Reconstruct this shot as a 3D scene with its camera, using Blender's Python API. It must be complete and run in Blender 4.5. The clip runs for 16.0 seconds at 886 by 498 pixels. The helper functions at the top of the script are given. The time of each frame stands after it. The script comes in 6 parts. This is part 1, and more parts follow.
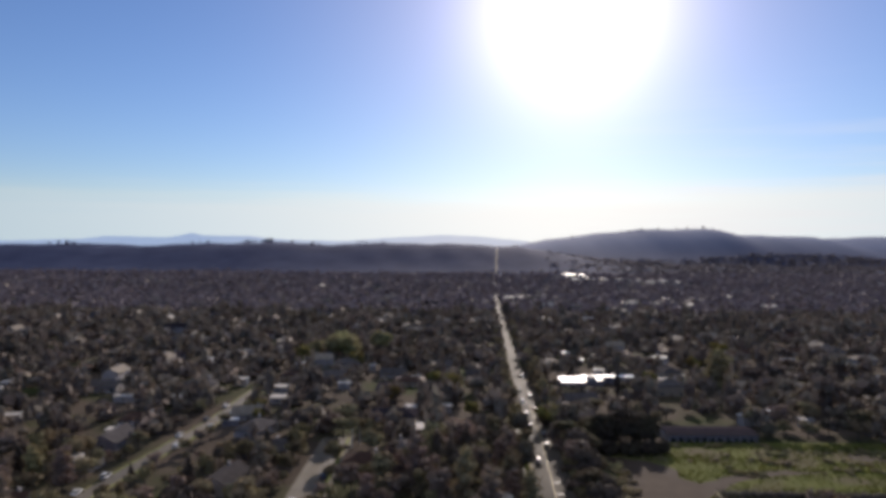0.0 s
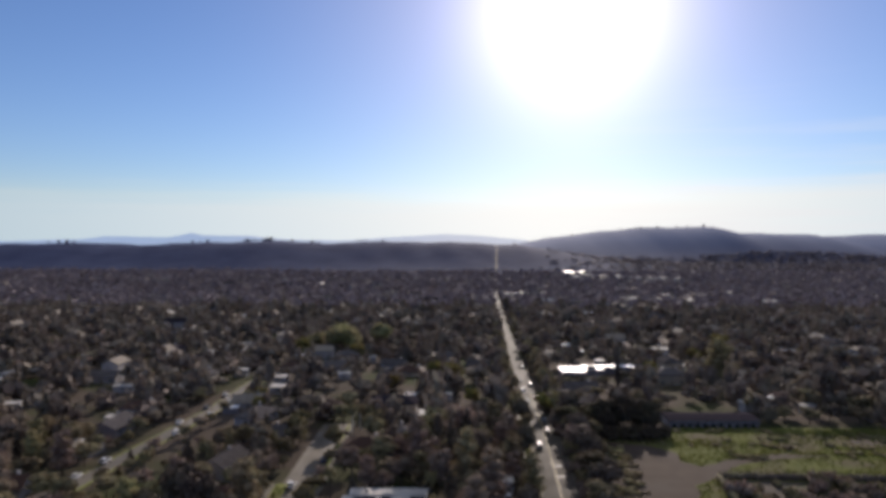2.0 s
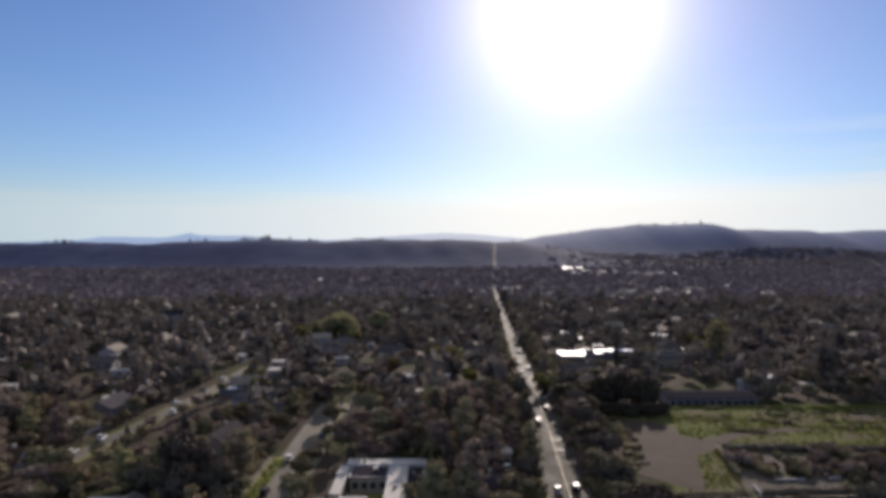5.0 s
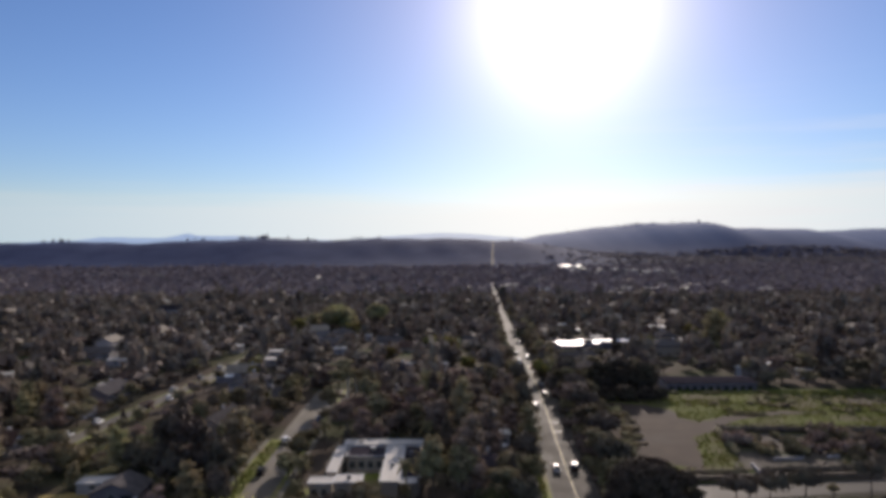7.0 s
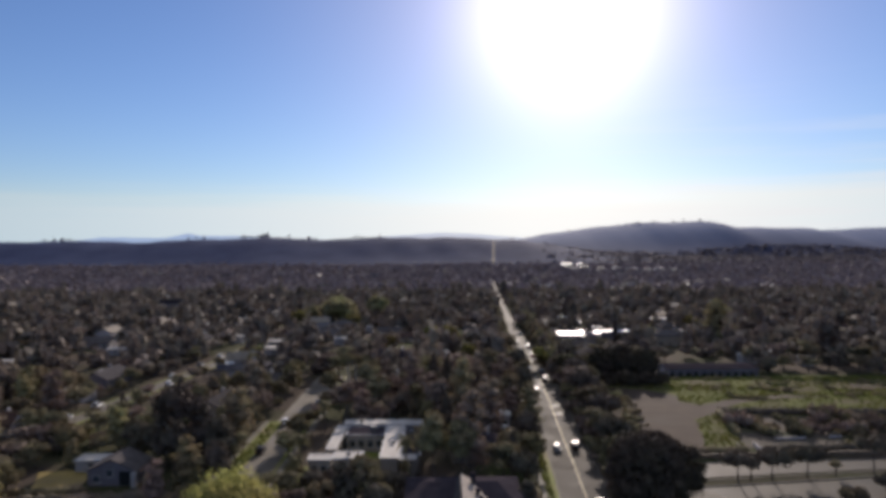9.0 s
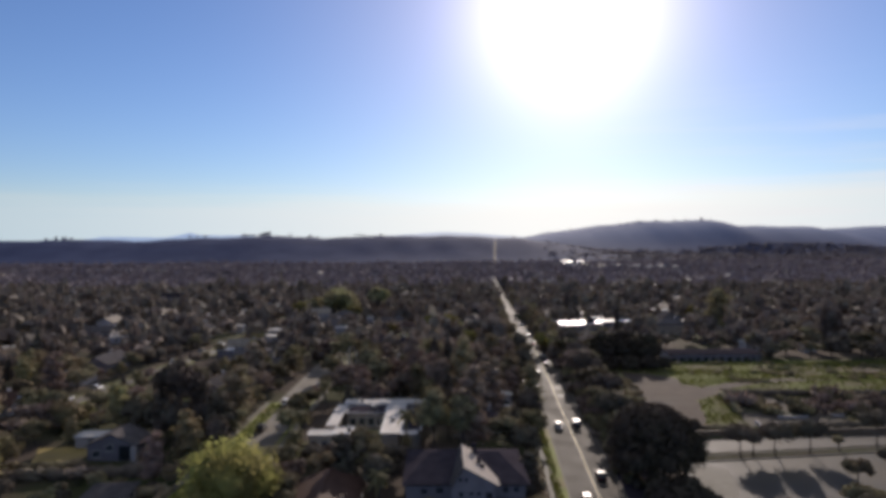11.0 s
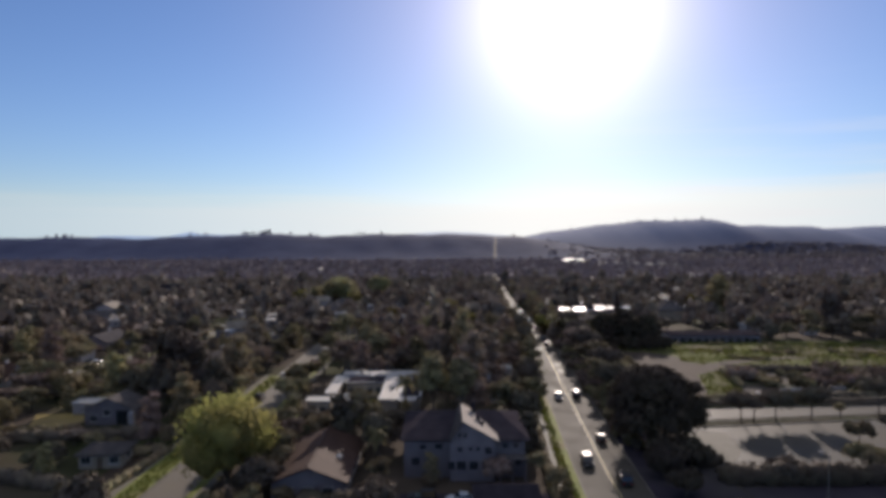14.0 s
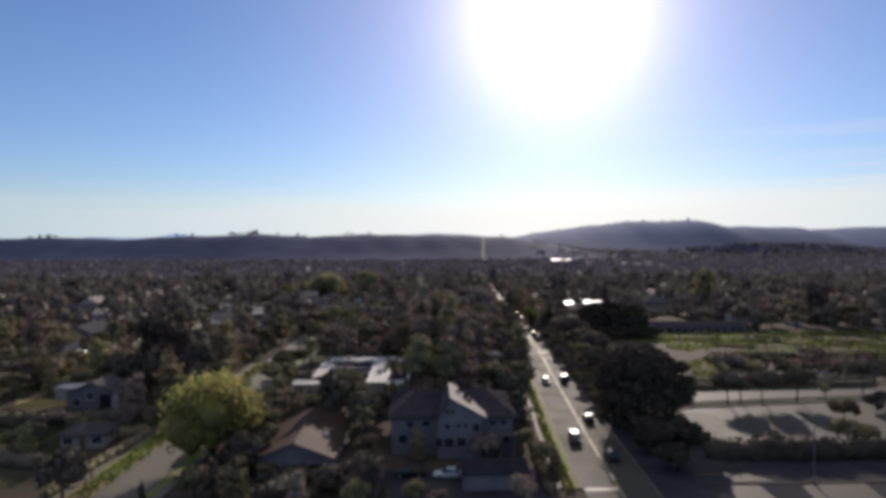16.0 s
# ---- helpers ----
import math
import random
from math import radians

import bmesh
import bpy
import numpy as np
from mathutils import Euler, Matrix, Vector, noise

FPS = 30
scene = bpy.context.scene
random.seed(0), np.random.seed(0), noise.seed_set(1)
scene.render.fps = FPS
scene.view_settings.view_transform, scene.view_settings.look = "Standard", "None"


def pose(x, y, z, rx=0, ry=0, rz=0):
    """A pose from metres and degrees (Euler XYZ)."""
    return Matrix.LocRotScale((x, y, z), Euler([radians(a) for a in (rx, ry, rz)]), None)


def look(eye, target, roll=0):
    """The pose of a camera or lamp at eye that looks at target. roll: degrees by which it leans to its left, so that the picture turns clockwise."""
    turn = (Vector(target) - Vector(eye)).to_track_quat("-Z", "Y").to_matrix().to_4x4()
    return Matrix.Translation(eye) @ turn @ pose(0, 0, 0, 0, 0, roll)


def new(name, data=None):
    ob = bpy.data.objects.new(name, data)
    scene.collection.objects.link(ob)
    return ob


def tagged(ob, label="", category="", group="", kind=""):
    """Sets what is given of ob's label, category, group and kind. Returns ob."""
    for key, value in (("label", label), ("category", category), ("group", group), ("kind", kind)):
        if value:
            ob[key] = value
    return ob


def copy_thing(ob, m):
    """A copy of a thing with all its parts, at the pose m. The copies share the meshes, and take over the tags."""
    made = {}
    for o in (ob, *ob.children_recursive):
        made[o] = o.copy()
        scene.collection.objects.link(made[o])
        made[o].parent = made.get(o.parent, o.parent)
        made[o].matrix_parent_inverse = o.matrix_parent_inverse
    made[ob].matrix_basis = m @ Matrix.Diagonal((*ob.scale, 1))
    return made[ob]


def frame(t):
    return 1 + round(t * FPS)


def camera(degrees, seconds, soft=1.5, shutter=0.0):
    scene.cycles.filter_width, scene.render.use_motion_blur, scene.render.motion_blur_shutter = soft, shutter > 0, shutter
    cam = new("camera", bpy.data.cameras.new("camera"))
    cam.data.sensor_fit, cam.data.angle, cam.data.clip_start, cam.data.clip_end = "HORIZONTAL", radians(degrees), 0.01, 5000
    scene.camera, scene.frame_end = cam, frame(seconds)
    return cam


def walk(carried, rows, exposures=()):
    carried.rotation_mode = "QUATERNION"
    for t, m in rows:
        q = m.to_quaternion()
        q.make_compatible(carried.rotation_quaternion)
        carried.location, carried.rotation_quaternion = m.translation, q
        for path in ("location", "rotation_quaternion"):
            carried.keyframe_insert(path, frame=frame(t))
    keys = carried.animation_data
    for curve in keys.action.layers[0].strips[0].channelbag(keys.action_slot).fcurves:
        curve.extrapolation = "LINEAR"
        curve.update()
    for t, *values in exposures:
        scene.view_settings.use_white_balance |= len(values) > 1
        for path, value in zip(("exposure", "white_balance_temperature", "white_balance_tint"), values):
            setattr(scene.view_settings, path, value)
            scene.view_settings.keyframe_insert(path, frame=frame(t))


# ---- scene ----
cam = camera(68.0, 16.0, soft=4.4)

PATH = [
    (0.0, pose(-0.53, -1.71, 78.17, 88.489, -0.381, -0.000)),
    (0.5, pose(-0.53, -1.61, 76.86, 88.482, -0.345, -0.051)),
    (1.0, pose(-0.52, -1.50, 75.55, 88.480, -0.304, -0.084)),
    (1.5, pose(-0.52, -1.39, 74.23, 88.484, -0.256, -0.025)),
    (2.0, pose(-0.51, -1.29, 72.91, 88.488, -0.203, -0.014)),
    (2.5, pose(-0.49, -1.18, 71.57, 88.488, -0.154, -0.020)),
    (3.0, pose(-0.47, -1.08, 70.21, 88.493, -0.105, -0.055)),
    (3.5, pose(-0.44, -0.97, 68.85, 88.489, -0.053, -0.083)),
    (4.0, pose(-0.41, -0.87, 67.48, 88.481, -0.004, -0.110)),
    (6.5, pose(-0.08, -0.31, 60.47, 88.515, 0.203, -0.317)),
    (7.0, pose(-0.03, -0.19, 59.09, 88.535, 0.221, -0.352)),
    (7.5, pose(0.02, -0.07, 57.72, 88.550, 0.237, -0.338)),
    (8.0, pose(0.07, 0.05, 56.33, 88.566, 0.248, -0.331)),
    (8.5, pose(0.12, 0.17, 54.94, 88.583, 0.254, -0.295)),
    (9.0, pose(0.17, 0.29, 53.53, 88.592, 0.254, -0.269)),
    (11.5, pose(0.31, 0.78, 46.62, 88.606, 0.297, -0.135)),
    (12.0, pose(0.34, 0.87, 45.31, 88.624, 0.277, -0.139)),
    (12.5, pose(0.36, 0.96, 44.01, 88.646, 0.252, -0.156)),
    (13.0, pose(0.38, 1.04, 42.72, 88.657, 0.227, -0.169)),
    (13.5, pose(0.40, 1.13, 41.46, 88.663, 0.194, -0.135)),
    (14.0, pose(0.42, 1.21, 40.24, 88.662, 0.159, -0.113)),
    (14.5, pose(0.45, 1.29, 39.09, 88.662, 0.134, -0.091)),
    (15.0, pose(0.47, 1.37, 38.01, 88.669, 0.126, -0.090)),
    (15.5, pose(0.50, 1.46, 37.00, 88.712, 0.130, -0.667)),
    (16.0, pose(0.53, 1.54, 36.05, 88.814, 0.150, -1.147)),
]
walk(cam, PATH, exposures=[(0.0, 0.05, 6650, 25), (16.0, 0.05, 6650, 25)])

# ---- light levels ----
SKY_GAIN = (0.53, 0.718, 0.955)
SKY_CORE, SKY_HALO = 10.8, 2.0
HAZE_COL = (6.6, 7.6, 8.0, 1.0)
CLOUD_COL = (8.8, 8.4, 6.9, 1.0)
SUN_POWER = 5.0

# ---- world, sun ----
SUN_DIR = Vector((0.181, 0.931, 0.325)).normalized()
SUN_EL = math.asin(SUN_DIR.z)
SUN_AZ = math.atan2(SUN_DIR.x, SUN_DIR.y)

world = bpy.data.worlds.new("sky")
scene.world = world
world.use_nodes = True
wn, wl = world.node_tree.nodes, world.node_tree.links
wn.clear()


def wnode(kind, **sockets):
    n = wn.new(kind)
    for k, v in sockets.items():
        n.inputs[k].default_value = v
    return n


def wmath(op, a, b=None):
    n = wn.new("ShaderNodeMath")
    n.operation = op
    for i, v in enumerate((a, b)):
        if v is None:
            continue
        if isinstance(v, (int, float)):
            n.inputs[i].default_value = v
        else:
            wl.new(v, n.inputs[i])
    return n.outputs[0]


w_tc = wn.new("ShaderNodeTexCoord")
w_sep = wn.new("ShaderNodeSeparateXYZ")
wl.new(w_tc.outputs["Generated"], w_sep.inputs[0])
# below the horizon the haze over the sea goes on
w_z = wmath("MAXIMUM", w_sep.outputs[2], 0.05)
w_dir = wn.new("ShaderNodeCombineXYZ")
wl.new(w_sep.outputs[0], w_dir.inputs[0])
wl.new(w_sep.outputs[1], w_dir.inputs[1])
wl.new(w_z, w_dir.inputs[2])
w_sky = wn.new("ShaderNodeTexSky")
w_sky.sky_type = "NISHITA"
w_sky.sun_disc = False
w_sky.sun_elevation = SUN_EL
w_sky.sun_rotation = SUN_AZ
w_sky.altitude = 100
w_sky.air_density = 1.0
w_sky.dust_density = 0.15
w_sky.ozone_density = 2.0
wl.new(w_dir.outputs[0], w_sky.inputs["Vector"])
# the bright air round the sun
w_dot = wn.new("ShaderNodeVectorMath")
w_dot.operation = "DOT_PRODUCT"
wl.new(w_tc.outputs["Generated"], w_dot.inputs[0])
w_dot.inputs[1].default_value = SUN_DIR
w_cos = wmath("MAXIMUM", w_dot.outputs["Value"], 0.0)
w_glows = []
for w_pow, w_amt, w_tint in ((130.0, SKY_CORE, (1.0, 0.95, 0.93)), (22.0, SKY_HALO, (1.36, 1.0, 0.72))):
    w_one = wn.new("ShaderNodeVectorMath")
    w_one.operation = "SCALE"
    w_one.inputs[0].default_value = w_tint
    wl.new(wmath("MULTIPLY", wmath("POWER", w_cos, w_pow), w_amt), w_one.inputs["Scale"])
    w_glows.append(w_one)
w_gcol = wn.new("ShaderNodeVectorMath")
w_gcol.operation = "ADD"
wl.new(w_glows[0].outputs[0], w_gcol.inputs[0])
wl.new(w_glows[1].outputs[0], w_gcol.inputs[1])
# haze is thicker to the eye towards the sun
w_ward = wmath("ADD", wmath("MULTIPLY", wmath("POWER", w_cos, 4.0), 0.76), 0.22)
# thin cloud sheets low over the horizon
w_map = wn.new("ShaderNodeMapping")
w_map.inputs["Scale"].default_value = (2.2, 2.2, 40.0)
w_map.inputs["Rotation"].default_value = (0.0, 0.035, 0.0)
wl.new(w_tc.outputs["Generated"], w_map.inputs["Vector"])
w_noise = wnode("ShaderNodeTexNoise", Scale=1.7, Detail=5.0, Roughness=0.55)
wl.new(w_map.outputs[0], w_noise.inputs["Vector"])
w_ramp = wn.new("ShaderNodeMapRange")
w_ramp.inputs["From Min"].default_value = 0.47
w_ramp.inputs["From Max"].default_value = 0.75
wl.new(w_noise.outputs[0], w_ramp.inputs["Value"])
w_low = wn.new("ShaderNodeMapRange")
w_low.interpolation_type = "SMOOTHSTEP"
w_low.inputs["From Min"].default_value = 0.12
w_low.inputs["From Max"].default_value = 0.02
wl.new(w_sep.outputs[2], w_low.inputs["Value"])
w_sheet = wn.new("ShaderNodeMapRange")
w_sheet.interpolation_type = "SMOOTHSTEP"
w_sheet.inputs["From Min"].default_value = 0.23
w_sheet.inputs["From Max"].default_value = 0.08
wl.new(w_sep.outputs[2], w_sheet.inputs["Value"])
w_west = wn.new("ShaderNodeMapRange")
w_west.interpolation_type = "SMOOTHSTEP"
w_west.inputs["From Min"].default_value = 0.0
w_west.inputs["From Max"].default_value = 0.45
wl.new(w_sep.outputs[0], w_west.inputs["Value"])
w_cloud = wmath("MULTIPLY", wmath("MULTIPLY", w_ramp.outputs[0], w_sheet.outputs[0]), wmath("MULTIPLY", w_west.outputs[0], 0.36))
w_haze = wmath("MULTIPLY", wmath("POWER", w_low.outputs[0], 2.0), wmath("MULTIPLY", w_ward, 0.38))
# brighter haze overhead, above the view, added to lift the shade
w_high = wn.new("ShaderNodeMapRange")
w_high.interpolation_type = "SMOOTHSTEP"
w_high.inputs["From Min"].default_value = 0.36
w_high.inputs["From Max"].default_value = 0.85
wl.new(w_sep.outputs[2], w_high.inputs["Value"])
w_fill = wmath("MULTIPLY", w_high.outputs[0], 0.55)
w_cl = wmath("MINIMUM", wmath("ADD", wmath("ADD", w_cloud, w_haze), w_fill), 0.9)
w_scale = wn.new("ShaderNodeVectorMath")
w_scale.operation = "MULTIPLY"
w_scale.inputs[1].default_value = SKY_GAIN
wl.new(w_sky.outputs[0], w_scale.inputs[0])
w_mix = wn.new("ShaderNodeMix")
w_mix.data_type = "RGBA"
wl.new(w_cl, w_mix.inputs["Factor"])
wl.new(w_scale.outputs[0], w_mix.inputs["A"])
w_mix.inputs["B"].default_value = HAZE_COL
# a cream bank of thin cloud lies along the horizon and climbs towards the west
w_climb = wmath("MULTIPLY", wmath("MAXIMUM", wmath("SUBTRACT", w_sep.outputs[0], 0.05), 0.0), 0.05)
w_edge = wmath("ADD", wmath("MULTIPLY", w_noise.outputs[0], 0.06), wmath("ADD", w_climb, 0.016))
w_bank = wn.new("ShaderNodeMapRange")
w_bank.interpolation_type = "SMOOTHSTEP"
w_bank.inputs["From Min"].default_value = 0.026
w_bank.inputs["From Max"].default_value = -0.020
wl.new(wmath("SUBTRACT", w_sep.outputs[2], w_edge), w_bank.inputs["Value"])
w_cream = wn.new("ShaderNodeMix")
w_cream.data_type = "RGBA"
wl.new(wmath("MULTIPLY", w_bank.outputs[0], wmath("MULTIPLY", wmath("SUBTRACT", w_ward, 0.16), 0.56)), w_cream.inputs["Factor"])
wl.new(w_mix.outputs["Result"], w_cream.inputs["A"])
w_cream.inputs["B"].default_value = CLOUD_COL
w_add = wn.new("ShaderNodeVectorMath")
w_add.operation = "ADD"
wl.new(w_cream.outputs["Result"], w_add.inputs[0])
wl.new(w_gcol.outputs[0], w_add.inputs[1])
w_bg = wn.new("ShaderNodeBackground")
w_bg.inputs["Strength"].default_value = 0.1
wl.new(w_add.outputs[0], w_bg.inputs["Color"])
w_out = wn.new("ShaderNodeOutputWorld")
wl.new(w_bg.outputs[0], w_out.inputs["Surface"])

sun_data = bpy.data.lights.new("sun", "SUN")
sun_data.energy = SUN_POWER
sun_data.angle = radians(0.6)
sun_data.color = (1.0, 0.955, 0.80)
sun = new("sun", sun_data)
sun.matrix_world = look(SUN_DIR * 400, (0, 0, 0))


# ---- materials ----
def mat(name, c1, c2, rough=0.8, scale=0.5, fine=8.0, bump=0.3, metal=0.0, spec=0.4, c3=None, patch=0.05, vary=0.0, rough2=None):
    """Two scales of mottling between c1 and c2, large patches towards c3, grain as bump."""
    m = bpy.data.materials.new(name)
    m.use_nodes = True
    n, l = m.node_tree.nodes, m.node_tree.links
    b = n["Principled BSDF"]
    tc = n.new("ShaderNodeTexCoord")
    n1 = n.new("ShaderNodeTexNoise")
    n1.inputs["Scale"].default_value, n1.inputs["Detail"].default_value = scale, 6
    n2 = n.new("ShaderNodeTexNoise")
    n2.inputs["Scale"].default_value, n2.inputs["Detail"].default_value = fine, 4
    for t in (n1, n2):
        l.new(tc.outputs["Object"], t.inputs["Vector"])
    add = n.new("ShaderNodeMath")
    add.operation = "MULTIPLY_ADD"
    l.new(n2.outputs[0], add.inputs[0])
    add.inputs[1].default_value = 0.5
    l.new(n1.outputs[0], add.inputs[2])
    rng = n.new("ShaderNodeMapRange")
    rng.inputs["From Min"].default_value, rng.inputs["From Max"].default_value = 0.5, 1.0
    l.new(add.outputs[0], rng.inputs["Value"])
    mix = n.new("ShaderNodeMix")
    mix.data_type = "RGBA"
    mix.inputs["A"].default_value, mix.inputs["B"].default_value = (*c1, 1), (*c2, 1)
    l.new(rng.outputs[0], mix.inputs["Factor"])
    col = mix.outputs["Result"]
    if c3:
        n3 = n.new("ShaderNodeTexNoise")
        n3.inputs["Scale"].default_value, n3.inputs["Detail"].default_value = patch, 5
        l.new(tc.outputs["Object"], n3.inputs["Vector"])
        r3 = n.new("ShaderNodeMapRange")
        r3.inputs["From Min"].default_value, r3.inputs["From Max"].default_value = 0.48, 0.62
        l.new(n3.outputs[0], r3.inputs["Value"])
        mx = n.new("ShaderNodeMix")
        mx.data_type = "RGBA"
        mx.inputs["B"].default_value = (*c3, 1)
        l.new(col, mx.inputs["A"])
        l.new(r3.outputs[0], mx.inputs["Factor"])
        col = mx.outputs["Result"]
    if vary:
        oi = n.new("ShaderNodeObjectInfo")
        hs = n.new("ShaderNodeHueSaturation")
        rr = n.new("ShaderNodeMapRange")
        rr.inputs["To Min"].default_value, rr.inputs["To Max"].default_value = 1 - vary, 1 + vary
        l.new(oi.outputs["Random"], rr.inputs["Value"])
        l.new(rr.outputs[0], hs.inputs["Value"])
        l.new(col, hs.inputs["Color"])
        col = hs.outputs["Color"]
    l.new(col, b.inputs["Base Color"])
    if rough2 is not None:
        rg = n.new("ShaderNodeMapRange")
        rg.inputs["From Min"].default_value, rg.inputs["From Max"].default_value = 0.35, 0.65
        rg.inputs["To Min"].default_value, rg.inputs["To Max"].default_value = rough, rough2
        l.new(n1.outputs[0], rg.inputs["Value"])
        l.new(rg.outputs[0], b.inputs["Roughness"])
    else:
        b.inputs["Roughness"].default_value = rough
    b.inputs["Metallic"].default_value = metal
    b.inputs["Specular IOR Level"].default_value = spec
    if bump:
        bp = n.new("ShaderNodeBump")
        bp.inputs["Strength"].default_value = bump
        bp.inputs["Distance"].default_value = 0.05
        l.new(n2.outputs[0], bp.inputs["Height"])
        l.new(bp.outputs[0], b.inputs["Normal"])
    return m


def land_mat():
    """Dry soil in the town; blue haze put into the scrub colour of ridge and hill."""
    m = mat("dry_ground", (0.05, 0.039, 0.031), (0.09, 0.071, 0.055), 0.95, 0.06, 1.5, 0.5, spec=0.025, c3=(0.038, 0.046, 0.018), patch=0.02)
    n, l = m.node_tree.nodes, m.node_tree.links
    b = n["Principled BSDF"]
    tc = n.new("ShaderNodeTexCoord")
    sep = n.new("ShaderNodeSeparateXYZ")
    l.new(tc.outputs["Object"], sep.inputs[0])
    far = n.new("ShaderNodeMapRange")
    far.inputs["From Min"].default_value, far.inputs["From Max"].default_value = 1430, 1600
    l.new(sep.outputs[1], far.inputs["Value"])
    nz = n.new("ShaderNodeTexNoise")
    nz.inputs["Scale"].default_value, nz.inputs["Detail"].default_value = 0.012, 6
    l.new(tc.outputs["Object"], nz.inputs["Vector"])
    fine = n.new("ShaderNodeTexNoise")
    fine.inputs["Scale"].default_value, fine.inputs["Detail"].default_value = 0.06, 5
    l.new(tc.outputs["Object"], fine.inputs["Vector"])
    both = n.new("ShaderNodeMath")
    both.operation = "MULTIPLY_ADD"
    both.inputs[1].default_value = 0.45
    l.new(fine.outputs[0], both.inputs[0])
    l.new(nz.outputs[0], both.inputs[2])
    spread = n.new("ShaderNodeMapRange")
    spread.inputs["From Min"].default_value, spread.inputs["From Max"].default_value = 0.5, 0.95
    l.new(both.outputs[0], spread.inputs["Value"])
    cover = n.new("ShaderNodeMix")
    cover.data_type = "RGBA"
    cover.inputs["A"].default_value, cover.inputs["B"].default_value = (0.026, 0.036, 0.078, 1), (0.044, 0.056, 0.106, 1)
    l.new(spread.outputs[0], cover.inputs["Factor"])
    # the farther hill is paler, its thicker haze put into the colour
    hill_haze = n.new("ShaderNodeMapRange")
    hill_haze.inputs["From Min"].default_value, hill_haze.inputs["From Max"].default_value = 2250, 2600
    l.new(sep.outputs[1], hill_haze.inputs["Value"])
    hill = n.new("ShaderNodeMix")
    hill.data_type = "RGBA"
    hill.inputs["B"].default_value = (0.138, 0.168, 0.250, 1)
    l.new(hill_haze.outputs[0], hill.inputs["Factor"])
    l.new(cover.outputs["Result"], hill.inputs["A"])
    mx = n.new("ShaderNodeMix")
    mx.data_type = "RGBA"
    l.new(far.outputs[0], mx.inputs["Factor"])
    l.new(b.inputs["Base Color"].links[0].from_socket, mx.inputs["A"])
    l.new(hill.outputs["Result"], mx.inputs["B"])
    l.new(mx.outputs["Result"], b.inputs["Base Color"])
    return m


def leaf_mat(name, c1, c2, c3, through_light=0.35, vary=0.25):
    """Leaves: each clump its own tone, each tree its own, some light coming through."""
    m = bpy.data.materials.new(name)
    m.use_nodes = True
    n, l = m.node_tree.nodes, m.node_tree.links
    b = n["Principled BSDF"]
    geo = n.new("ShaderNodeNewGeometry")
    ramp = n.new("ShaderNodeValToRGB")
    ramp.color_ramp.elements[0].color = (*c1, 1)
    ramp.color_ramp.elements[1].color = (*c3, 1)
    e = ramp.color_ramp.elements.new(0.55)
    e.color = (*c2, 1)
    l.new(geo.outputs["Random Per Island"], ramp.inputs[0])
    oi = n.new("ShaderNodeObjectInfo")
    tc = n.new("ShaderNodeTexCoord")
    big = n.new("ShaderNodeTexNoise")
    big.inputs["Scale"].default_value, big.inputs["Detail"].default_value = 0.085, 3
    l.new(geo.outputs["Position"], big.inputs["Vector"])
    sm = n.new("ShaderNodeMath")
    sm.operation = "ADD"
    grove = n.new("ShaderNodeTexNoise")
    grove.inputs["Scale"].default_value, grove.inputs["Detail"].default_value = 0.02, 2
    l.new(geo.outputs["Position"], grove.inputs["Vector"])
    mix_g = n.new("ShaderNodeMath")
    mix_g.operation = "MULTIPLY_ADD"
    mix_g.inputs[1].default_value = 1.6
    l.new(grove.outputs[0], mix_g.inputs[0])
    l.new(big.outputs[0], mix_g.inputs[2])
    tone = n.new("ShaderNodeMath")
    tone.operation = "SUBTRACT"
    tone.inputs[1].default_value = 0.8
    l.new(mix_g.outputs[0], tone.inputs[0])
    l.new(oi.outputs["Random"], sm.inputs[0])
    l.new(tone.outputs[0], sm.inputs[1])
    hs = n.new("ShaderNodeHueSaturation")
    r1 = n.new("ShaderNodeMapRange")
    r1.inputs["From Min"].default_value, r1.inputs["From Max"].default_value = 0.4, 1.6
    r1.inputs["To Min"].default_value, r1.inputs["To Max"].default_value = 1 - vary, 1 + vary
    l.new(sm.outputs[0], r1.inputs["Value"])
    l.new(r1.outputs[0], hs.inputs["Value"])
    r2 = n.new("ShaderNodeMapRange")
    r2.inputs["From Min"].default_value, r2.inputs["From Max"].default_value = 0.35, 0.65
    r2.inputs["To Min"].default_value, r2.inputs["To Max"].default_value = 0.5 - 0.02 * (vary > 0.1), 0.5 + 0.03 * (vary > 0.1)
    l.new(big.outputs[0], r2.inputs["Value"])
    l.new(r2.outputs[0], hs.inputs["Hue"])
    l.new(ramp.outputs[0], hs.inputs["Color"])
    l.new(hs.outputs["Color"], b.inputs["Base Color"])
    b.inputs["Roughness"].default_value = 0.8
    b.inputs["Specular IOR Level"].default_value = 0.08
    tr = n.new("ShaderNodeBsdfTranslucent")
    l.new(hs.outputs["Color"], tr.inputs["Color"])
    mx = n.new("ShaderNodeMixShader")
    mx.inputs[0].default_value = through_light
    l.new(b.outputs[0], mx.inputs[1])
    l.new(tr.outputs[0], mx.inputs[2])
    l.new(mx.outputs[0], n["Material Output"].inputs["Surface"])
    return m


def glass_mat(name, tint):
    m = bpy.data.materials.new(name)
    m.use_nodes = True
    b = m.node_tree.nodes["Principled BSDF"]
    b.inputs["Base Color"].default_value = (*tint, 1)
    b.inputs["Roughness"].default_value = 0.06
    b.inputs["Specular IOR Level"].default_value = 0.7
    return m


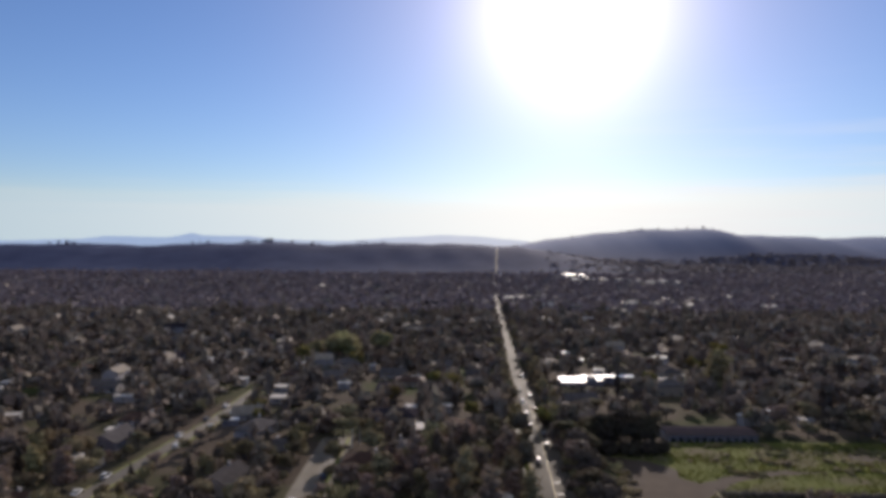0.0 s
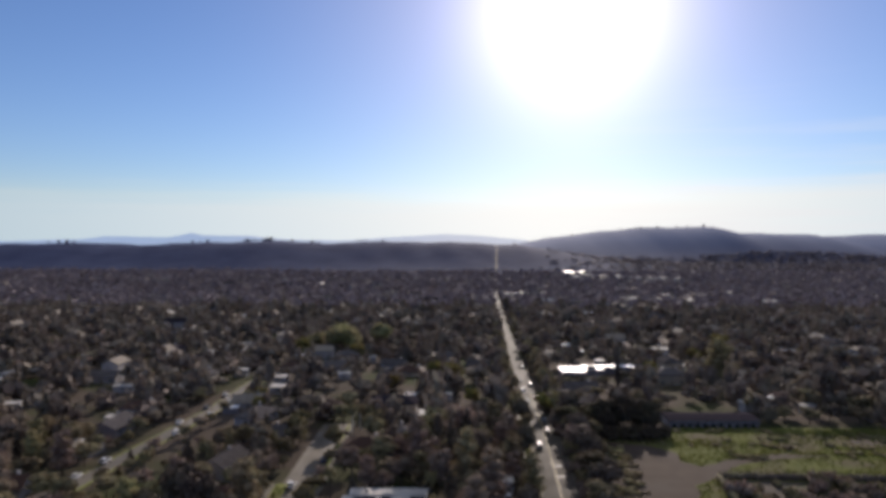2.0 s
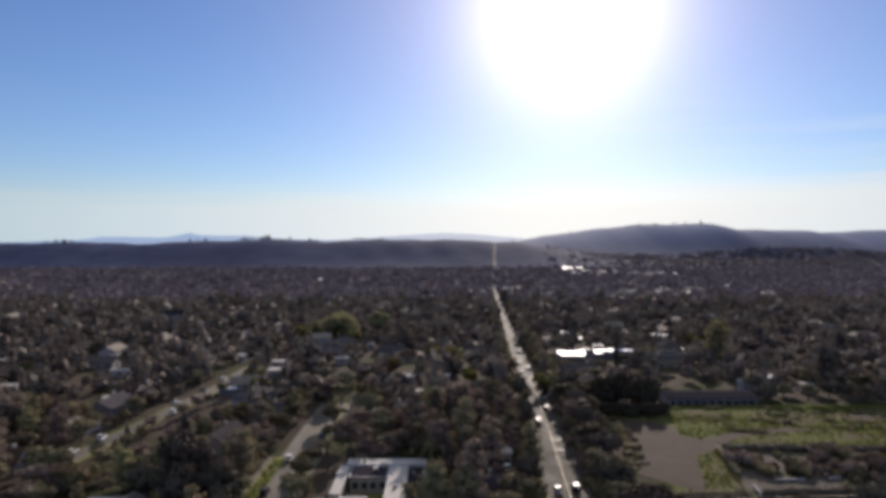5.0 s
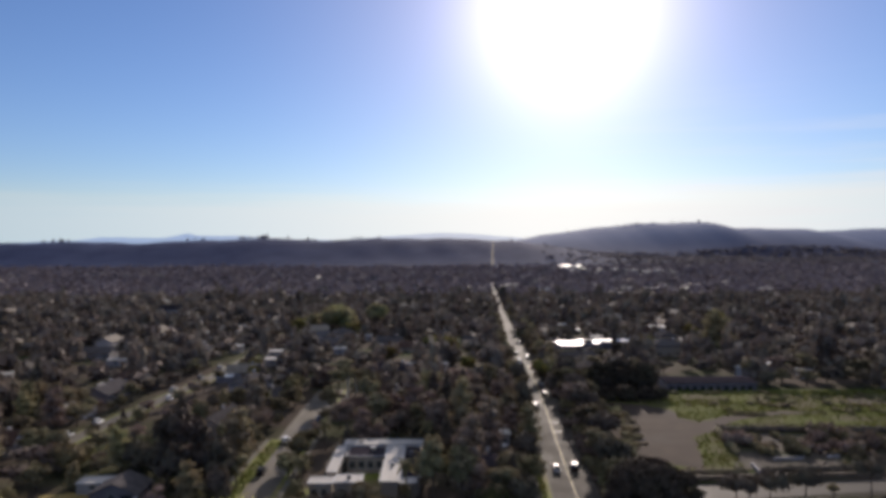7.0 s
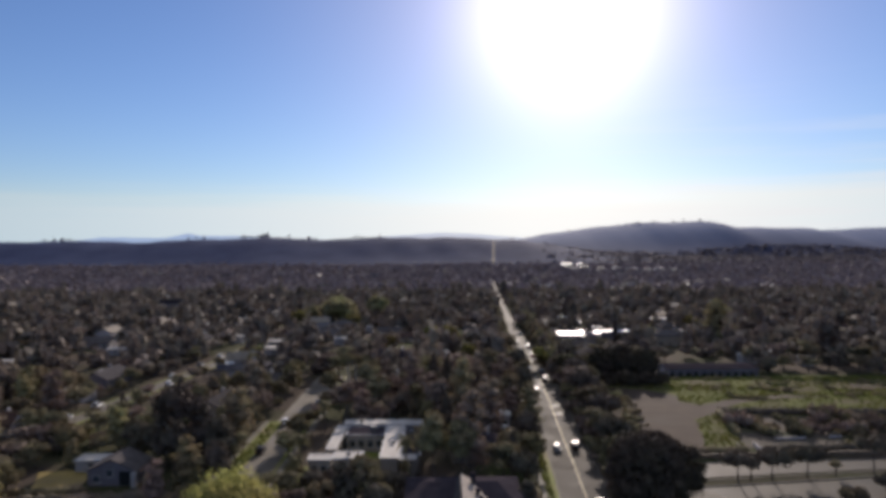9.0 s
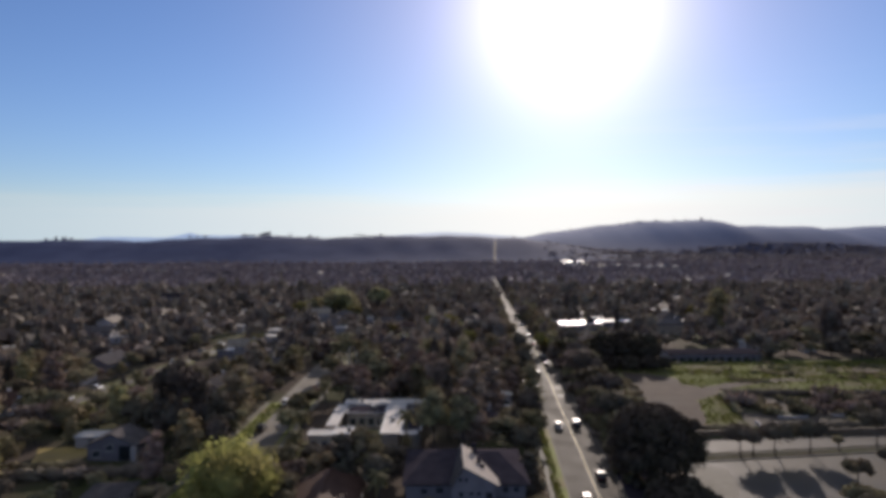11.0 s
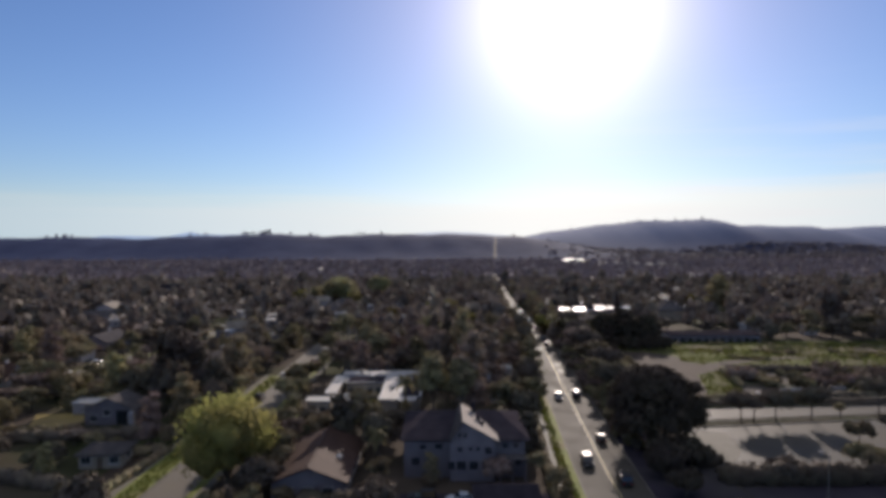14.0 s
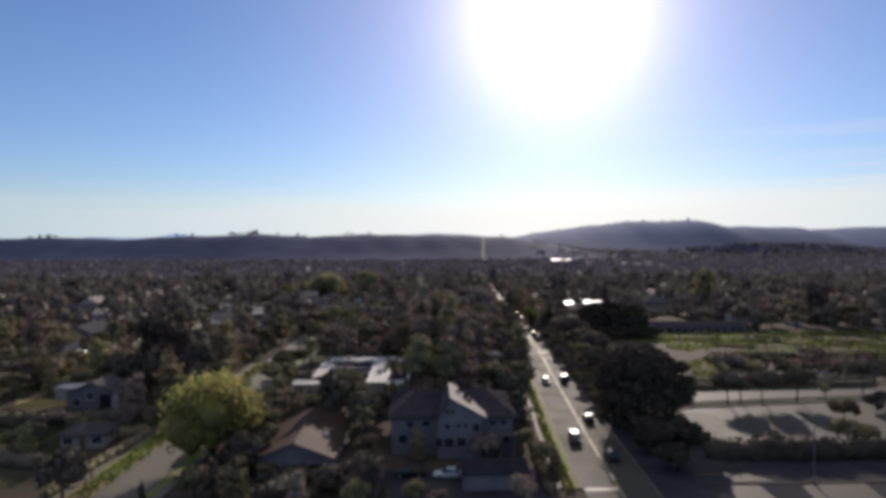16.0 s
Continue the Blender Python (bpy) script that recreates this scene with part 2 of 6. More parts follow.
M = {
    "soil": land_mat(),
    "asphalt": mat("asphalt", (0.061, 0.053, 0.043), (0.083, 0.073, 0.058), 0.74, 0.15, 6.0, 0.35, spec=0.06, c3=(0.060, 0.052, 0.043), patch=0.03, rough2=0.85),
    "street": mat("worn_asphalt", (0.095, 0.081, 0.063), (0.136, 0.117, 0.09), 0.62, 0.2, 5.0, 0.25, spec=0.22, c3=(0.085, 0.075, 0.064), patch=0.05, rough2=0.95),
    "lot": mat("pale_asphalt", (0.052, 0.044, 0.034), (0.072, 0.061, 0.046), 0.62, 0.12, 4.0, 0.25, spec=0.12, c3=(0.048, 0.043, 0.036), patch=0.04, rough2=0.7),
    # cast shade put into a dark violet asphalt colour
    "asphalt_shade": mat("shade_asphalt", (0.030, 0.026, 0.034), (0.050, 0.043, 0.054), 1.0, 0.15, 5.0, 0.3, spec=0.0, c3=(0.06, 0.055, 0.054), patch=0.05),
    "concrete": mat("concrete", (0.11, 0.10, 0.078), (0.155, 0.14, 0.112), 0.75, 0.4, 6.0, 0.2, spec=0.08),
    "kerb": mat("kerb_concrete", (0.10, 0.09, 0.076), (0.15, 0.136, 0.116), 0.8, 0.5, 6.0, 0.2, spec=0.1),
    "lawn": mat("lawn", (0.10, 0.12, 0.025), (0.19, 0.20, 0.05), 0.9, 0.25, 6.0, 0.8, spec=0.15, c3=(0.16, 0.13, 0.06), patch=0.09),
    "dry_lawn": mat("dry_lawn", (0.19, 0.142, 0.050), (0.27, 0.205, 0.075), 0.9, 0.25, 6.0, 0.8, spec=0.1, c3=(0.20, 0.15, 0.09), patch=0.09),
    "field": mat("field_grass", (0.062, 0.072, 0.017), (0.108, 0.116, 0.030), 0.95, 0.16, 4.0, 0.9, spec=0.05, c3=(0.101, 0.084, 0.051), patch=0.055),
    "earth": mat("bare_earth", (0.039, 0.026, 0.018), (0.066, 0.046, 0.032), 0.95, 0.2, 3.0, 0.5, spec=0.15, c3=(0.059, 0.045, 0.035), patch=0.05),
    "bed": mat("nursery_soil", (0.060, 0.048, 0.038), (0.096, 0.080, 0.064), 0.95, 0.25, 3.0, 0.6, spec=0.15, c3=(0.056, 0.060, 0.028), patch=0.09),
    "yellow": mat("yellow_road_paint", (0.27, 0.21, 0.085), (0.36, 0.285, 0.12), 0.7, 0.6, 6.0, 0.1),
    "white_paint": mat("worn_white_road_paint", (0.17, 0.155, 0.13), (0.24, 0.225, 0.19), 0.6, 0.6, 6.0, 0.1),
    "stucco": mat("white_stucco", (0.26, 0.243, 0.243), (0.34, 0.32, 0.317), 0.85, 0.5, 9.0, 0.3, vary=0.1),
    "stucco_tan": mat("tan_stucco", (0.28, 0.235, 0.185), (0.36, 0.31, 0.245), 0.85, 0.5, 9.0, 0.3, vary=0.12),
    "stucco_grey": mat("grey_siding", (0.13, 0.117, 0.13), (0.185, 0.167, 0.182), 0.8, 0.5, 9.0, 0.3, vary=0.15),
    "shingle": mat("grey_shingles", (0.06, 0.054, 0.054), (0.11, 0.10, 0.098), 0.92, 0.6, 7.0, 0.6, spec=0.0, vary=0.25),
    "shingle_dark": mat("dark_shingles", (0.026, 0.022, 0.027), (0.045, 0.039, 0.045), 0.92, 0.6, 7.0, 0.6, spec=0.0, vary=0.2),
    "shingle_tan": mat("tan_shingles", (0.19, 0.16, 0.13), (0.27, 0.235, 0.19), 0.92, 0.6, 7.0, 0.5, spec=0.06, vary=0.15),
    # sunlit tone for the front gable's east slope
    "shingle_lit": mat("lit_tan_shingles", (0.25, 0.21, 0.18), (0.33, 0.285, 0.245), 0.9, 0.6, 7.0, 0.5, spec=0.1),
    "tile": mat("clay_roof_tiles", (0.046, 0.027, 0.021), (0.074, 0.044, 0.034), 0.75, 0.5, 5.0, 0.6, spec=0.06, vary=0.15),
    "white_roof": mat("white_membrane_roof", (0.340, 0.310, 0.276), (0.442, 0.408, 0.365), 0.8, 0.25, 4.0, 0.1, spec=0.25, vary=0.05),
    "glossy_roof": mat("coated_metal_roof", (0.68, 0.68, 0.68), (0.8, 0.8, 0.8), 0.55, 0.12, 3.0, 0.05, metal=0.2, spec=0.5, rough2=0.62),
    "trim": mat("white_trim", (0.36, 0.35, 0.34), (0.46, 0.45, 0.43), 0.6, 0.8, 9.0, 0.1),
    "wood": mat("weathered_wood", (0.10, 0.07, 0.045), (0.18, 0.13, 0.09), 0.8, 0.6, 9.0, 0.4),
    "bark": mat("bark", (0.07, 0.052, 0.04), (0.12, 0.095, 0.07), 0.9, 0.8, 7.0, 0.7, vary=0.2),
    "bark_pale": mat("pale_bark", (0.34, 0.31, 0.27), (0.5, 0.46, 0.4), 0.8, 0.5, 5.0, 0.4),
    "metal": mat("grey_metal", (0.16, 0.16, 0.16), (0.24, 0.24, 0.24), 0.45, 1.0, 9.0, 0.05, metal=0.7),
    "tyre": mat("tyre_rubber", (0.018, 0.018, 0.018), (0.03, 0.03, 0.03), 0.8, 2.0, 12.0, 0.1),
    "rim": mat("alloy_rim", (0.45, 0.45, 0.46), (0.6, 0.6, 0.6), 0.3, 2.0, 9.0, 0.0, metal=0.9),
    "lamp_red": mat("red_lamp_plastic", (0.30, 0.012, 0.01), (0.4, 0.02, 0.015), 0.25, 3.0, 9.0, 0.0),
    "lamp_clear": mat("clear_lamp_plastic", (0.6, 0.6, 0.58), (0.75, 0.75, 0.72), 0.15, 3.0, 9.0, 0.0),
    "glass": glass_mat("dark_window_glass", (0.02, 0.024, 0.028)),
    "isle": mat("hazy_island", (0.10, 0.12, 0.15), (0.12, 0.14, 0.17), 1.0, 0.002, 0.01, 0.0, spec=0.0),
}
LEAF = {
    "oak": leaf_mat("oak_leaves", (0.153, 0.123, 0.079), (0.183, 0.149, 0.091), (0.236, 0.192, 0.106), 0.16, 0.4),
    "fig": leaf_mat("fig_leaves", (0.062, 0.048, 0.038), (0.070, 0.055, 0.041), (0.082, 0.065, 0.045), 0.04, 0.12),
    "ficus": leaf_mat("dark_evergreen_leaves", (0.094, 0.075, 0.062), (0.108, 0.087, 0.068), (0.132, 0.107, 0.077), 0.08, 0.15),
    "lime": leaf_mat("spring_leaves", (0.25, 0.228, 0.082), (0.29, 0.265, 0.094), (0.35, 0.32, 0.114), 0.56, 0.12),
    "spring_far": leaf_mat("pale_spring_leaves", (0.21, 0.192, 0.105), (0.25, 0.228, 0.12), (0.30, 0.275, 0.14), 0.36, 0.12),
    "olive": leaf_mat("olive_leaves", (0.167, 0.137, 0.080), (0.205, 0.168, 0.093), (0.262, 0.215, 0.109), 0.20, 0.3),
    "moss": leaf_mat("yellow_olive_leaves", (0.138, 0.114, 0.043), (0.174, 0.145, 0.050), (0.216, 0.180, 0.066), 0.26, 0.15),
    "bare": leaf_mat("winter_twigs", (0.172, 0.127, 0.103), (0.209, 0.154, 0.123), (0.259, 0.192, 0.149), 0.16, 0.35),
    "conifer": leaf_mat("conifer_needles", (0.078, 0.061, 0.052), (0.092, 0.071, 0.059), (0.114, 0.090, 0.067), 0.10, 0.2),
    "palm": leaf_mat("palm_fronds", (0.15, 0.13, 0.068), (0.18, 0.155, 0.08), (0.22, 0.19, 0.095), 0.4, 0.1),
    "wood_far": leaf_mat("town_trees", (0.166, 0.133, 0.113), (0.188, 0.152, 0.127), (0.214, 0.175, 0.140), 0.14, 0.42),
    # far town and ridge leaves have blue haze put into their colour
    "town_far": leaf_mat("hazed_town_trees", (0.144, 0.120, 0.132), (0.158, 0.133, 0.145), (0.175, 0.148, 0.159), 0.12, 0.28),
    "ridge_hazed": leaf_mat("hazed_ridge_leaves", (0.085, 0.085, 0.130), (0.090, 0.090, 0.138), (0.097, 0.096, 0.145), 0.00, 0.10),
    "grass": leaf_mat("grass_blades", (0.095, 0.102, 0.026), (0.11, 0.118, 0.03), (0.13, 0.13, 0.038), 0.30, 0.12),
}


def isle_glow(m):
    """Puts the bright air before the far islands into their emission, paler towards the sun."""
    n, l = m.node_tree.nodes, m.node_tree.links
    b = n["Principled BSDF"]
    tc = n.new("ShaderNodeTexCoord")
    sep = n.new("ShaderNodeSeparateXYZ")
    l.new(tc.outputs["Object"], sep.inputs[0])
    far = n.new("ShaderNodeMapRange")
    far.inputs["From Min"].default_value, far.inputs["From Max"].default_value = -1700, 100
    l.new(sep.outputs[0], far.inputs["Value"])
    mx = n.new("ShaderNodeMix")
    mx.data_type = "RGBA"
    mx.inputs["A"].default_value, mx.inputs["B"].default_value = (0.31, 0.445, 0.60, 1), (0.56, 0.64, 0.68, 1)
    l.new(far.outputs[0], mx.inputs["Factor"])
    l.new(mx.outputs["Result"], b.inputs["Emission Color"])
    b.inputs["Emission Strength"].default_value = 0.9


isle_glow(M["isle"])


# ---- plan of the land ----
def smooth(a, b, v):
    t = np.clip((v - a) / (b - a), 0, 1)
    return t * t * (3 - 2 * t)


def land(x, y):
    """Height of the ground: level near the crossing, a shallow valley, then the ridge and the hill."""
    x, y = np.asarray(x, float), np.asarray(y, float)
    base = np.interp(y, [0, 240, 320, 400, 600, 850, 1100, 1500, 1750, 2400, 4900], [0, 0, -2.5, -6, -13, -23, -33, -33, -30, -40, -60])
    crest = np.interp(x, [-3200, -1390, -1214, -1010, -779, -560, -395, -130, 50, 120, 245, 420, 700], [23, 20, 25, 18, 27, 33, 27, 33, 31, 27, 25, -6, -36])
    crest = crest + 7.0 + 1.6 * np.sin(x * 0.021) + 1.0 * np.sin(x * 0.057 + 1)
    s = smooth(1640, 2060, y + 30 * np.sin(x * 0.009)) * (1 - smooth(2150, 3000, y))
    folds = 1.6 * s * (1 - s) * (1.8 * np.sin(x * 0.017 + 2.2 * np.sin(x * 0.0041) + 1.5 * np.sin(y * 0.011)) + 1.3 * np.sin(x * 0.043 + 2.0 * np.sin(x * 0.0077) + y * 0.02))
    ridge = base + (crest - base) * s + folds
    top = np.interp(x, [100, 340, 500, 690, 870, 1120, 1225, 1520, 1640, 1900, 2700], [-34, 19, 48, 73, 91, 94, 68, 64, 50, 64, 69])
    top = top + 2.5 + 1.5 * np.sin(x * 0.03) + 1.0 * np.sin(x * 0.083)
    h = smooth(2080, 2780, y + 60 * np.sin(x * 0.006)) * (1 - smooth(2900, 4200, y))
    hill = base + (top - base) * h
    return np.maximum(np.maximum(ridge, hill), base)


def landz(x, y):
    return float(land(x, y))


ROAD_Y = [-200, 0, 115, 141, 176, 230, 300, 387, 480, 633, 940, 1181, 1500, 2060, 2300]
ROAD_X = [12.0, 22.0, 27.6, 29.4, 31.6, 35.4, 39.5, 44.0, 49.6, 58.0, 78.0, 95.0, 122.0, 168.0, 186.0]


def road_x(y):
    return float(np.interp(y, ROAD_Y, ROAD_X))


def street_x(y):
    """Middle line of the tree-lined side street."""
    return -42.4 + 0.02 * (y - 101)


def lane_x(y):
    """Middle line of the street with parked cars farther west."""
    return np.interp(y, [176, 199, 231, 256, 275, 335], [-107.0, -103.7, -98.8, -95.8, -94.6, -94.6])


# ---- mesh helpers ----
def part(name, bm, material, parent=None, label=""):
    me = bpy.data.meshes.new(name)
    bm.to_mesh(me)
    bm.free()
    for m in (material if isinstance(material, (list, tuple)) else [material]):
        me.materials.append(m)
    ob = new(name, me)
    if parent:
        ob.parent = parent
    if label:
        ob["label"] = label
    return ob


def thing(name, x, y, z, turn, label, category, group="", kind=""):
    e = new(name)
    e.empty_display_size = 0.3
    e.matrix_world = pose(x, y, z, 0, 0, turn)
    return tagged(e, label, category, group, kind)


def box(bm, x0, x1, y0, y1, z0, z1, bevel=0.0, mi=0):
    vs = [bm.verts.new((x, y, z)) for x in (x0, x1) for y in (y0, y1) for z in (z0, z1)]
    fs = [bm.faces.new([vs[i] for i in f]) for f in ((0, 1, 3, 2), (4, 6, 7, 5), (0, 4, 5, 1), (2, 3, 7, 6), (0, 2, 6, 4), (1, 5, 7, 3))]
    for f in fs:
        f.material_index = mi
    if bevel:
        es = list({e for f in fs for e in f.edges})
        bmesh.ops.bevel(bm, geom=es, offset=bevel, segments=1, affect="EDGES")
    return fs


def prism(bm, outline, z0, z1, mi=0):
    """A solid with an outline of (x, y), counter-clockwise."""
    a = [bm.verts.new((x, y, z0)) for x, y in outline]
    b = [bm.verts.new((x, y, z1)) for x, y in outline]
    n = len(outline)
    fs = [bm.faces.new(list(reversed(a))), bm.faces.new(b)]
    for i in range(n):
        fs.append(bm.faces.new((a[i], a[(i + 1) % n], b[(i + 1) % n], b[i])))
    for f in fs:
        f.material_index = mi
    return fs


def tube(bm, p, q, r0, r1, n=7, cap=True):
    p, q = Vector(p), Vector(q)
    d = (q - p).normalized()
    u = d.orthogonal().normalized()
    v = d.cross(u)
    a, b = [], []
    for i in range(n):
        t = 2 * math.pi * i / n
        o = u * math.cos(t) + v * math.sin(t)
        a.append(bm.verts.new(p + o * r0))
        b.append(bm.verts.new(q + o * r1))
    for i in range(n):
        bm.faces.new((a[i], a[(i + 1) % n], b[(i + 1) % n], b[i]))
    if cap:
        bm.faces.new(list(reversed(a)))
        bm.faces.new(b)


def raw_mesh(name, verts, quads, tris, material):
    """A mesh straight from number arrays (quads and triangles)."""
    me = bpy.data.meshes.new(name)
    loops = np.concatenate([np.asarray(quads, np.int32).ravel(), np.asarray(tris, np.int32).ravel()])
    nq, nt = len(quads), len(tris)
    starts = np.concatenate([np.arange(nq) * 4, nq * 4 + np.arange(nt) * 3]).astype(np.int32)
    me.vertices.add(len(verts))
    me.vertices.foreach_set("co", np.asarray(verts, np.float32).ravel())
    me.loops.add(len(loops))
    me.loops.foreach_set("vertex_index", loops)
    me.polygons.add(nq + nt)
    me.polygons.foreach_set("loop_start", starts)
    me.update(calc_edges=True)
    me.validate()
    me.materials.append(material)
    return me


# ---- foliage as many leaf clumps ----
_ico = bmesh.new()
bmesh.ops.create_icosphere(_ico, subdivisions=1, radius=1.0)
ICO_V = np.array([v.co[:] for v in _ico.verts])
ICO_F = np.array([[v.index for v in f.verts] for f in _ico.faces])
_ico.free()


def leaf_cloud(rng, lobes, count, size, flat=0.0, core=0.64, spread=0.45, cores=99):
    """lobes: rows of cx, cy, cz, rx, ry, rz. Leaf clumps near the skins of the lobes, and a dark rough core in each."""
    lobes = np.asarray(lobes, float)
    w = (lobes[:, 3] * lobes[:, 4] + lobes[:, 4] * lobes[:, 5]) ** 1.0
    pick = rng.choice(len(lobes), count, p=w / w.sum())
    d = rng.normal(size=(count, 3))
    d /= np.linalg.norm(d, axis=1)[:, None]
    d[:, 2] = np.where((d[:, 2] < -0.5) & (rng.random(count) < 0.6), -d[:, 2], d[:, 2])
    rad = 1.0 - spread * rng.random(count) ** 1.5 + 0.10 * rng.normal(size=count)
    c = lobes[pick, :3] + d * lobes[pick, 3:] * rad[:, None]
    nrm = d * 1.0 + rng.normal(size=(count, 3)) * 0.34
    nrm[:, 2] = nrm[:, 2] * 0.5 + flat
    nrm /= np.linalg.norm(nrm, axis=1)[:, None]
    u = np.cross(nrm, rng.normal(size=(count, 3)))
    u /= np.linalg.norm(u, axis=1)[:, None]
    v = np.cross(nrm, u)
    s = size * (0.55 + 0.9 * rng.random(count))[:, None]
    asp = (0.55 + 0.5 * rng.random(count))[:, None]
    bend = nrm * s * (0.25 * rng.random(count))[:, None]
    verts = np.stack([c - u * s * 0.6, c - v * s * asp * 0.5 + bend, c + u * s * 0.6, c + v * s * asp * 0.5 + bend], 1).reshape(-1, 3)
    quads = np.arange(count * 4).reshape(-1, 4)
    tv, tf = [], []
    off = len(verts)
    if core > 0:
        for lb in lobes[:cores]:
            jit = 1 + 0.18 * rng.normal(size=(len(ICO_V), 1))
            tv.append(lb[:3] + ICO_V * jit * lb[3:] * core)
            tf.append(ICO_F + off)
            off += len(ICO_V)
        verts = np.concatenate([verts] + tv)
        tris = np.concatenate(tf)
    else:
        tris = np.zeros((0, 3), int)
    return verts, quads, tris


def crown_lobes(rng, n, width, z0, z1, form="round"):
    """Lobes that fill a crown of that width between z0 and z1."""
    r, h = width / 2, z1 - z0
    rows = []
    for i in range(n):
        a = 2 * math.pi * (i * 0.618 + 0.15 * rng.random())
        f = rng.random()
        if form == "cone":
            k = (i + 0.5) / n
            rr = r * (1 - k) * 0.55
            rows.append((rr * math.cos(a), rr * math.sin(a), z0 + h * (0.1 + 0.85 * k), r * (1.05 - k) * 0.62, r * (1.05 - k) * 0.62, h / n * 1.7))
        elif form == "column":
            k = (i + 0.5) / n
            rows.append((r * 0.3 * math.cos(a), r * 0.3 * math.sin(a), z0 + h * k, r * 0.75 * (1 - 0.5 * k * k), r * 0.75 * (1 - 0.5 * k * k), h / n * 1.3))
        else:
            k = 0.2 + 0.7 * f
            rr = r * 0.62 * math.sqrt((i + 0.5) / n) * (1.0 if form == "round" else 1.15)
            lr = r * (0.24 + 0.26 * rng.random())
            up = z0 + h * (0.30 + 0.46 * k) - h * 0.22 * (rr / r) ** 2
            rows.append((rr * math.cos(a), rr * math.sin(a), up, lr, lr, min(lr * 0.85, h * 0.33)))
    return rows


def trunk_bm(rng, width, z0, top, thick, limbs=4):
    bm = bmesh.new()
    fork = z0 + (top - z0) * 0.15
    tube(bm, (0, 0, -0.4), (0.1, 0.05, fork * 0.5), thick * 1.25, thick * 0.9, 8)
    tube(bm, (0.1, 0.05, fork * 0.5), (0.0, 0.1, fork), thick * 0.9, thick * 0.75, 8)
    for i in range(limbs):
        a = 2 * math.pi * (i / limbs + 0.1 * rng.random())
        r = width * (0.16 + 0.12 * rng.random())
        mid = (r * 0.5 * math.cos(a), r * 0.5 * math.sin(a), fork + (top - fork) * 0.3)
        end = (r * math.cos(a + 0.3), r * math.sin(a + 0.3), fork + (top - fork) * (0.55 + 0.2 * rng.random()))
        tube(bm, (0, 0.1, fork - 0.1), mid, thick * 0.6, thick * 0.4, 6)
        tube(bm, mid, end, thick * 0.4, thick * 0.12, 6)
    return bm


def tree(x, y, width, top, low=0.25, leaf="oak", lobes=9, leaves=900, size=0.8, label="", group="", seed=0, form="round", thick=None, spread=0.45, bark="bark", category="tree"):
    rng = np.random.default_rng(seed)
    z0 = top * low
    t = thing("tree", x, y, landz(x, y), rng.random() * 360, label, category, group)
    part("trunk", trunk_bm(rng, width, z0, top, thick or max(0.14, width * 0.026)), M[bark], t)
    v, q, f = leaf_cloud(rng, crown_lobes(rng, lobes, width, z0, top, form), leaves, size, spread=spread)
    ob = new("crown", raw_mesh("crown", v, q, f, LEAF[leaf]))
    ob.parent = t
    return t

# ---- ground ----
gx = np.concatenate([np.linspace(-3300, -420, 150), np.linspace(-400, 400, 61), np.linspace(420, 2000, 72), np.linspace(2040, 3300, 18)])
gy = np.concatenate([np.linspace(-700, 60, 12), np.linspace(80, 420, 35), np.linspace(440, 1600, 50), np.linspace(1620, 3000, 60), np.linspace(3050, 4900, 20)])
GX, GY = np.meshgrid(gx, gy)
GZ = land(GX, GY) - 0.06
nx = len(gx)
idx = np.arange(len(gy) * nx).reshape(len(gy), nx)
quads = np.stack([idx[:-1, :-1], idx[:-1, 1:], idx[1:, 1:], idx[1:, :-1]], -1).reshape(-1, 4)
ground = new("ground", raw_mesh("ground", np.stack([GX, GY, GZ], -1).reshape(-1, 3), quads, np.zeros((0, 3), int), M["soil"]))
tagged(ground, "dry brown soil and leaf litter under the town", "ground", kind="structure")


def strip(name, ys, xa, xb, z, material, label, category, thick=0.0):
    """A band that follows the land between the lines xa(y) and xb(y)."""
    bm = bmesh.new()
    rows = []
    for y in ys:
        a, b = xa(y), xb(y)
        zz = landz((a + b) / 2, y) + z
        top = [bm.verts.new((a, y, zz)), bm.verts.new((b, y, zz))]
        bot = [bm.verts.new((a, y, zz - 0.3)), bm.verts.new((b, y, zz - 0.3))]
        rows.append(top + bot)
    for p, q in zip(rows[:-1], rows[1:]):
        bm.faces.new((p[0], p[1], q[1], q[0]))
        bm.faces.new((p[1], p[3], q[3], q[1]))
        bm.faces.new((p[2], p[0], q[0], q[2]))
    bm.faces.new((rows[0][0], rows[0][2], rows[0][3], rows[0][1]))
    bm.faces.new((rows[-1][0], rows[-1][1], rows[-1][3], rows[-1][2]))
    return tagged(part(name, bm, material), label, category, kind="structure")


def steps(a, b, n):
    return [a + (b - a) * i / n for i in range(n + 1)]


near_y = steps(-60, 260, 32)
road_ys = near_y + steps(275, 700, 30) + steps(730, 2010, 44)
WEST, EAST = 4.4, 5.7
road = strip("road", road_ys, lambda y: road_x(y) - (WEST if y < 280 else 3.5 if y < 600 else 3.0), lambda y: road_x(y) + (EAST if y < 280 else 3.5 if y < 600 else 3.0), 0.02, M["asphalt"],
             "sunlit grey asphalt two-lane main road", "road")
line_ys = near_y[14:] + steps(270, 300, 3)
for off in (0.62, 0.86):
    strip("yellow_line", line_ys, lambda y, o=off: road_x(y) + o, lambda y, o=off: road_x(y) + o + 0.12, 0.032, M["yellow"], "yellow double centre line on the main road", "road marking")
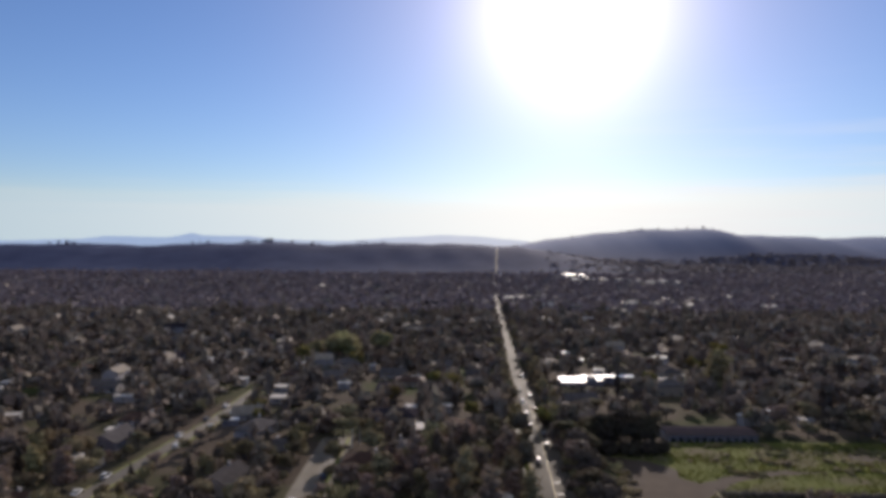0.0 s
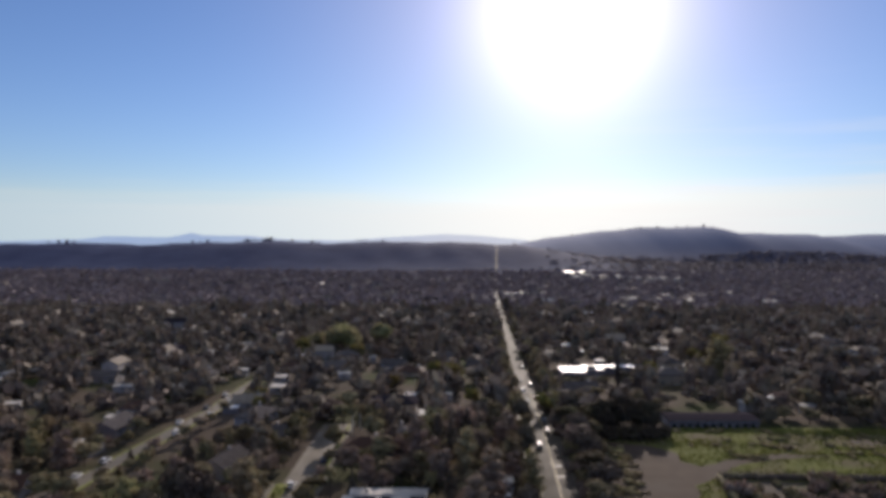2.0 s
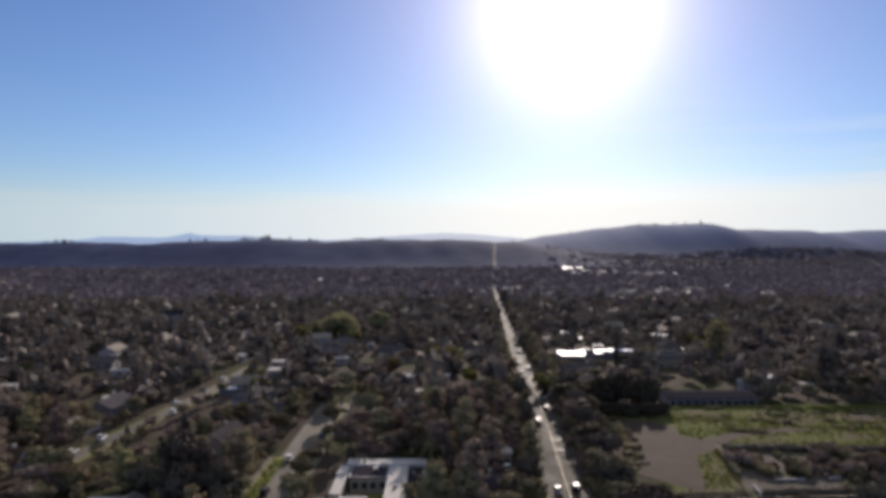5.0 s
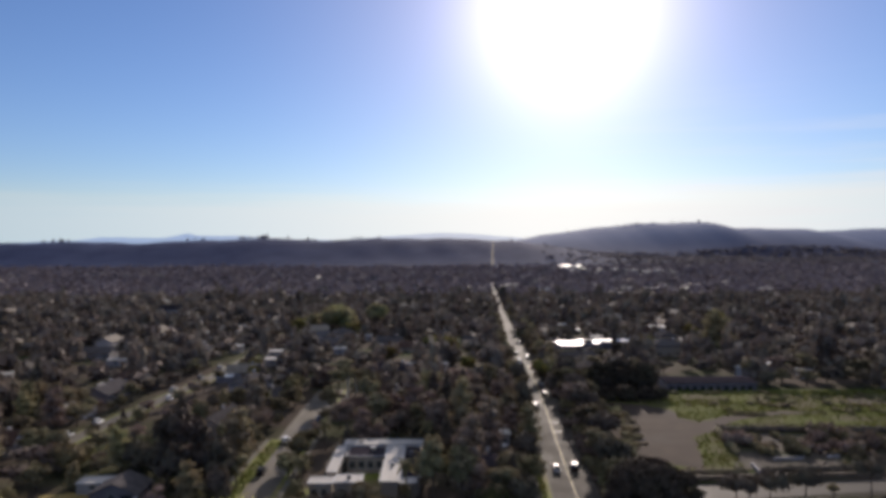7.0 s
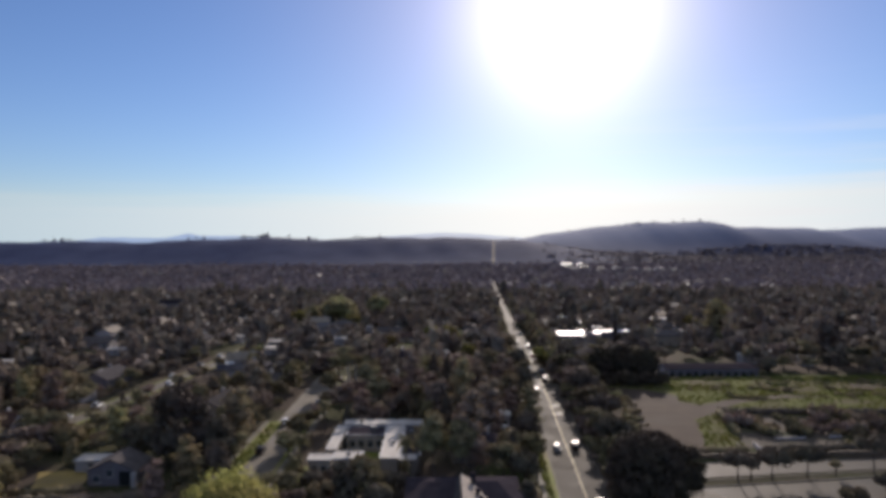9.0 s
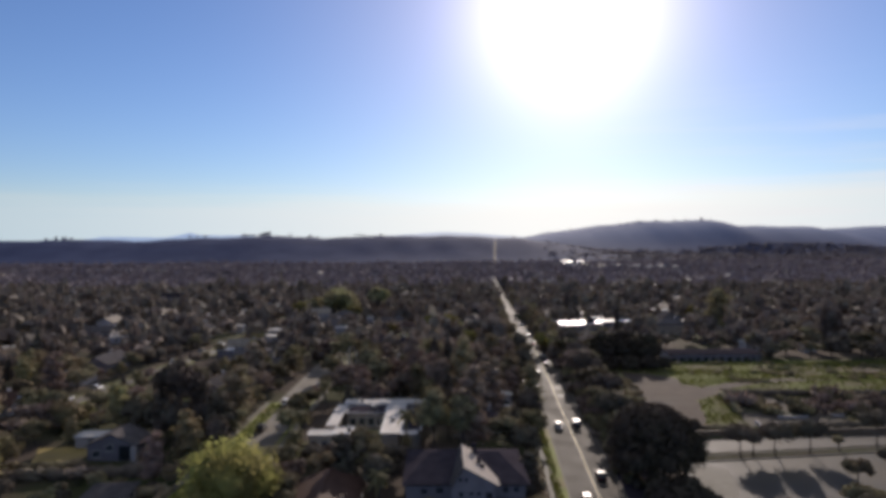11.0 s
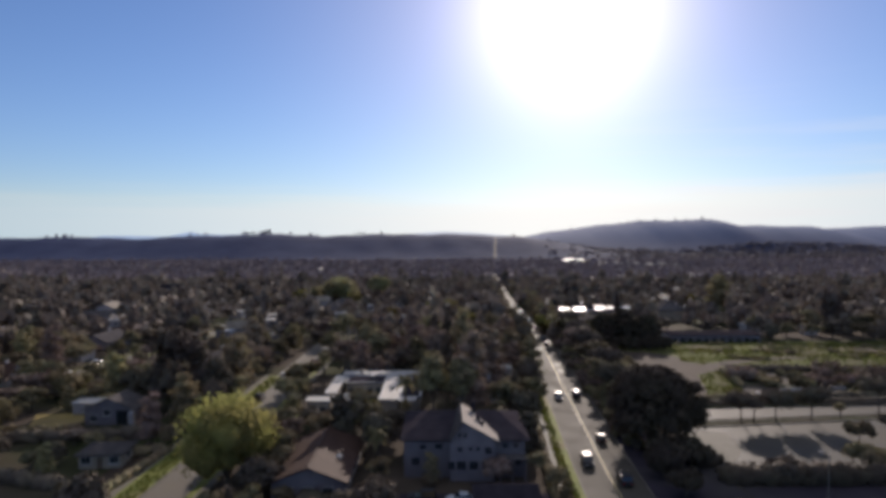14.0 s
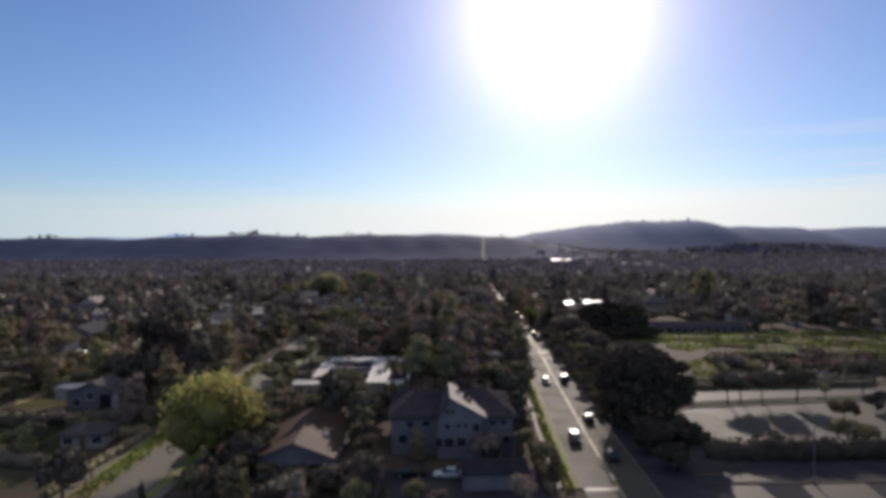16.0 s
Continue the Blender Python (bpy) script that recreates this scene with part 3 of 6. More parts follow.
# painted bars near the crossing and the bars farther up the road
for yy, deep, dx, ww in ((201.2, 0.7, 1.2, 2.4), (192.2, 0.7, 1.2, 2.4), (93.1, 0.55, -4.1, 4.6)):
    strip("stop_bar", [yy, yy + deep], lambda y, dx=dx: road_x(y) + dx, lambda y, dx=dx, ww=ww: road_x(y) + dx + ww, 0.034, M["white_paint"], "worn white bar painted on the road", "road marking")
# the west side: kerb, verge and pavement, from the crossing northwards
for nm, a, b, z, m, lb, ct in (("kerb", WEST, WEST + 0.25, 0.15, "kerb", "pale concrete kerb of the main road", "kerb"),
                               ("verge", WEST + 0.25, 6.6, 0.14, "lawn", "narrow yellow-green grass verge beside the kerb", "grass verge"),
                               ("pavement", 6.6, 8.1, 0.15, "concrete", "pale concrete pavement beside the main road", "pavement")):
    strip(nm, steps(93.6, 300, 36), lambda y, b=b: road_x(y) - b, lambda y, a=a: road_x(y) - a, z, M[m], lb, ct)
strip("kerb", steps(-60, 300, 36), lambda y: road_x(y) + EAST, lambda y: road_x(y) + EAST + 0.25, 0.13, M["kerb"], "pale concrete kerb of the main road", "kerb")


def side_street(line, half, y0, y1, wide_verge, label):
    ys = steps(y0, y1, 40)
    strip("road", ys, lambda y: line(y) - half, lambda y: line(y) + half, 0.02, M["street"], label, "road")
    for s in (-1, 1):
        v = wide_verge if s < 0 else 1.2
        for nm, a, b, z, m, lb, ct in (("kerb", half, half + 0.25, 0.15, "kerb", "pale concrete kerb of the side street", "kerb"),
                                       ("verge", half + 0.25, half + 0.25 + v, 0.14, "lawn", "bright yellow-green grass verge of the side street", "grass verge"),
                                       ("pavement", half + 0.25 + v, half + 1.7 + v, 0.15, "concrete", "pale concrete pavement beside the side street", "pavement")):
            lo, hi = sorted((s * a, s * b))
            if nm == "verge" and v > 2:
                # the wide verge ends where paved forecourts begin
                strip("pavement", steps(186, y1, 14), lambda y: line(y) - half - 2.4, lambda y, k=hi: line(y) + k, z, M["street"], "pale worn parking strip beside the side street", "pavement")
                strip(nm, steps(y0, 185.9, 24), lambda y, k=lo: line(y) + k, lambda y, k=hi: line(y) + k, z, M[m], lb, ct)
                continue
            if nm == "pavement" and half < 3:
                continue
            far = 186 if nm == "pavement" and v > 2 else y1
            strip(nm, steps(y0, far, 40), lambda y, k=lo: line(y) + k, lambda y, k=hi: line(y) + k, z, M[m], lb, ct)


side_street(street_x, 3.3, 40, 246, 4.0, "pale worn asphalt side street between trees")
side_street(lane_x, 2.5, 176, 335, 0.7, "pale worn asphalt street with parked cars")


def patch(name, outline, z, material, label, category, rough_edge=0.0):
    bm = bmesh.new()
    out = []
    n = len(outline)
    for i in range(n):
        (xa, ya), (xb, yb) = outline[i], outline[(i + 1) % n]
        k = max(1, int(math.hypot(xb - xa, yb - ya) / 4)) if rough_edge else 1
        for j in range(k):
            f = j / k
            o = random.uniform(-1, 1) * rough_edge
            out.append((xa + (xb - xa) * f + o, ya + (yb - ya) * f + random.uniform(-1, 1) * rough_edge))
    zz = landz(outline[0][0], outline[0][1]) + z
    prism(bm, out, zz - 0.3, zz)
    return tagged(part(name, bm, material), label, category, kind="structure")


random.seed(4)
patch("field_floor", [(58, 160), (165, 160), (172, 242), (58, 242)], 0.010, M["field"], "rough green weedy grass field", "field")
EARTH = [(56, 225), (58.7, 213.7), (53.4, 191.5), (50.7, 176), (54.4, 168.7), (60, 164), (64.5, 160.4), (67.2, 165.7), (73.1, 185.5), (80.2, 191.2), (88.8, 199.9), (101, 206.8), (113, 209.3), (128, 211), (113, 213), (101, 211), (87, 205.5), (80, 201.5), (76, 207), (77, 216), (70, 222)]
patch("bare_ground", EARTH, 0.030, M["earth"], "bare trodden brown earth beside the field", "bare ground", 1.0)
patch("bare_track", [(140, 226), (150, 218), (165, 206), (170, 210), (152, 226), (146, 236)], 0.027, M["earth"], "pale earth track at the edge of the field", "track", 0.6)
patch("nursery_bed", [(82, 190), (150, 187), (150, 160.8), (73, 160.8), (78.5, 172)], 0.040, M["bed"], "brown nursery soil between rows of shrubs", "planting bed", 0.5)
patch("lawn", [(44.6, 172), (50, 171), (51, 178), (45.6, 181)], 0.035, M["field"], "bright weedy grass beside the main road", "lawn", 0.5)
patch("drive", [(57, 141.6), (108, 147.2), (108, 153.8), (60, 151.2)], 0.025, M["lot"], "pale asphalt drive beside the car park", "drive")
patch("concrete_apron", [(47.4, 118), (51, 114.6), (55, 121), (57.5, 131.5), (54.6, 134.6), (49.5, 131.2)], 0.045, M["concrete"], "pale worn concrete at the car park entrance", "apron", 0.5)
patch("car_park", [(44.5, 112), (112, 112), (112, 143.2), (52, 135.2), (47, 128)], 0.025, M["lot"], "pale sunlit asphalt car park", "car park")
# lower car park: shade painted as dark asphalt, lit spots as pale patches
patch("car_park", [(40.5, 60), (98, 60), (98, 104.6), (47.8, 104.2), (47.8, 98.9), (40.5, 98.5)], 0.025, M["asphalt_shade"], "lower car park with kerbs, tree shade put into its asphalt colour", "car park")
patch("concrete_apron", [(45, 95.6), (50.5, 95.7), (48.2, 99.2), (44.6, 99.2)], 0.045, M["lot"], "sunlit patch painted pale on the lower car park", "apron", 0.3)
patch("concrete_apron", [(40.8, 80), (47.6, 80), (47.8, 94.2), (43.2, 94.2)], 0.045, M["lot"], "sunlit patch painted pale on the lower car park", "apron", 0.3)
patch("concrete_apron", [(52, 84), (62, 86), (63.5, 94.4), (54, 94.2)], 0.045, M["lot"], "sunlit patch painted pale on the lower car park", "apron", 0.3)
# the large tree's shade painted as a dark sheet beside the road
patch("forecourt", [(30.7, 60), (40.2, 60), (40.2, 99.8), (47.5, 100.2), (47, 111), (44.2, 117), (43, 126), (38.8, 140), (35.2, 140), (34.2, 126), (32.7, 100)], 0.022, M["asphalt_shade"], "forecourt beside the main road, tree shade put into its asphalt colour", "forecourt")
patch("lawn", [(-90.5, 147), (-86, 137.5), (-76, 138.5), (-79, 149.5)], 0.03, M["dry_lawn"], "dry yellow lawn among the houses", "lawn", 0.6)
patch("lawn", [(-33.8, 140), (-30, 138), (-29.4, 150), (-33.4, 150)], 0.03, M["lawn"], "small green lawn in front of the white building", "lawn", 0.4)
patch("yard", [(-9, 88), (17, 88), (17, 102), (-9, 102)], 0.03, M["asphalt_shade"], "asphalt yard in front of the large house", "yard")
patch("driveway", [(-56.5, 96), (-53.2, 96), (-53.4, 126), (-57, 128)], 0.03, M["earth"], "worn earth drive between hedges", "driveway", 0.4)


def long_kerb(pts, w, h, label, material="kerb"):
    bm = bmesh.new()
    for (xa, ya), (xb, yb) in zip(pts[:-1], pts[1:]):
        d = Vector((xb - xa, yb - ya)).normalized()
        nx_, ny_ = -d.y * w / 2, d.x * w / 2
        prism(bm, [(xa - nx_, ya - ny_), (xb - nx_, yb - ny_), (xb + nx_, yb + ny_), (xa + nx_, ya + ny_)], -0.1, h)
    return tagged(part("kerb", bm, M[material]), label, "kerb", kind="structure")


def low_wall(x0, y0, x1, y1, h, w, material, label):
    L_ = math.hypot(x1 - x0, y1 - y0)
    t = thing("garden_wall", (x0 + x1) / 2, (y0 + y1) / 2, landz((x0 + x1) / 2, (y0 + y1) / 2), math.degrees(math.atan2(y1 - y0, x1 - x0)), label, "wall")
    bm = bmesh.new()
    box(bm, -L_ / 2, L_ / 2, -w / 2, w / 2, -0.2, h - 0.08, 0.02)
    part("wall_body", bm, material, t)
    bm = bmesh.new()
    box(bm, -L_ / 2 - 0.05, L_ / 2 + 0.05, -w / 2 - 0.06, w / 2 + 0.06, h - 0.08, h, 0.015)
    part("coping", bm, material, t)
    return t


patch("planted_strip", [(53, 136.0), (112, 143.9), (112, 146.2), (53, 139.2)], 0.12, M["soil"], "kerbed planting strip with small trees", "planting strip")
long_kerb([(53, 136), (112, 143.9)], 0.35, 0.2, "pale concrete kerb of the planting strip")
long_kerb([(53, 139.2), (112, 146.2)], 0.35, 0.2, "pale concrete kerb of the planting strip")
long_kerb([(41, 94.6), (98, 95.4)], 0.4, 0.15, "dark kerb in the lower car park", "earth")
low_wall(57, 153.4, 106, 155.6, 1.2, 0.3, M["wood"], "dark weathered wall between nursery and drive")
low_wall(86, 167.2, 94, 167.5, 0.7, 0.35, M["stucco"], "low pale wall among the nursery rows")
low_wall(78.3, 162.8, 77.7, 157.6, 1.0, 0.35, M["stucco"], "short pale wall at the nursery gate")
low_wall(100.6, 168.6, 104, 168.8, 0.7, 0.35, M["stucco"], "low pale wall among the nursery rows")

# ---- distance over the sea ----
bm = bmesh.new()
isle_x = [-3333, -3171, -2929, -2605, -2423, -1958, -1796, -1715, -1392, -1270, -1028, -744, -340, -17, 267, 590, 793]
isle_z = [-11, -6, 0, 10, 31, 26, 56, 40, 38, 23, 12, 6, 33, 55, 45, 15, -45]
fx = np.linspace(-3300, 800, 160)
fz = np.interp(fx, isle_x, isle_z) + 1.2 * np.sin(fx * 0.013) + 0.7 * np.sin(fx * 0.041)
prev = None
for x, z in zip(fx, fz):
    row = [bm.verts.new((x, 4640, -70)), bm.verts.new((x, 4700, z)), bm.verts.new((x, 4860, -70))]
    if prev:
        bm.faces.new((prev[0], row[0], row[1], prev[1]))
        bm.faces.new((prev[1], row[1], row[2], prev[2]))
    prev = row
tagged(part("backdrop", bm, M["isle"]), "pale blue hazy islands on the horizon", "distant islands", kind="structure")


# ---- buildings ----
def gable_wall(bm, w, d, h, rise):
    prof = [(-d / 2, -0.4), (d / 2, -0.4), (d / 2, h), (0, h + rise), (-d / 2, h)]
    a = [bm.verts.new((-w / 2, y, z)) for y, z in prof]
    b = [bm.verts.new((w / 2, y, z)) for y, z in prof]
    n = len(prof)
    bm.faces.new(a)
    bm.faces.new(list(reversed(b)))
    for i in range(n):
        bm.faces.new((a[(i + 1) % n], a[i], b[i], b[(i + 1) % n]))
    bmesh.ops.recalc_face_normals(bm, faces=bm.faces)


def gable_roof(bm, w, d, h, rise, over=0.5, t=0.2):
    s = rise / (d / 2)
    yo = d / 2 + over
    prof = [(-yo, h - over * s + 0.02), (0, h + rise + 0.02), (yo, h - over * s + 0.02), (yo, h - over * s + t), (0, h + rise + t), (-yo, h - over * s + t)]
    x = w / 2 + over
    a = [bm.verts.new((-x, y, z)) for y, z in prof]
    b = [bm.verts.new((x, y, z)) for y, z in prof]
    for f in ((0, 1, 4, 5), (1, 2, 3, 4)):
        bm.faces.new([a[i] for i in f])
        bm.faces.new([b[i] for i in reversed(f)])
    for i in range(6):
        bm.faces.new((a[i], b[i], b[(i + 1) % 6], a[(i + 1) % 6]))
    bmesh.ops.recalc_face_normals(bm, faces=bm.faces)


def hip_roof(bm, w, d, h, rise, over=0.6, t=0.2, half_ridge=None):
    x, y = w / 2 + over, d / 2 + over
    r = half_ridge or max(w / 2 - d / 2, 0.3)
    base = [(-x, -y), (x, -y), (x, y), (-x, y)]
    a = [bm.verts.new((p, q, h - 0.05)) for p, q in base]
    b = [bm.verts.new((p, q, h - 0.05 + t)) for p, q in base]
    c = [bm.verts.new((-r, 0, h + rise)), bm.verts.new((r, 0, h + rise))]
    bm.faces.new(list(reversed(a)))
    for i in range(4):
        bm.faces.new((a[i], a[(i + 1) % 4], b[(i + 1) % 4], b[i]))
    bm.faces.new((b[0], b[1], c[1], c[0]))
    bm.faces.new((b[1], b[2], c[1]))
    bm.faces.new((b[2], b[3], c[0], c[1]))
    bm.faces.new((b[3], b[0], c[0]))
    bmesh.ops.recalc_face_normals(bm, faces=bm.faces)


def add_window(parent, x, y, z, w, h, turn=0, bars=True, fm="trim"):
    """A framed window on a wall that faces its own -y side."""
    bm = bmesh.new()
    f = 0.09
    rings = []
    for yy in (-0.07, 0.03):
        for g in (f, 0.0):
            rings.append([bm.verts.new((sx * (w / 2 + g), yy, sz * (h / 2 + g))) for sx, sz in ((-1, -1), (1, -1), (1, 1), (-1, 1))])
    for a, b in ((0, 1), (1, 3), (3, 2), (2, 0)):
        for i in range(4):
            k = (i + 1) % 4
            bm.faces.new((rings[a][i], rings[a][k], rings[b][k], rings[b][i]))
    bmesh.ops.recalc_face_normals(bm, faces=bm.faces)
    win = part("window", bm, M[fm], parent)
    win.matrix_local = pose(x, y, z, 0, 0, turn)
    bm = bmesh.new()
    box(bm, -w / 2, w / 2, -0.02, -0.005, -h / 2, h / 2)
    part("pane", bm, M["glass"], win, "dark window glass")
    if bars:
        bm = bmesh.new()
        box(bm, -0.025, 0.025, -0.06, -0.022, -h / 2, h / 2)
        part("glazing_bar", bm, M[fm], win)
        bm = bmesh.new()
        box(bm, -w / 2 - 0.15, w / 2 + 0.15, -0.14, 0.02, -h / 2 - f - 0.06, -h / 2 - f)
        part("sill", bm, M[fm], win)
    return win


def add_door(parent, x, y, z, w=1.0, h=2.05, turn=0, m="wood"):
    bm = bmesh.new()
    box(bm, -w / 2, w / 2, -0.06, 0.02, 0, h, 0.01)
    box(bm, -w / 2 + 0.12, w / 2 - 0.12, -0.08, -0.05, 0.2, 0.9)
    box(bm, -w / 2 + 0.12, w / 2 - 0.12, -0.08, -0.05, 1.05, h - 0.15)
    d = part("door", bm, M[m], parent)
    d.matrix_local = pose(x, y, z, 0, 0, turn)
    return d


def add_chimney(parent, x, y, z0, z1, m="stucco", w=0.8):
    bm = bmesh.new()
    box(bm, -w / 2, w / 2, -w / 2, w / 2, z0, z1 - 0.15)
    box(bm, -w / 2 - 0.08, w / 2 + 0.08, -w / 2 - 0.08, w / 2 + 0.08, z1 - 0.15, z1, 0.02)
    c = part("chimney", bm, M[m], parent)
    c.location = (x, y, 0)
    return c


def simple_house(x, y, w, d, h, rise, turn, wall_m, roof_m, label, hip=False, group="houses among the trees", wins=3, chimney=True, z=None):
    t = thing("house", x, y, landz(x, y) - 0.1 if z is None else z, turn, label, "house", group)
    bm = bmesh.new()
    if hip:
        box(bm, -w / 2, w / 2, -d / 2, d / 2, -0.4, h)
    else:
        gable_wall(bm, w, d, h, rise)
    part("wall", bm, M[wall_m], t)
    bm = bmesh.new()
    (hip_roof if hip else gable_roof)(bm, w, d, h, rise)
    part("roof", bm, M[roof_m], t)
    for i in range(wins):
        xx = -w / 2 + w * (i + 0.5) / wins
        if i == wins // 2:
            add_door(t, xx, -d / 2 - 0.01, 0.05)
        else:
            add_window(t, xx, -d / 2 - 0.01, 1.55, 1.5, 1.2, bars=y < 200)
    add_window(t, w / 2 + 0.01, 0, 1.55, 1.3, 1.2, 90, bars=False)
    add_window(t, -w / 2 - 0.01, 0, 1.55, 1.3, 1.2, -90, bars=False)
    if chimney:
        add_chimney(t, w * 0.28, d * 0.12, h * 0.8, h + rise + 0.7)
    return t


def flat_block(t, x0, x1, y0, y1, h, wall_m, roof_m, name="wing"):
    """A flat-roofed wing with a parapet."""
    bm = bmesh.new()
    box(bm, x0, x1, y0, y1, -0.4, h - 0.25)
    w = part("wall", bm, M[wall_m], t)
    bm = bmesh.new()
    box(bm, x0 - 0.3, x1 + 0.3, y0 - 0.3, y1 + 0.3, h - 0.25, h, 0.03)
    part("roof", bm, M[roof_m], t)
    bm = bmesh.new()
    k = 0.25
    for a in ((x0 - 0.3, x1 + 0.3, y0 - 0.3, y0 - 0.3 + k), (x0 - 0.3, x1 + 0.3, y1 + 0.3 - k, y1 + 0.3), (x0 - 0.3, x0 - 0.3 + k, y0 - 0.3 + k, y1 + 0.3 - k), (x1 + 0.3 - k, x1 + 0.3, y0 - 0.3 + k, y1 + 0.3 - k)):
        box(bm, *a, h, h + 0.12)
    part("parapet", bm, M["trim"], t)


# large white house with a front gable
big = thing("house", 4.2, 117.5, 0, 0, "large pale grey two-storey house with a tan front gable roof", "house")
bm = bmesh.new()
box(bm, -10.1, 9.9, -8.5, 8.5, -0.4, 6.12)
part("wall", bm, M["stucco_grey"], big)
bm = bmesh.new()
hip_roof(bm, 20.2, 17, 6.1, 2.75, 0.6, 0.2, 6.0)
part("roof", bm, M["shingle_dark"], big, "dark shingle hip roof")
bm = bmesh.new()
prof = [(-2.5, 0), (4.7, 0), (4.7, 6.8), (-0.5, 9.6), (-2.35, 6.6), (-2.5, 6.3)]
a = [bm.verts.new((x, -10.5, z)) for x, z in prof]
b = [bm.verts.new((x, -8.4, z)) for x, z in prof]
bm.faces.new(a)
bm.faces.new(list(reversed(b)))
for i in range(6):
    bm.faces.new((a[(i + 1) % 6], a[i], b[i], b[(i + 1) % 6]))
bmesh.ops.recalc_face_normals(bm, faces=bm.faces)
part("gable_wall", bm, M["stucco_grey"], big)
# the gable roof runs back over the hip to its ridge
bm = bmesh.new()
rows = []
for yy in (-11.0, -8.6, 0.8):
    rows.append([bm.verts.new(p) for p in ((-2.6, yy, 6.3), (-0.5, yy, 9.75), (5.4, yy, 6.5), (5.4, yy, 6.7), (-0.5, yy, 9.97), (-2.6, yy, 6.5))])
for a, b in zip(rows[:-1], rows[1:]):
    for i in range(6):
        bm.faces.new((a[i], b[i], b[(i + 1) % 6], a[(i + 1) % 6]))
for f in ((0, 1, 4, 5), (1, 2, 3, 4)):
    bm.faces.new([rows[0][i] for i in f])
    bm.faces.new([rows[-1][i] for i in reversed(f)])
bmesh.ops.recalc_face_normals(bm, faces=bm.faces)
# light painted by slope: east gets the sunlit tone, west the shaded one
for f in bm.faces:
    f.material_index = 1 if f.calc_center_median().x < -0.5 else 0
part("gable_roof", bm, [M["shingle_lit"], M["shingle"]], big, "tan shingle gable roof, sunlit tone painted on its east slope, shaded tone on its west")
for x, z, w, h in ((-0.95, 7.6, 0.45, 0.6), (-0.05, 7.6, 0.45, 0.6), (-0.9, 5.2, 0.7, 0.8), (0.8, 5.3, 0.6, 0.6), (2.0, 5.3, 0.6, 0.6), (3.7, 5.0, 1.0, 1.1),
                   (-2.3, 2.6, 1.0, 1.3), (-0.7, 2.6, 1.4, 1.4), (1.3, 2.6, 1.3, 1.3), (3.4, 2.6, 1.3, 1.3)):
    add_window(big, x, -10.52, z, w, h, fm="stucco_grey")
for x, z, w, h in ((-7.0, 5.0, 0.9, 0.8), (-4.4, 5.1, 1.1, 0.8), (6.6, 5.2, 0.8, 0.8), (8.4, 5.2, 0.8, 0.8), (-8.2, 2.6, 1.3, 1.3), (-5.4, 2.6, 1.6, 1.4), (6.8, 2.6, 1.2, 1.3), (8.8, 2.6, 0.7, 1.3)):
    add_window(big, x, -8.52, z, w, h, fm="stucco_grey")
bm = bmesh.new()
box(bm, 5.3, 10.0, -11.0, -8.55, 3.6, 3.8, 0.03)
part("porch_roof", bm, M["shingle"], big)
for x in (5.6, 7.6, 9.7):
    bm = bmesh.new()
    tube(bm, (x, -10.8, 0), (x, -10.8, 3.6), 0.14, 0.12, 8)
    part("porch_post", bm, M["stucco_grey"], big)
add_door(big, 7.6, -8.56, 0.3)
add_chimney(big, 2.3, -4.9, 7.6, 9.4, "shingle_dark", 0.7)
add_chimney(big, 1.7, -0.8, 8.0, 10.6, "shingle_dark", 0.8)
bm = bmesh.new()
box(bm, 2.5, 3.2, -6.6, -5.9, 7.5, 8.6)
part("roof_vent", bm, M["shingle_dark"], big, "dark roof dormer box")

garage = thing("garage", 9.6, 96.2, 0, 0, "low grey garage with a dark roof in front of the house", "garage")
bm = bmesh.new()
gable_wall(bm, 9, 5.6, 2.5, 1.0)
part("wall", bm, M["stucco_grey"], garage)
bm = bmesh.new()
gable_roof(bm, 9, 5.6, 2.5, 1.0, 0.4)
part("roof", bm, M["shingle_dark"], garage, "dark shingle roof")
for x in (-2.2, 2.2):
    bm = bmesh.new()
    box(bm, x - 1.7, x + 1.7, -2.88, -2.80, 0.0, 2.1, 0.02)
    part("garage_door", bm, M["stucco_grey"], garage)

# long tiled house
tile = thing("house", -19.8, 109.0, 0, 90, "long low house with a clay tile gable roof", "house")
bm = bmesh.new()
gable_wall(bm, 20, 11.0, 3.1, 2.1)
part("wall", bm, M["stucco_grey"], tile)
bm = bmesh.new()
gable_roof(bm, 20, 11.0, 3.1, 2.1, 0.6)
part("roof", bm, M["tile"], tile)
bm = bmesh.new()
tube(bm, (-10.6, 0, 5.42), (10.6, 0, 5.42), 0.16, 0.16, 8)
part("ridge_tiles", bm, M["tile"], tile)
bm = bmesh.new()
box(bm, -2.6, -1.2, -3.9, -3.1, 3.6, 4.35, 0.03)
part("roof_vent", bm, M["white_roof"], tile, "small white roof vent")
for yy in (-3, 0, 3):
    add_window(tile, -10.02, yy, 1.6, 1.5, 1.2, -90)
for xx in (-8, -4, 0, 4, 8):
    add_window(tile, xx, -5.52, 1.6, 1.5, 1.2)

# white flat-roofed building round a court
court = thing("building", -15.3, 155.8, 0, 0, "white flat-roofed building round a small green court", "building")
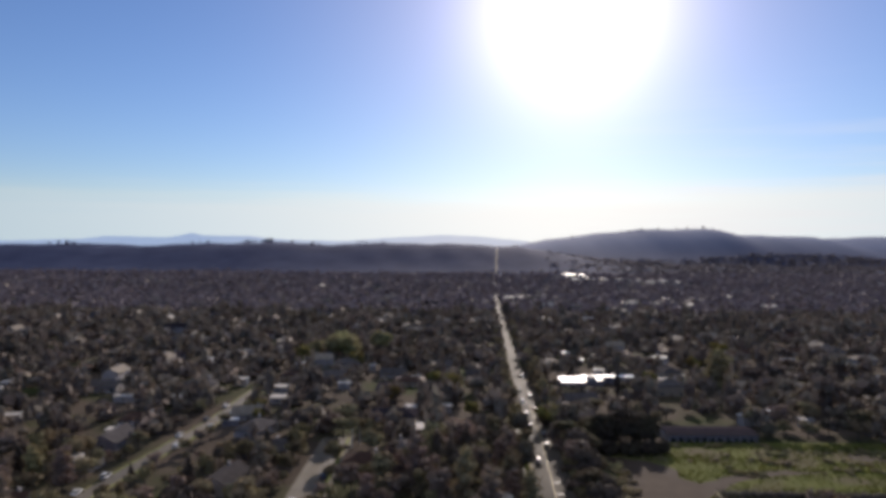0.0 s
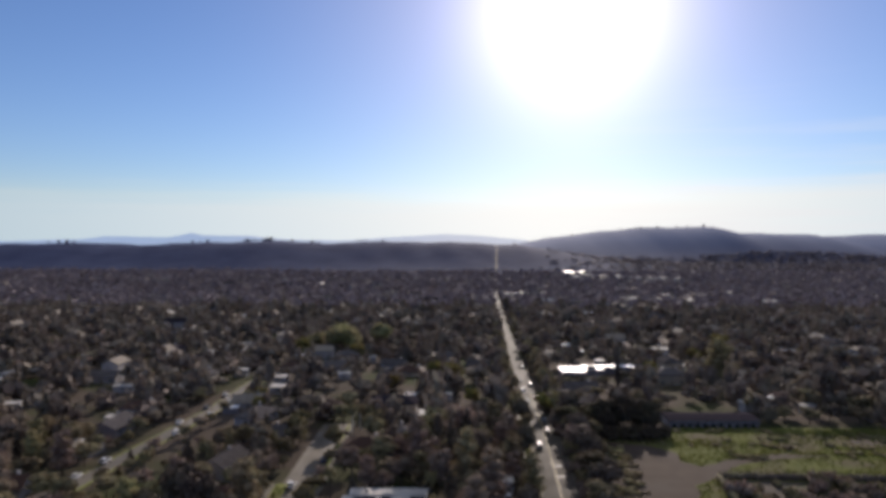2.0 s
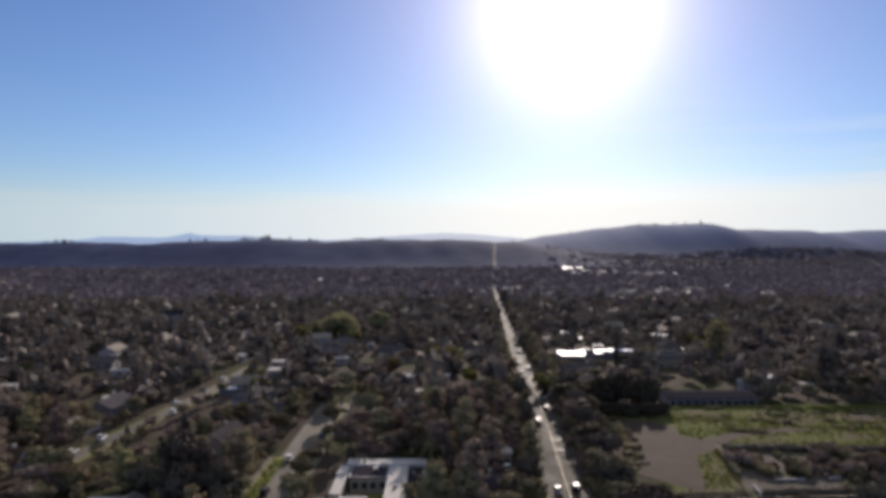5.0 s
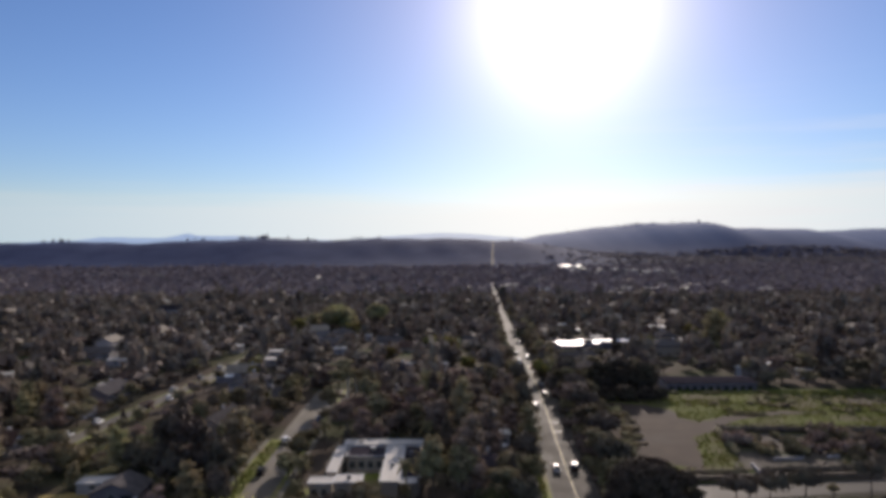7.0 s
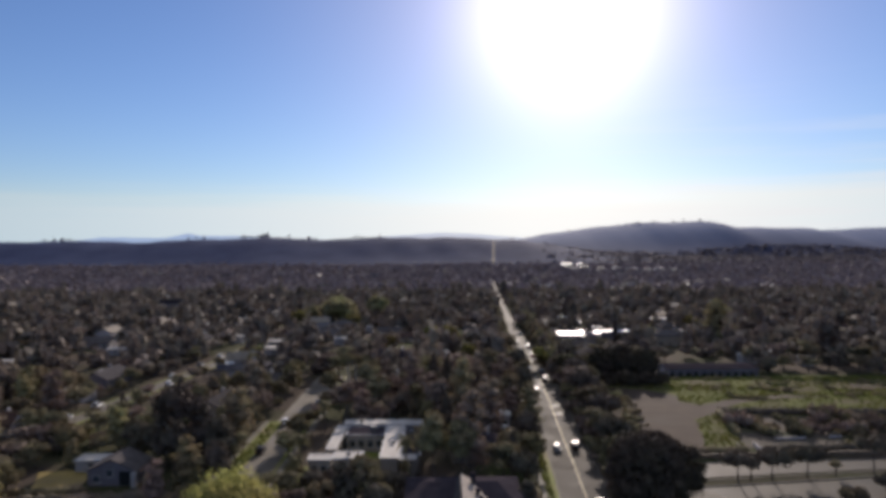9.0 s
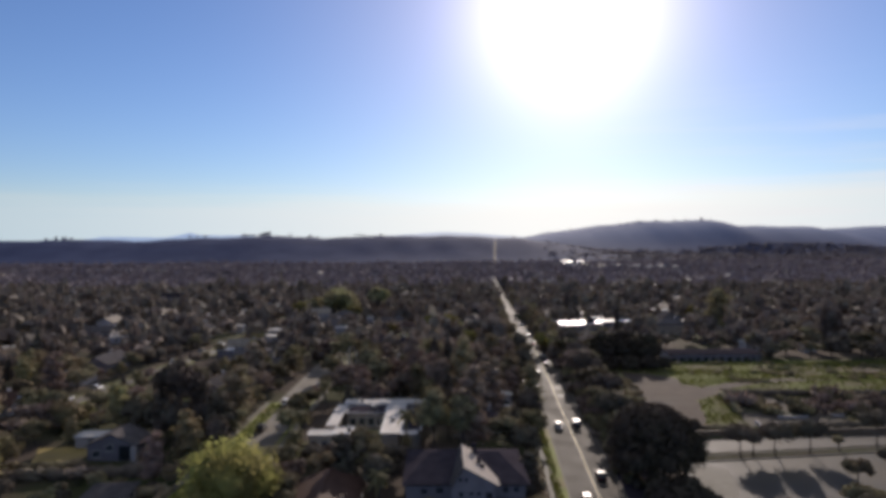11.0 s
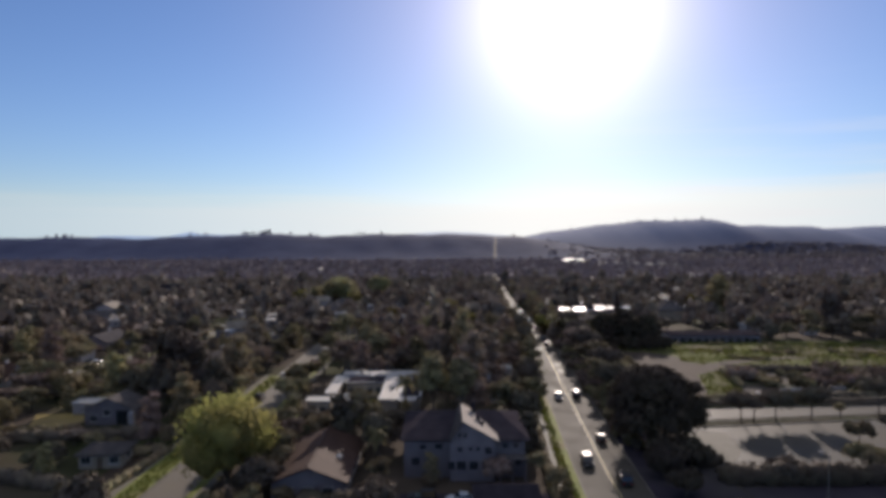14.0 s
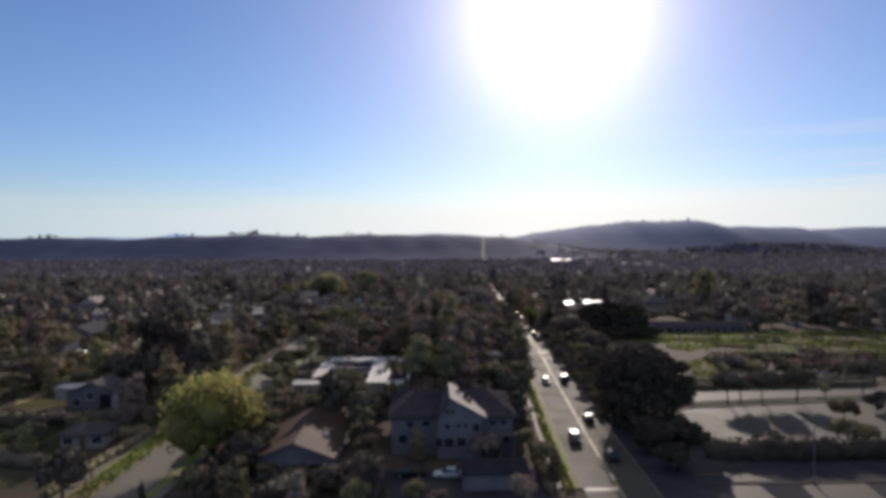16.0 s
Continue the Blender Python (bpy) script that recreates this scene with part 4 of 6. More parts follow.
for x0, x1, y0, y1, h, rm in ((-9.2, 10.8, 12.3, 16, 4.4, "white_roof"), (-7.6, 1.6, 4.2, 11.6, 4.1, "shingle_dark"), (2.2, 6.0, -12.6, 11.6, 4.3, "white_roof"), (6.7, 10.6, -9.9, 11.6, 4.0, "shingle_dark"),
                              (6.7, 9.8, -13.2, -10.6, 4.2, "white_roof"), (-10.6, -8.7, -6.4, 11.6, 4.2, "white_roof"), (-8.0, -2.2, -12.8, -8.4, 4.25, "white_roof"), (-13.6, -8.7, -13.0, -9.6, 4.1, "white_roof")):
    flat_block(court, x0, x1, y0, y1, h, "stucco_tan", rm)
for x in (-12.4, -10.2):
    add_window(court, x, -13.02, 2.0, 1.2, 1.5)
for x in (-6.6, -3.8):
    add_window(court, x, -12.82, 2.0, 1.2, 1.5)
for x in (-6.2, -4.0, -1.8, 0.4):
    add_window(court, x, 4.18, 2.0, 1.4, 1.8)
bm = bmesh.new()
box(bm, -7.6, 1.6, -8.0, 3.8, 0.02, 0.10)
part("court_lawn", bm, M["lawn"], court, "green court lawn")
for xx, yy, s in ((-5, 14, 0.9), (-1.5, 8.2, 1.3), (8.2, 5, 0.9), (4.2, -3, 0.9), (-5, -10.6, 0.8)):
    bm = bmesh.new()
    box(bm, xx - s / 2, xx + s / 2, yy - s / 2, yy + s / 2, 4.4 - 0.2, 4.4 + 0.7, 0.03)
    part("roof_unit", bm, M["metal"], court, "grey roof unit")

# white house to the west with a gable end
left = thing("house", -70.0, 143.0, -0.2, 90, "pale stucco house with a grey gable roof and porch", "house")
bm = bmesh.new()
gable_wall(bm, 7.6, 10.2, 3.5, 2.3)
part("wall", bm, M["stucco_grey"], left)
bm = bmesh.new()
gable_roof(bm, 7.6, 10.2, 3.5, 2.3, 0.5)
part("roof", bm, M["shingle"], left)
add_window(left, -3.82, 3.2, 1.6, 1.4, 1.5, -90)
add_window(left, -3.82, 0.4, 2.9, 1.3, 1.4, -90)
# dark panel in place of the shaded depth of the open porch
bm = bmesh.new()
box(bm, -3.9, -3.7, -4.4, -1.6, 0.3, 3.3, 0.02)
part("porch_shade", bm, M["glass"], left, "dark panel standing in for a shaded porch opening")
bm = bmesh.new()
box(bm, -5.0, -3.9, -5.6, -4.6, 0, 3.3, 0.03)
part("pillar", bm, M["stucco"], left, "white plastered corner pillar")

# the long arcaded building behind the field
arcade = thing("building", 101.5, 252, -0.4, 0, "long low grey-white building with a dark roof and arcade", "building")
bm = bmesh.new()
box(bm, -16.8, 16.8, -8.5, 3, -0.4, 2.7)
part("wall", bm, M["stucco"], arcade)
bm = bmesh.new()
gable_roof(bm, 34, 11.4, 2.75, 0.7, 0.3)
bmesh.ops.translate(bm, verts=bm.verts, vec=(0, -3.4, 0))
part("roof", bm, M["shingle_dark"], arcade, "dark low shingle roof")
for i in range(12):
    x = -16.3 + 32.6 * i / 11
    bm = bmesh.new()
    box(bm, x - 0.45, x + 0.45, -9.2, -8.6, -0.3, 2.65, 0.04)
    part("arcade_pier", bm, M["stucco_grey"], arcade)
bm = bmesh.new()
box(bm, -16.9, 16.9, -9.25, -8.55, 1.9, 2.7)
part("arcade_beam", bm, M["stucco_grey"], arcade)
for i in range(11):
    x = -14.8 + 29.6 * i / 10
    add_window(arcade, x, -8.52, 0.9, 1.6, 1.4, bars=False)

# long building with the gleaming coated roof
shiny = thing("building", 83, 342, landz(83, 342), 0, "long low building with a gleaming pale metal roof", "building")
flat_block(shiny, -21, -8.5, -4, 9, 3.9, "stucco_grey", "glossy_roof")
flat_block(shiny, -8.1, 2.0, 2, 13, 3.8, "stucco_grey", "glossy_roof")
flat_block(shiny, 2.4, 21, 10.5, 15, 3.6, "stucco_grey", "glossy_roof")
for i in range(4):
    add_window(shiny, -19 + i * 2.6, -4.02, 1.8, 1.4, 1.3, bars=False)
bm = bmesh.new()
box(bm, -6.6, -2.0, 3.0, 6.0, 3.8, 4.9, 0.05)
part("roof_unit", bm, M["shingle_dark"], shiny, "dark roof plant box")

# small white roofs seen among the trees
for x, y, w, d, h, m in ((-76.2, 302, 7.5, 6, 3.2, "white_roof"), (18.1, 181, 2.6, 4.5, 3.6, "white_roof"), (-42.2, 391, 4, 4, 3.5, "white_roof"), (-3, 246, 14, 9, 4.5, "white_roof"),
                         (-78.8, 149.5, 7, 4, 2.6, "white_roof"), (-118, 212, 10, 7, 3.4, "white_roof"), (-125, 300, 12, 8, 3.6, "white_roof"), (140, 420, 9, 6, 5, "white_roof"), (221, 570, 8, 8, 7, "white_roof"),
                         (-82, 326, 8, 5, 3.2, "white_roof"), (-148, 302, 9, 4, 3.0, "white_roof"), (-16, 352, 8, 5, 3.4, "white_roof"), (-125, 246, 5, 4, 2.8, "white_roof"), (-51, 336, 6, 5, 3.2, "white_roof"), (132, 366, 6, 5, 3.4, "white_roof"), (118, 352, 5, 4, 3.2, "white_roof")):
    t = thing("shed", x, y, landz(x, y), random.uniform(-8, 8), "small flat-roofed outbuilding with a pale roof", "outbuilding")
    flat_block(t, -w / 2, w / 2, -d / 2, d / 2, h, "stucco", m)
    add_window(t, 0, -d / 2 - 0.02, 1.6, 1.2, 1.0)

# houses seen well
HOUSES = [
    # x, y, w, d, h, rise, turn, wall, roof, hip
    (-58.8, 116.6, 7, 6.5, 2.5, 1.3, 6, "stucco_tan", "shingle", True),
    (-66, 196, 15, 10, 3.2, 2.6, 80, "stucco", "shingle", False),
    (-62, 226, 14, 10, 3.0, 2.4, 5, "stucco_grey", "shingle", False),
    (-72, 250, 15, 10, 3.2, 2.6, 75, "stucco", "shingle", True),
    (-60, 172, 13, 9, 3.0, 2.4, -6, "stucco_tan", "tile", True),
    (-122, 178, 14, 10, 3.0, 2.4, 8, "stucco", "tile", False),
    (-120, 236, 15, 10, 3.0, 2.4, 85, "stucco_grey", "shingle", False),
    (-122, 262, 14, 9, 3.0, 2.4, 0, "stucco", "tile", True),
]
HOUSES += [
    (-82, 274, 13, 9, 3.0, 2.4, 12, "stucco", "shingle_tan", False),
    (-150, 205, 15, 10, 3.0, 2.4, 20, "stucco", "shingle", False),
    (-26, 214, 13, 9, 3.0, 2.3, 0, "stucco_tan", "tile", True),
    (-14, 226, 12, 9, 3.0, 2.3, 88, "stucco_grey", "shingle", True),
    (9, 160, 10, 8, 3.0, 2.2, 0, "stucco_tan", "shingle_dark", True),
    (8, 206, 13, 9, 5.4, 2.4, 5, "stucco", "shingle_dark", False),
    (-20, 262, 18, 11, 5.4, 2.6, 0, "stucco_tan", "shingle_dark", True),
    (64, 304, 15, 10, 3.0, 2.2, 5, "stucco_grey", "shingle", False),
]
LABELS = {"tile": "clay tile", "shingle": "grey shingle", "shingle_dark": "dark shingle", "shingle_tan": "tan shingle", "white_roof": "white flat"}
WALLS = {"stucco": "white", "stucco_tan": "tan", "stucco_grey": "grey"}
for x, y, w, d, h, rise, turn, wm, rm, hip in HOUSES:
    simple_house(x, y, w, d, h, rise, turn, wm, rm, "%s house with a %s %s roof among trees" % (WALLS[wm], LABELS[rm], "hip" if hip else "gable"), hip, chimney=y > 130)

# houses of the streets farther off, eight patterns
rng = np.random.default_rng(11)
protos = []
for i, (w, d, h, rise, hip, wm, rm) in enumerate(((14, 9, 3.2, 2.4, False, "stucco", "shingle"), (16, 10, 3.0, 2.2, True, "stucco_tan", "tile"), (13, 9, 5.6, 2.4, False, "stucco", "shingle_tan"),
                                                  (15, 10, 3.0, 2.4, True, "stucco_grey", "shingle_dark"), (12, 9, 3.0, 2.6, False, "stucco_grey", "shingle"), (17, 11, 3.4, 2.2, True, "stucco", "shingle_tan"),
                                                  (14, 10, 5.4, 2.6, True, "stucco_tan", "shingle"), (15, 9, 3.2, 2.2, False, "stucco", "tile"))):
    protos.append(((w, d), simple_house(-169 + i * 47, 326 + (i % 3) * 40, w, d, h, rise, (i % 2) * 90, wm, rm, "%s house with a %s roof in a wooded street" % (WALLS[wm], LABELS[rm]), hip, wins=3)))
house_spots = [(h[0], h[1], max(h[2], h[3]) * 0.62) for h in HOUSES] + [(-169 + i * 47, 326 + (i % 3) * 40, 10) for i in range(8)]
house_spots += [(4, 118, 14), (8.4, 93, 6), (4, 126, 11), (-20.6, 108, 15), (-20.6, 98, 9), (-20.6, 117, 9), (-15.3, 156, 20), (-69, 148, 13), (101, 252, 19), (88, 252, 11), (116, 252, 11), (72, 342, 17), (96, 350, 15)]
made = 0
while made < 150:
    y = 300 + 520 * rng.random() ** 0.9
    x = (rng.random() * 2 - 1) * (0.70 * y + 20)
    x = -100.5 + round((x + 100.5) / 60) * 60 + rng.choice([-17, 17]) + rng.normal() * 3
    k = rng.integers(8)
    (w, d), proto = protos[k]
    if abs(x - road_x(y)) < 17 or any((x - a) ** 2 + (y - b) ** 2 < (r + 10) ** 2 for a, b, r in house_spots):
        continue
    if abs(x - lane_x(y)) < 14 and y < 340:
        continue
    turn = (90 if rng.random() < 0.5 else 0) + rng.normal() * 4
    copy_thing(proto, pose(x, y, landz(x, y) - 0.15, 0, 0, turn))
    house_spots.append((x, y, 10))
    made += 1

# pale commercial blocks far off, and others along the road
for i, (x, y, w, d, h, m) in enumerate(((306, 1590, 26, 30, 9, "glossy_roof"), (339, 1600, 14, 24, 8, "glossy_roof"), (330, 1500, 26, 20, 8, "white_roof"), (365, 1490, 30, 22, 7, "white_roof"), (398, 1480, 26, 20, 8, "white_roof"),
                                        (425, 1440, 34, 22, 8, "white_roof"), (452, 1425, 28, 20, 7, "white_roof"), (480, 1430, 26, 22, 8, "white_roof"), (510, 1420, 24, 20, 6, "white_roof"), (300, 1480, 22, 18, 7, "white_roof"),
                                        (130, 1060, 24, 16, 6, "white_roof"), (105, 1052, 18, 14, 5, "white_roof"), (160, 1075, 20, 16, 6, "white_roof"), (345, 1010, 14, 14, 6, "white_roof"), (305, 940, 26, 14, 5, "white_roof"),
                                        (270, 950, 22, 14, 5, "white_roof"), (440, 880, 18, 12, 6, "white_roof"), (480, 770, 20, 12, 5, "white_roof"))):
    t = thing("commercial_block", x, y, landz(x, y), 6, "pale flat-roofed commercial block far across town", "building", "far commercial blocks")
    if y > 1400 and m == "white_roof":
        w = w * 0.55
    flat_block(t, -w / 2, w / 2, -d / 2, d / 2, h, "stucco", m)
    for k in range(4):
        add_window(t, -w / 2 + w * (k + 0.5) / 4, -d / 2 - 0.02, h * 0.5, w / 6, h * 0.3, bars=False)
    house_spots.append((x, y, max(w, d) * 0.6))

# small pale outbuildings and low roofs of the gardens
rng = np.random.default_rng(23)
shed_a = thing("shed", -48, 268, landz(-48, 268), 0, "small garden outbuilding with a pale flat roof", "outbuilding", "garden outbuildings")
flat_block(shed_a, -2.5, 2.5, -1.8, 1.8, 2.9, "stucco", "white_roof")
shed_b = thing("shed", -86, 262, landz(-86, 262), 8, "small garden outbuilding with a gleaming metal roof", "outbuilding", "garden outbuildings")
flat_block(shed_b, -3.2, 3.2, -1.3, 1.3, 2.7, "stucco_grey", "glossy_roof")
made = 0
while made < 90:
    y = 250 + 600 * rng.random() ** 0.8
    x = (rng.random() * 2 - 1) * (0.68 * y + 10)
    if abs(x - road_x(y)) < 12 or abs(x - lane_x(y)) < 9 and y < 345 or 44 < x < 168 and y < 262 or abs(x - street_x(y)) < 8 and y < 256 or any((x - a) ** 2 + (y - b) ** 2 < (r + 5) ** 2 for a, b, r in house_spots):
        continue
    copy_thing(shed_a if rng.random() < 0.72 else shed_b, pose(x, y, landz(x, y) - 0.05, 0, 0, rng.normal() * 12) @ Matrix.Diagonal((0.7 + 0.8 * rng.random(), 0.8 + 0.5 * rng.random(), 1 + 0.5 * rng.random(), 1)))
    house_spots.append((x, y, 3.5))
    made += 1

# roofs of the far town, too many to count
def far_houses(count, y0, y1, seed):
    rng = np.random.default_rng(seed)
    bm = bmesh.new()
    for _ in range(count):
        y = y0 + (y1 - y0) * rng.random() ** 0.8
        x = (rng.random() * 2 - 1) * 0.72 * y
        if abs(x - road_x(y)) < 18:
            continue
        w, d, h, rise = 11 + 8 * rng.random(), 8 + 4 * rng.random(), 3.4 + 3 * rng.random(), 1.8 + 1.6 * rng.random()
        m = pose(x, y, landz(x, y) - 0.3, 0, 0, rng.choice([0, 90]) + rng.normal() * 5)
        wi, ri = int(rng.integers(3)), 3 + int(rng.choice(5, p=[0.42, 0.20, 0.16, 0.18, 0.04]))
        prof = [(-d / 2, 0), (-d / 2, h), (0, h + rise), (d / 2, h), (d / 2, 0)]
        a = [bm.verts.new(m @ Vector((-w / 2, p, q))) for p, q in prof]
        b = [bm.verts.new(m @ Vector((w / 2, p, q))) for p, q in prof]
        for f in (bm.faces.new(a), bm.faces.new(list(reversed(b))), bm.faces.new((a[0], b[0], b[1], a[1])), bm.faces.new((a[3], b[3], b[4], a[4]))):
            f.material_index = wi
        e = 0.5
        c = [[bm.verts.new(m @ Vector((sx * (w / 2 + e), p, q))) for sx in (-1, 1)] for p, q in ((-d / 2 - e, h - 0.2), (0, h + rise + 0.2), (d / 2 + e, h - 0.2))]
        for p, q in zip(c[:-1], c[1:]):
            f = bm.faces.new((p[0], p[1], q[1], q[0]))
            f.material_index = ri
    ob = part("far_town", bm, [M[k] for k in ("stucco", "stucco_tan", "stucco_grey", "shingle", "shingle_tan", "tile", "shingle_dark", "white_roof")])
    return tagged(ob, "many small far houses with pale and dark roofs", "houses", kind="stuff")


far_houses(480, 560, 1100, 21)
far_houses(260, 1100, 1540, 22)

# ---- cars ----
CAR_PAINT = {
    "white": mat("white_car_paint", (0.55, 0.55, 0.54), (0.62, 0.62, 0.61), 0.42, 1.0, 9.0, 0.0, spec=0.12),
    "silver": mat("silver_car_paint", (0.42, 0.43, 0.44), (0.50, 0.51, 0.52), 0.42, 1.0, 9.0, 0.0, metal=0.3, spec=0.12),
    "black": mat("black_car_paint", (0.015, 0.015, 0.017), (0.025, 0.025, 0.027), 0.42, 1.0, 9.0, 0.0, spec=0.12),
    "grey": mat("grey_car_paint", (0.10, 0.105, 0.11), (0.14, 0.145, 0.15), 0.42, 1.0, 9.0, 0.0, metal=0.1, spec=0.12),
    "red": mat("dark_red_car_paint", (0.16, 0.018, 0.015), (0.2, 0.025, 0.02), 0.42, 1.0, 9.0, 0.0, spec=0.12),
    "blue": mat("blue_car_paint", (0.03, 0.055, 0.12), (0.045, 0.075, 0.15), 0.42, 1.0, 9.0, 0.0, spec=0.12),
}


def loft(bm, rows):
    """A closed skin through rows of points of equal number."""
    vr = [[bm.verts.new(p) for p in r] for r in rows]
    n = len(vr[0])
    for a, b in zip(vr[:-1], vr[1:]):
        for i in range(n):
            bm.faces.new((a[i], a[(i + 1) % n], b[(i + 1) % n], b[i]))
    bm.faces.new(list(reversed(vr[0])))
    bm.faces.new(vr[-1])
    bmesh.ops.recalc_face_normals(bm, faces=bm.faces)


def car(x, y, turn, paint, suv=False, label="", group=""):
    """A car that points along its own +y."""
    hgt = 1.72 if suv else 1.46
    hw, hl = (0.95, 2.3) if suv else (0.9, 2.25)
    t = thing("car", x, y, landz(x, y) + 0.025, turn, label, "car", group)
    waist = 1.02 if suv else 0.9

    def ring(yy, w, z0, z1):
        return [(-w * 0.94, yy, z0), (w * 0.94, yy, z0), (w, yy, z0 + 0.15), (w, yy, z1 - 0.14), (w * 0.9, yy, z1), (-w * 0.9, yy, z1), (-w, yy, z1 - 0.14), (-w, yy, z0 + 0.15)]
    bm = bmesh.new()
    loft(bm, [ring(-hl, hw * 0.88, 0.38, waist - 0.12), ring(-hl + 0.15, hw * 0.97, 0.28, waist), ring(-hl * 0.4, hw, 0.24, waist + 0.03), ring(hl * 0.35, hw, 0.24, waist + 0.02),
              ring(hl - 0.5, hw * 0.97, 0.26, waist - 0.12), ring(hl - 0.05, hw * 0.88, 0.34, waist - 0.25)])
    part("body", bm, CAR_PAINT[paint], t)
    bm = bmesh.new()

    def cab(z, w, y0, y1):
        return [(-w, y0, z), (w, y0, z), (w, y1, z), (-w, y1, z)]
    rear = -hl + (0.25 if suv else 0.65)
    loft(bm, [cab(waist - 0.02, hw * 0.92, rear, hl * 0.45), cab(hgt - 0.08, hw * 0.76, rear + (0.25 if suv else 0.5), hl * 0.08)])
    part("glasshouse", bm, M["glass"], t, "dark car glass")
    bm = bmesh.new()
    loft(bm, [cab(hgt - 0.08, hw * 0.78, rear + (0.22 if suv else 0.48), hl * 0.10), cab(hgt - 0.02, hw * 0.75, rear + (0.3 if suv else 0.55), hl * 0.06), cab(hgt, hw * 0.6, rear + (0.45 if suv else 0.7), hl * 0.0)])
    part("roof", bm, CAR_PAINT[paint], t)
    for sx in (-1, 1):
        for yy in (-hl * 0.62, hl * 0.62):
            bm = bmesh.new()
            tube(bm, (sx * hw * 0.72, yy, 0.32), (sx * hw * 1.0, yy, 0.32), 0.32, 0.32, 14)
            wh = part("tyre", bm, M["tyre"], t)
            bm = bmesh.new()
            tube(bm, (sx * hw * 0.98, yy, 0.32), (sx * hw * 1.015, yy, 0.32), 0.2, 0.18, 10)
            part("rim", bm, M["rim"], wh)
        bm = bmesh.new()
        box(bm, sx * hw * 0.66 - 0.17, sx * hw * 0.66 + 0.17, -hl - 0.02, -hl + 0.06, 0.62, 0.78, 0.02)
        part("tail_light", bm, M["lamp_red"], t)
        bm = bmesh.new()
        box(bm, sx * hw * 0.62 - 0.17, sx * hw * 0.62 + 0.17, hl - 0.12, hl - 0.02, 0.52, 0.64, 0.02)
        part("headlight", bm, M["lamp_clear"], t)
        bm = bmesh.new()
        box(bm, sx * hw * 1.08 - 0.09, sx * hw * 1.08 + 0.09, hl * 0.30, hl * 0.38, waist, waist + 0.14, 0.02)
        part("door_mirror", bm, CAR_PAINT[paint], t)
    bm = bmesh.new()
    box(bm, -hw * 0.8, hw * 0.8, -hl - 0.05, -hl + 0.05, 0.36, 0.52, 0.03)
    part("bumper", bm, M["tyre"], t)
    return t


G_ROAD = "cars on the main road"
on_road = [(114.5, -1.9, "black", True, 1), (160, -1.9, "grey", False, 1), (218, -2.3, "black", True, 1), (262, -2.2, "silver", False, 1), (282, -2.2, "grey", False, 1), (306, -2.2, "white", False, 1), (330, -2.2, "black", False, 1),
           (106.0, 2.6, "black", True, 0), (127.5, 2.7, "black", False, 0), (162, 2.7, "black", True, 0), (236, 2.0, "black", False, 0), (250, 2.2, "grey", True, 0), (290, 2.1, "red", False, 0), (318, 2.1, "silver", False, 0), (372, 2.1, "silver", False, 0)]
for y, dx, paint, suv, back in on_road:
    turn = -math.degrees(math.atan2(road_x(y + 5) - road_x(y - 5), 10))
    car(road_x(y) + dx, y, turn + (180 if back else 0), paint, suv, "%s %s driving on the main road" % (paint, "estate car" if suv else "saloon car"), G_ROAD)
parked = [(-44.9, 160, "black", 0, 1), (-44.9, 184, "white", 0, 1), (-39.9, 205, "blue", 0, 0), (-44.8, 122.5, "white", 4, 0),
          (-103.6, 190, "white", 0, 0), (-103.6, 203, "silver", 0, 1), (-97.4, 214, "black", 0, 0), (-97.4, 232, "white", 0, 1), (-103.6, 246, "white", 0, 0), (-97.4, 258, "silver", 0, 0),
          (-103.6, 269, "grey", 0, 1), (-97.4, 281, "white", 0, 0), (-103.6, 292, "white", 0, 1), (3.2, 98.6, "silver", 90, 0), (9.4, 99.0, "grey", 84, 0), (-2.6, 99.2, "black", 90, 1), (45.0, 118.6, "white", 60, 0),
          (17.4, 176, "white", 4, 1)]
for x, y, paint, turn, suv in parked:
    x += lane_x(y) + 100.5 if x < -90 else street_x(y) + 42.3 if x < -30 else 0
    car(x, y, turn, paint, bool(suv), "%s %s parked in a side street" % (paint, "estate car" if suv else "saloon car") if x < -30 else "%s %s parked beside trees" % (paint, "estate car" if suv else "saloon car"), "parked cars")


# ---- lamp post in the car park ----
def lamp_post(x, y, h):
    t = thing("street_lamp", x, y, 0, 0, "tall thin grey car park lamp post", "street lamp", "lamp posts")
    bm = bmesh.new()
    tube(bm, (0, 0, 0), (0, 0, 0.7), 0.26, 0.24, 10)
    part("base", bm, M["concrete"], t)
    bm = bmesh.new()
    tube(bm, (0, 0, 0.7), (0, 0, h), 0.10, 0.06, 8)
    part("pole", bm, M["metal"], t)
    bm = bmesh.new()
    tube(bm, (0, 0, h - 0.1), (-0.9, 0, h + 0.1), 0.04, 0.035, 6)
    part("arm", bm, M["metal"], t)
    bm = bmesh.new()
    box(bm, -1.5, -0.8, -0.16, 0.16, h + 0.04, h + 0.18, 0.03)
    part("lamp_head", bm, M["metal"], t)


lamp_post(55.8, 94.4, 8.7)


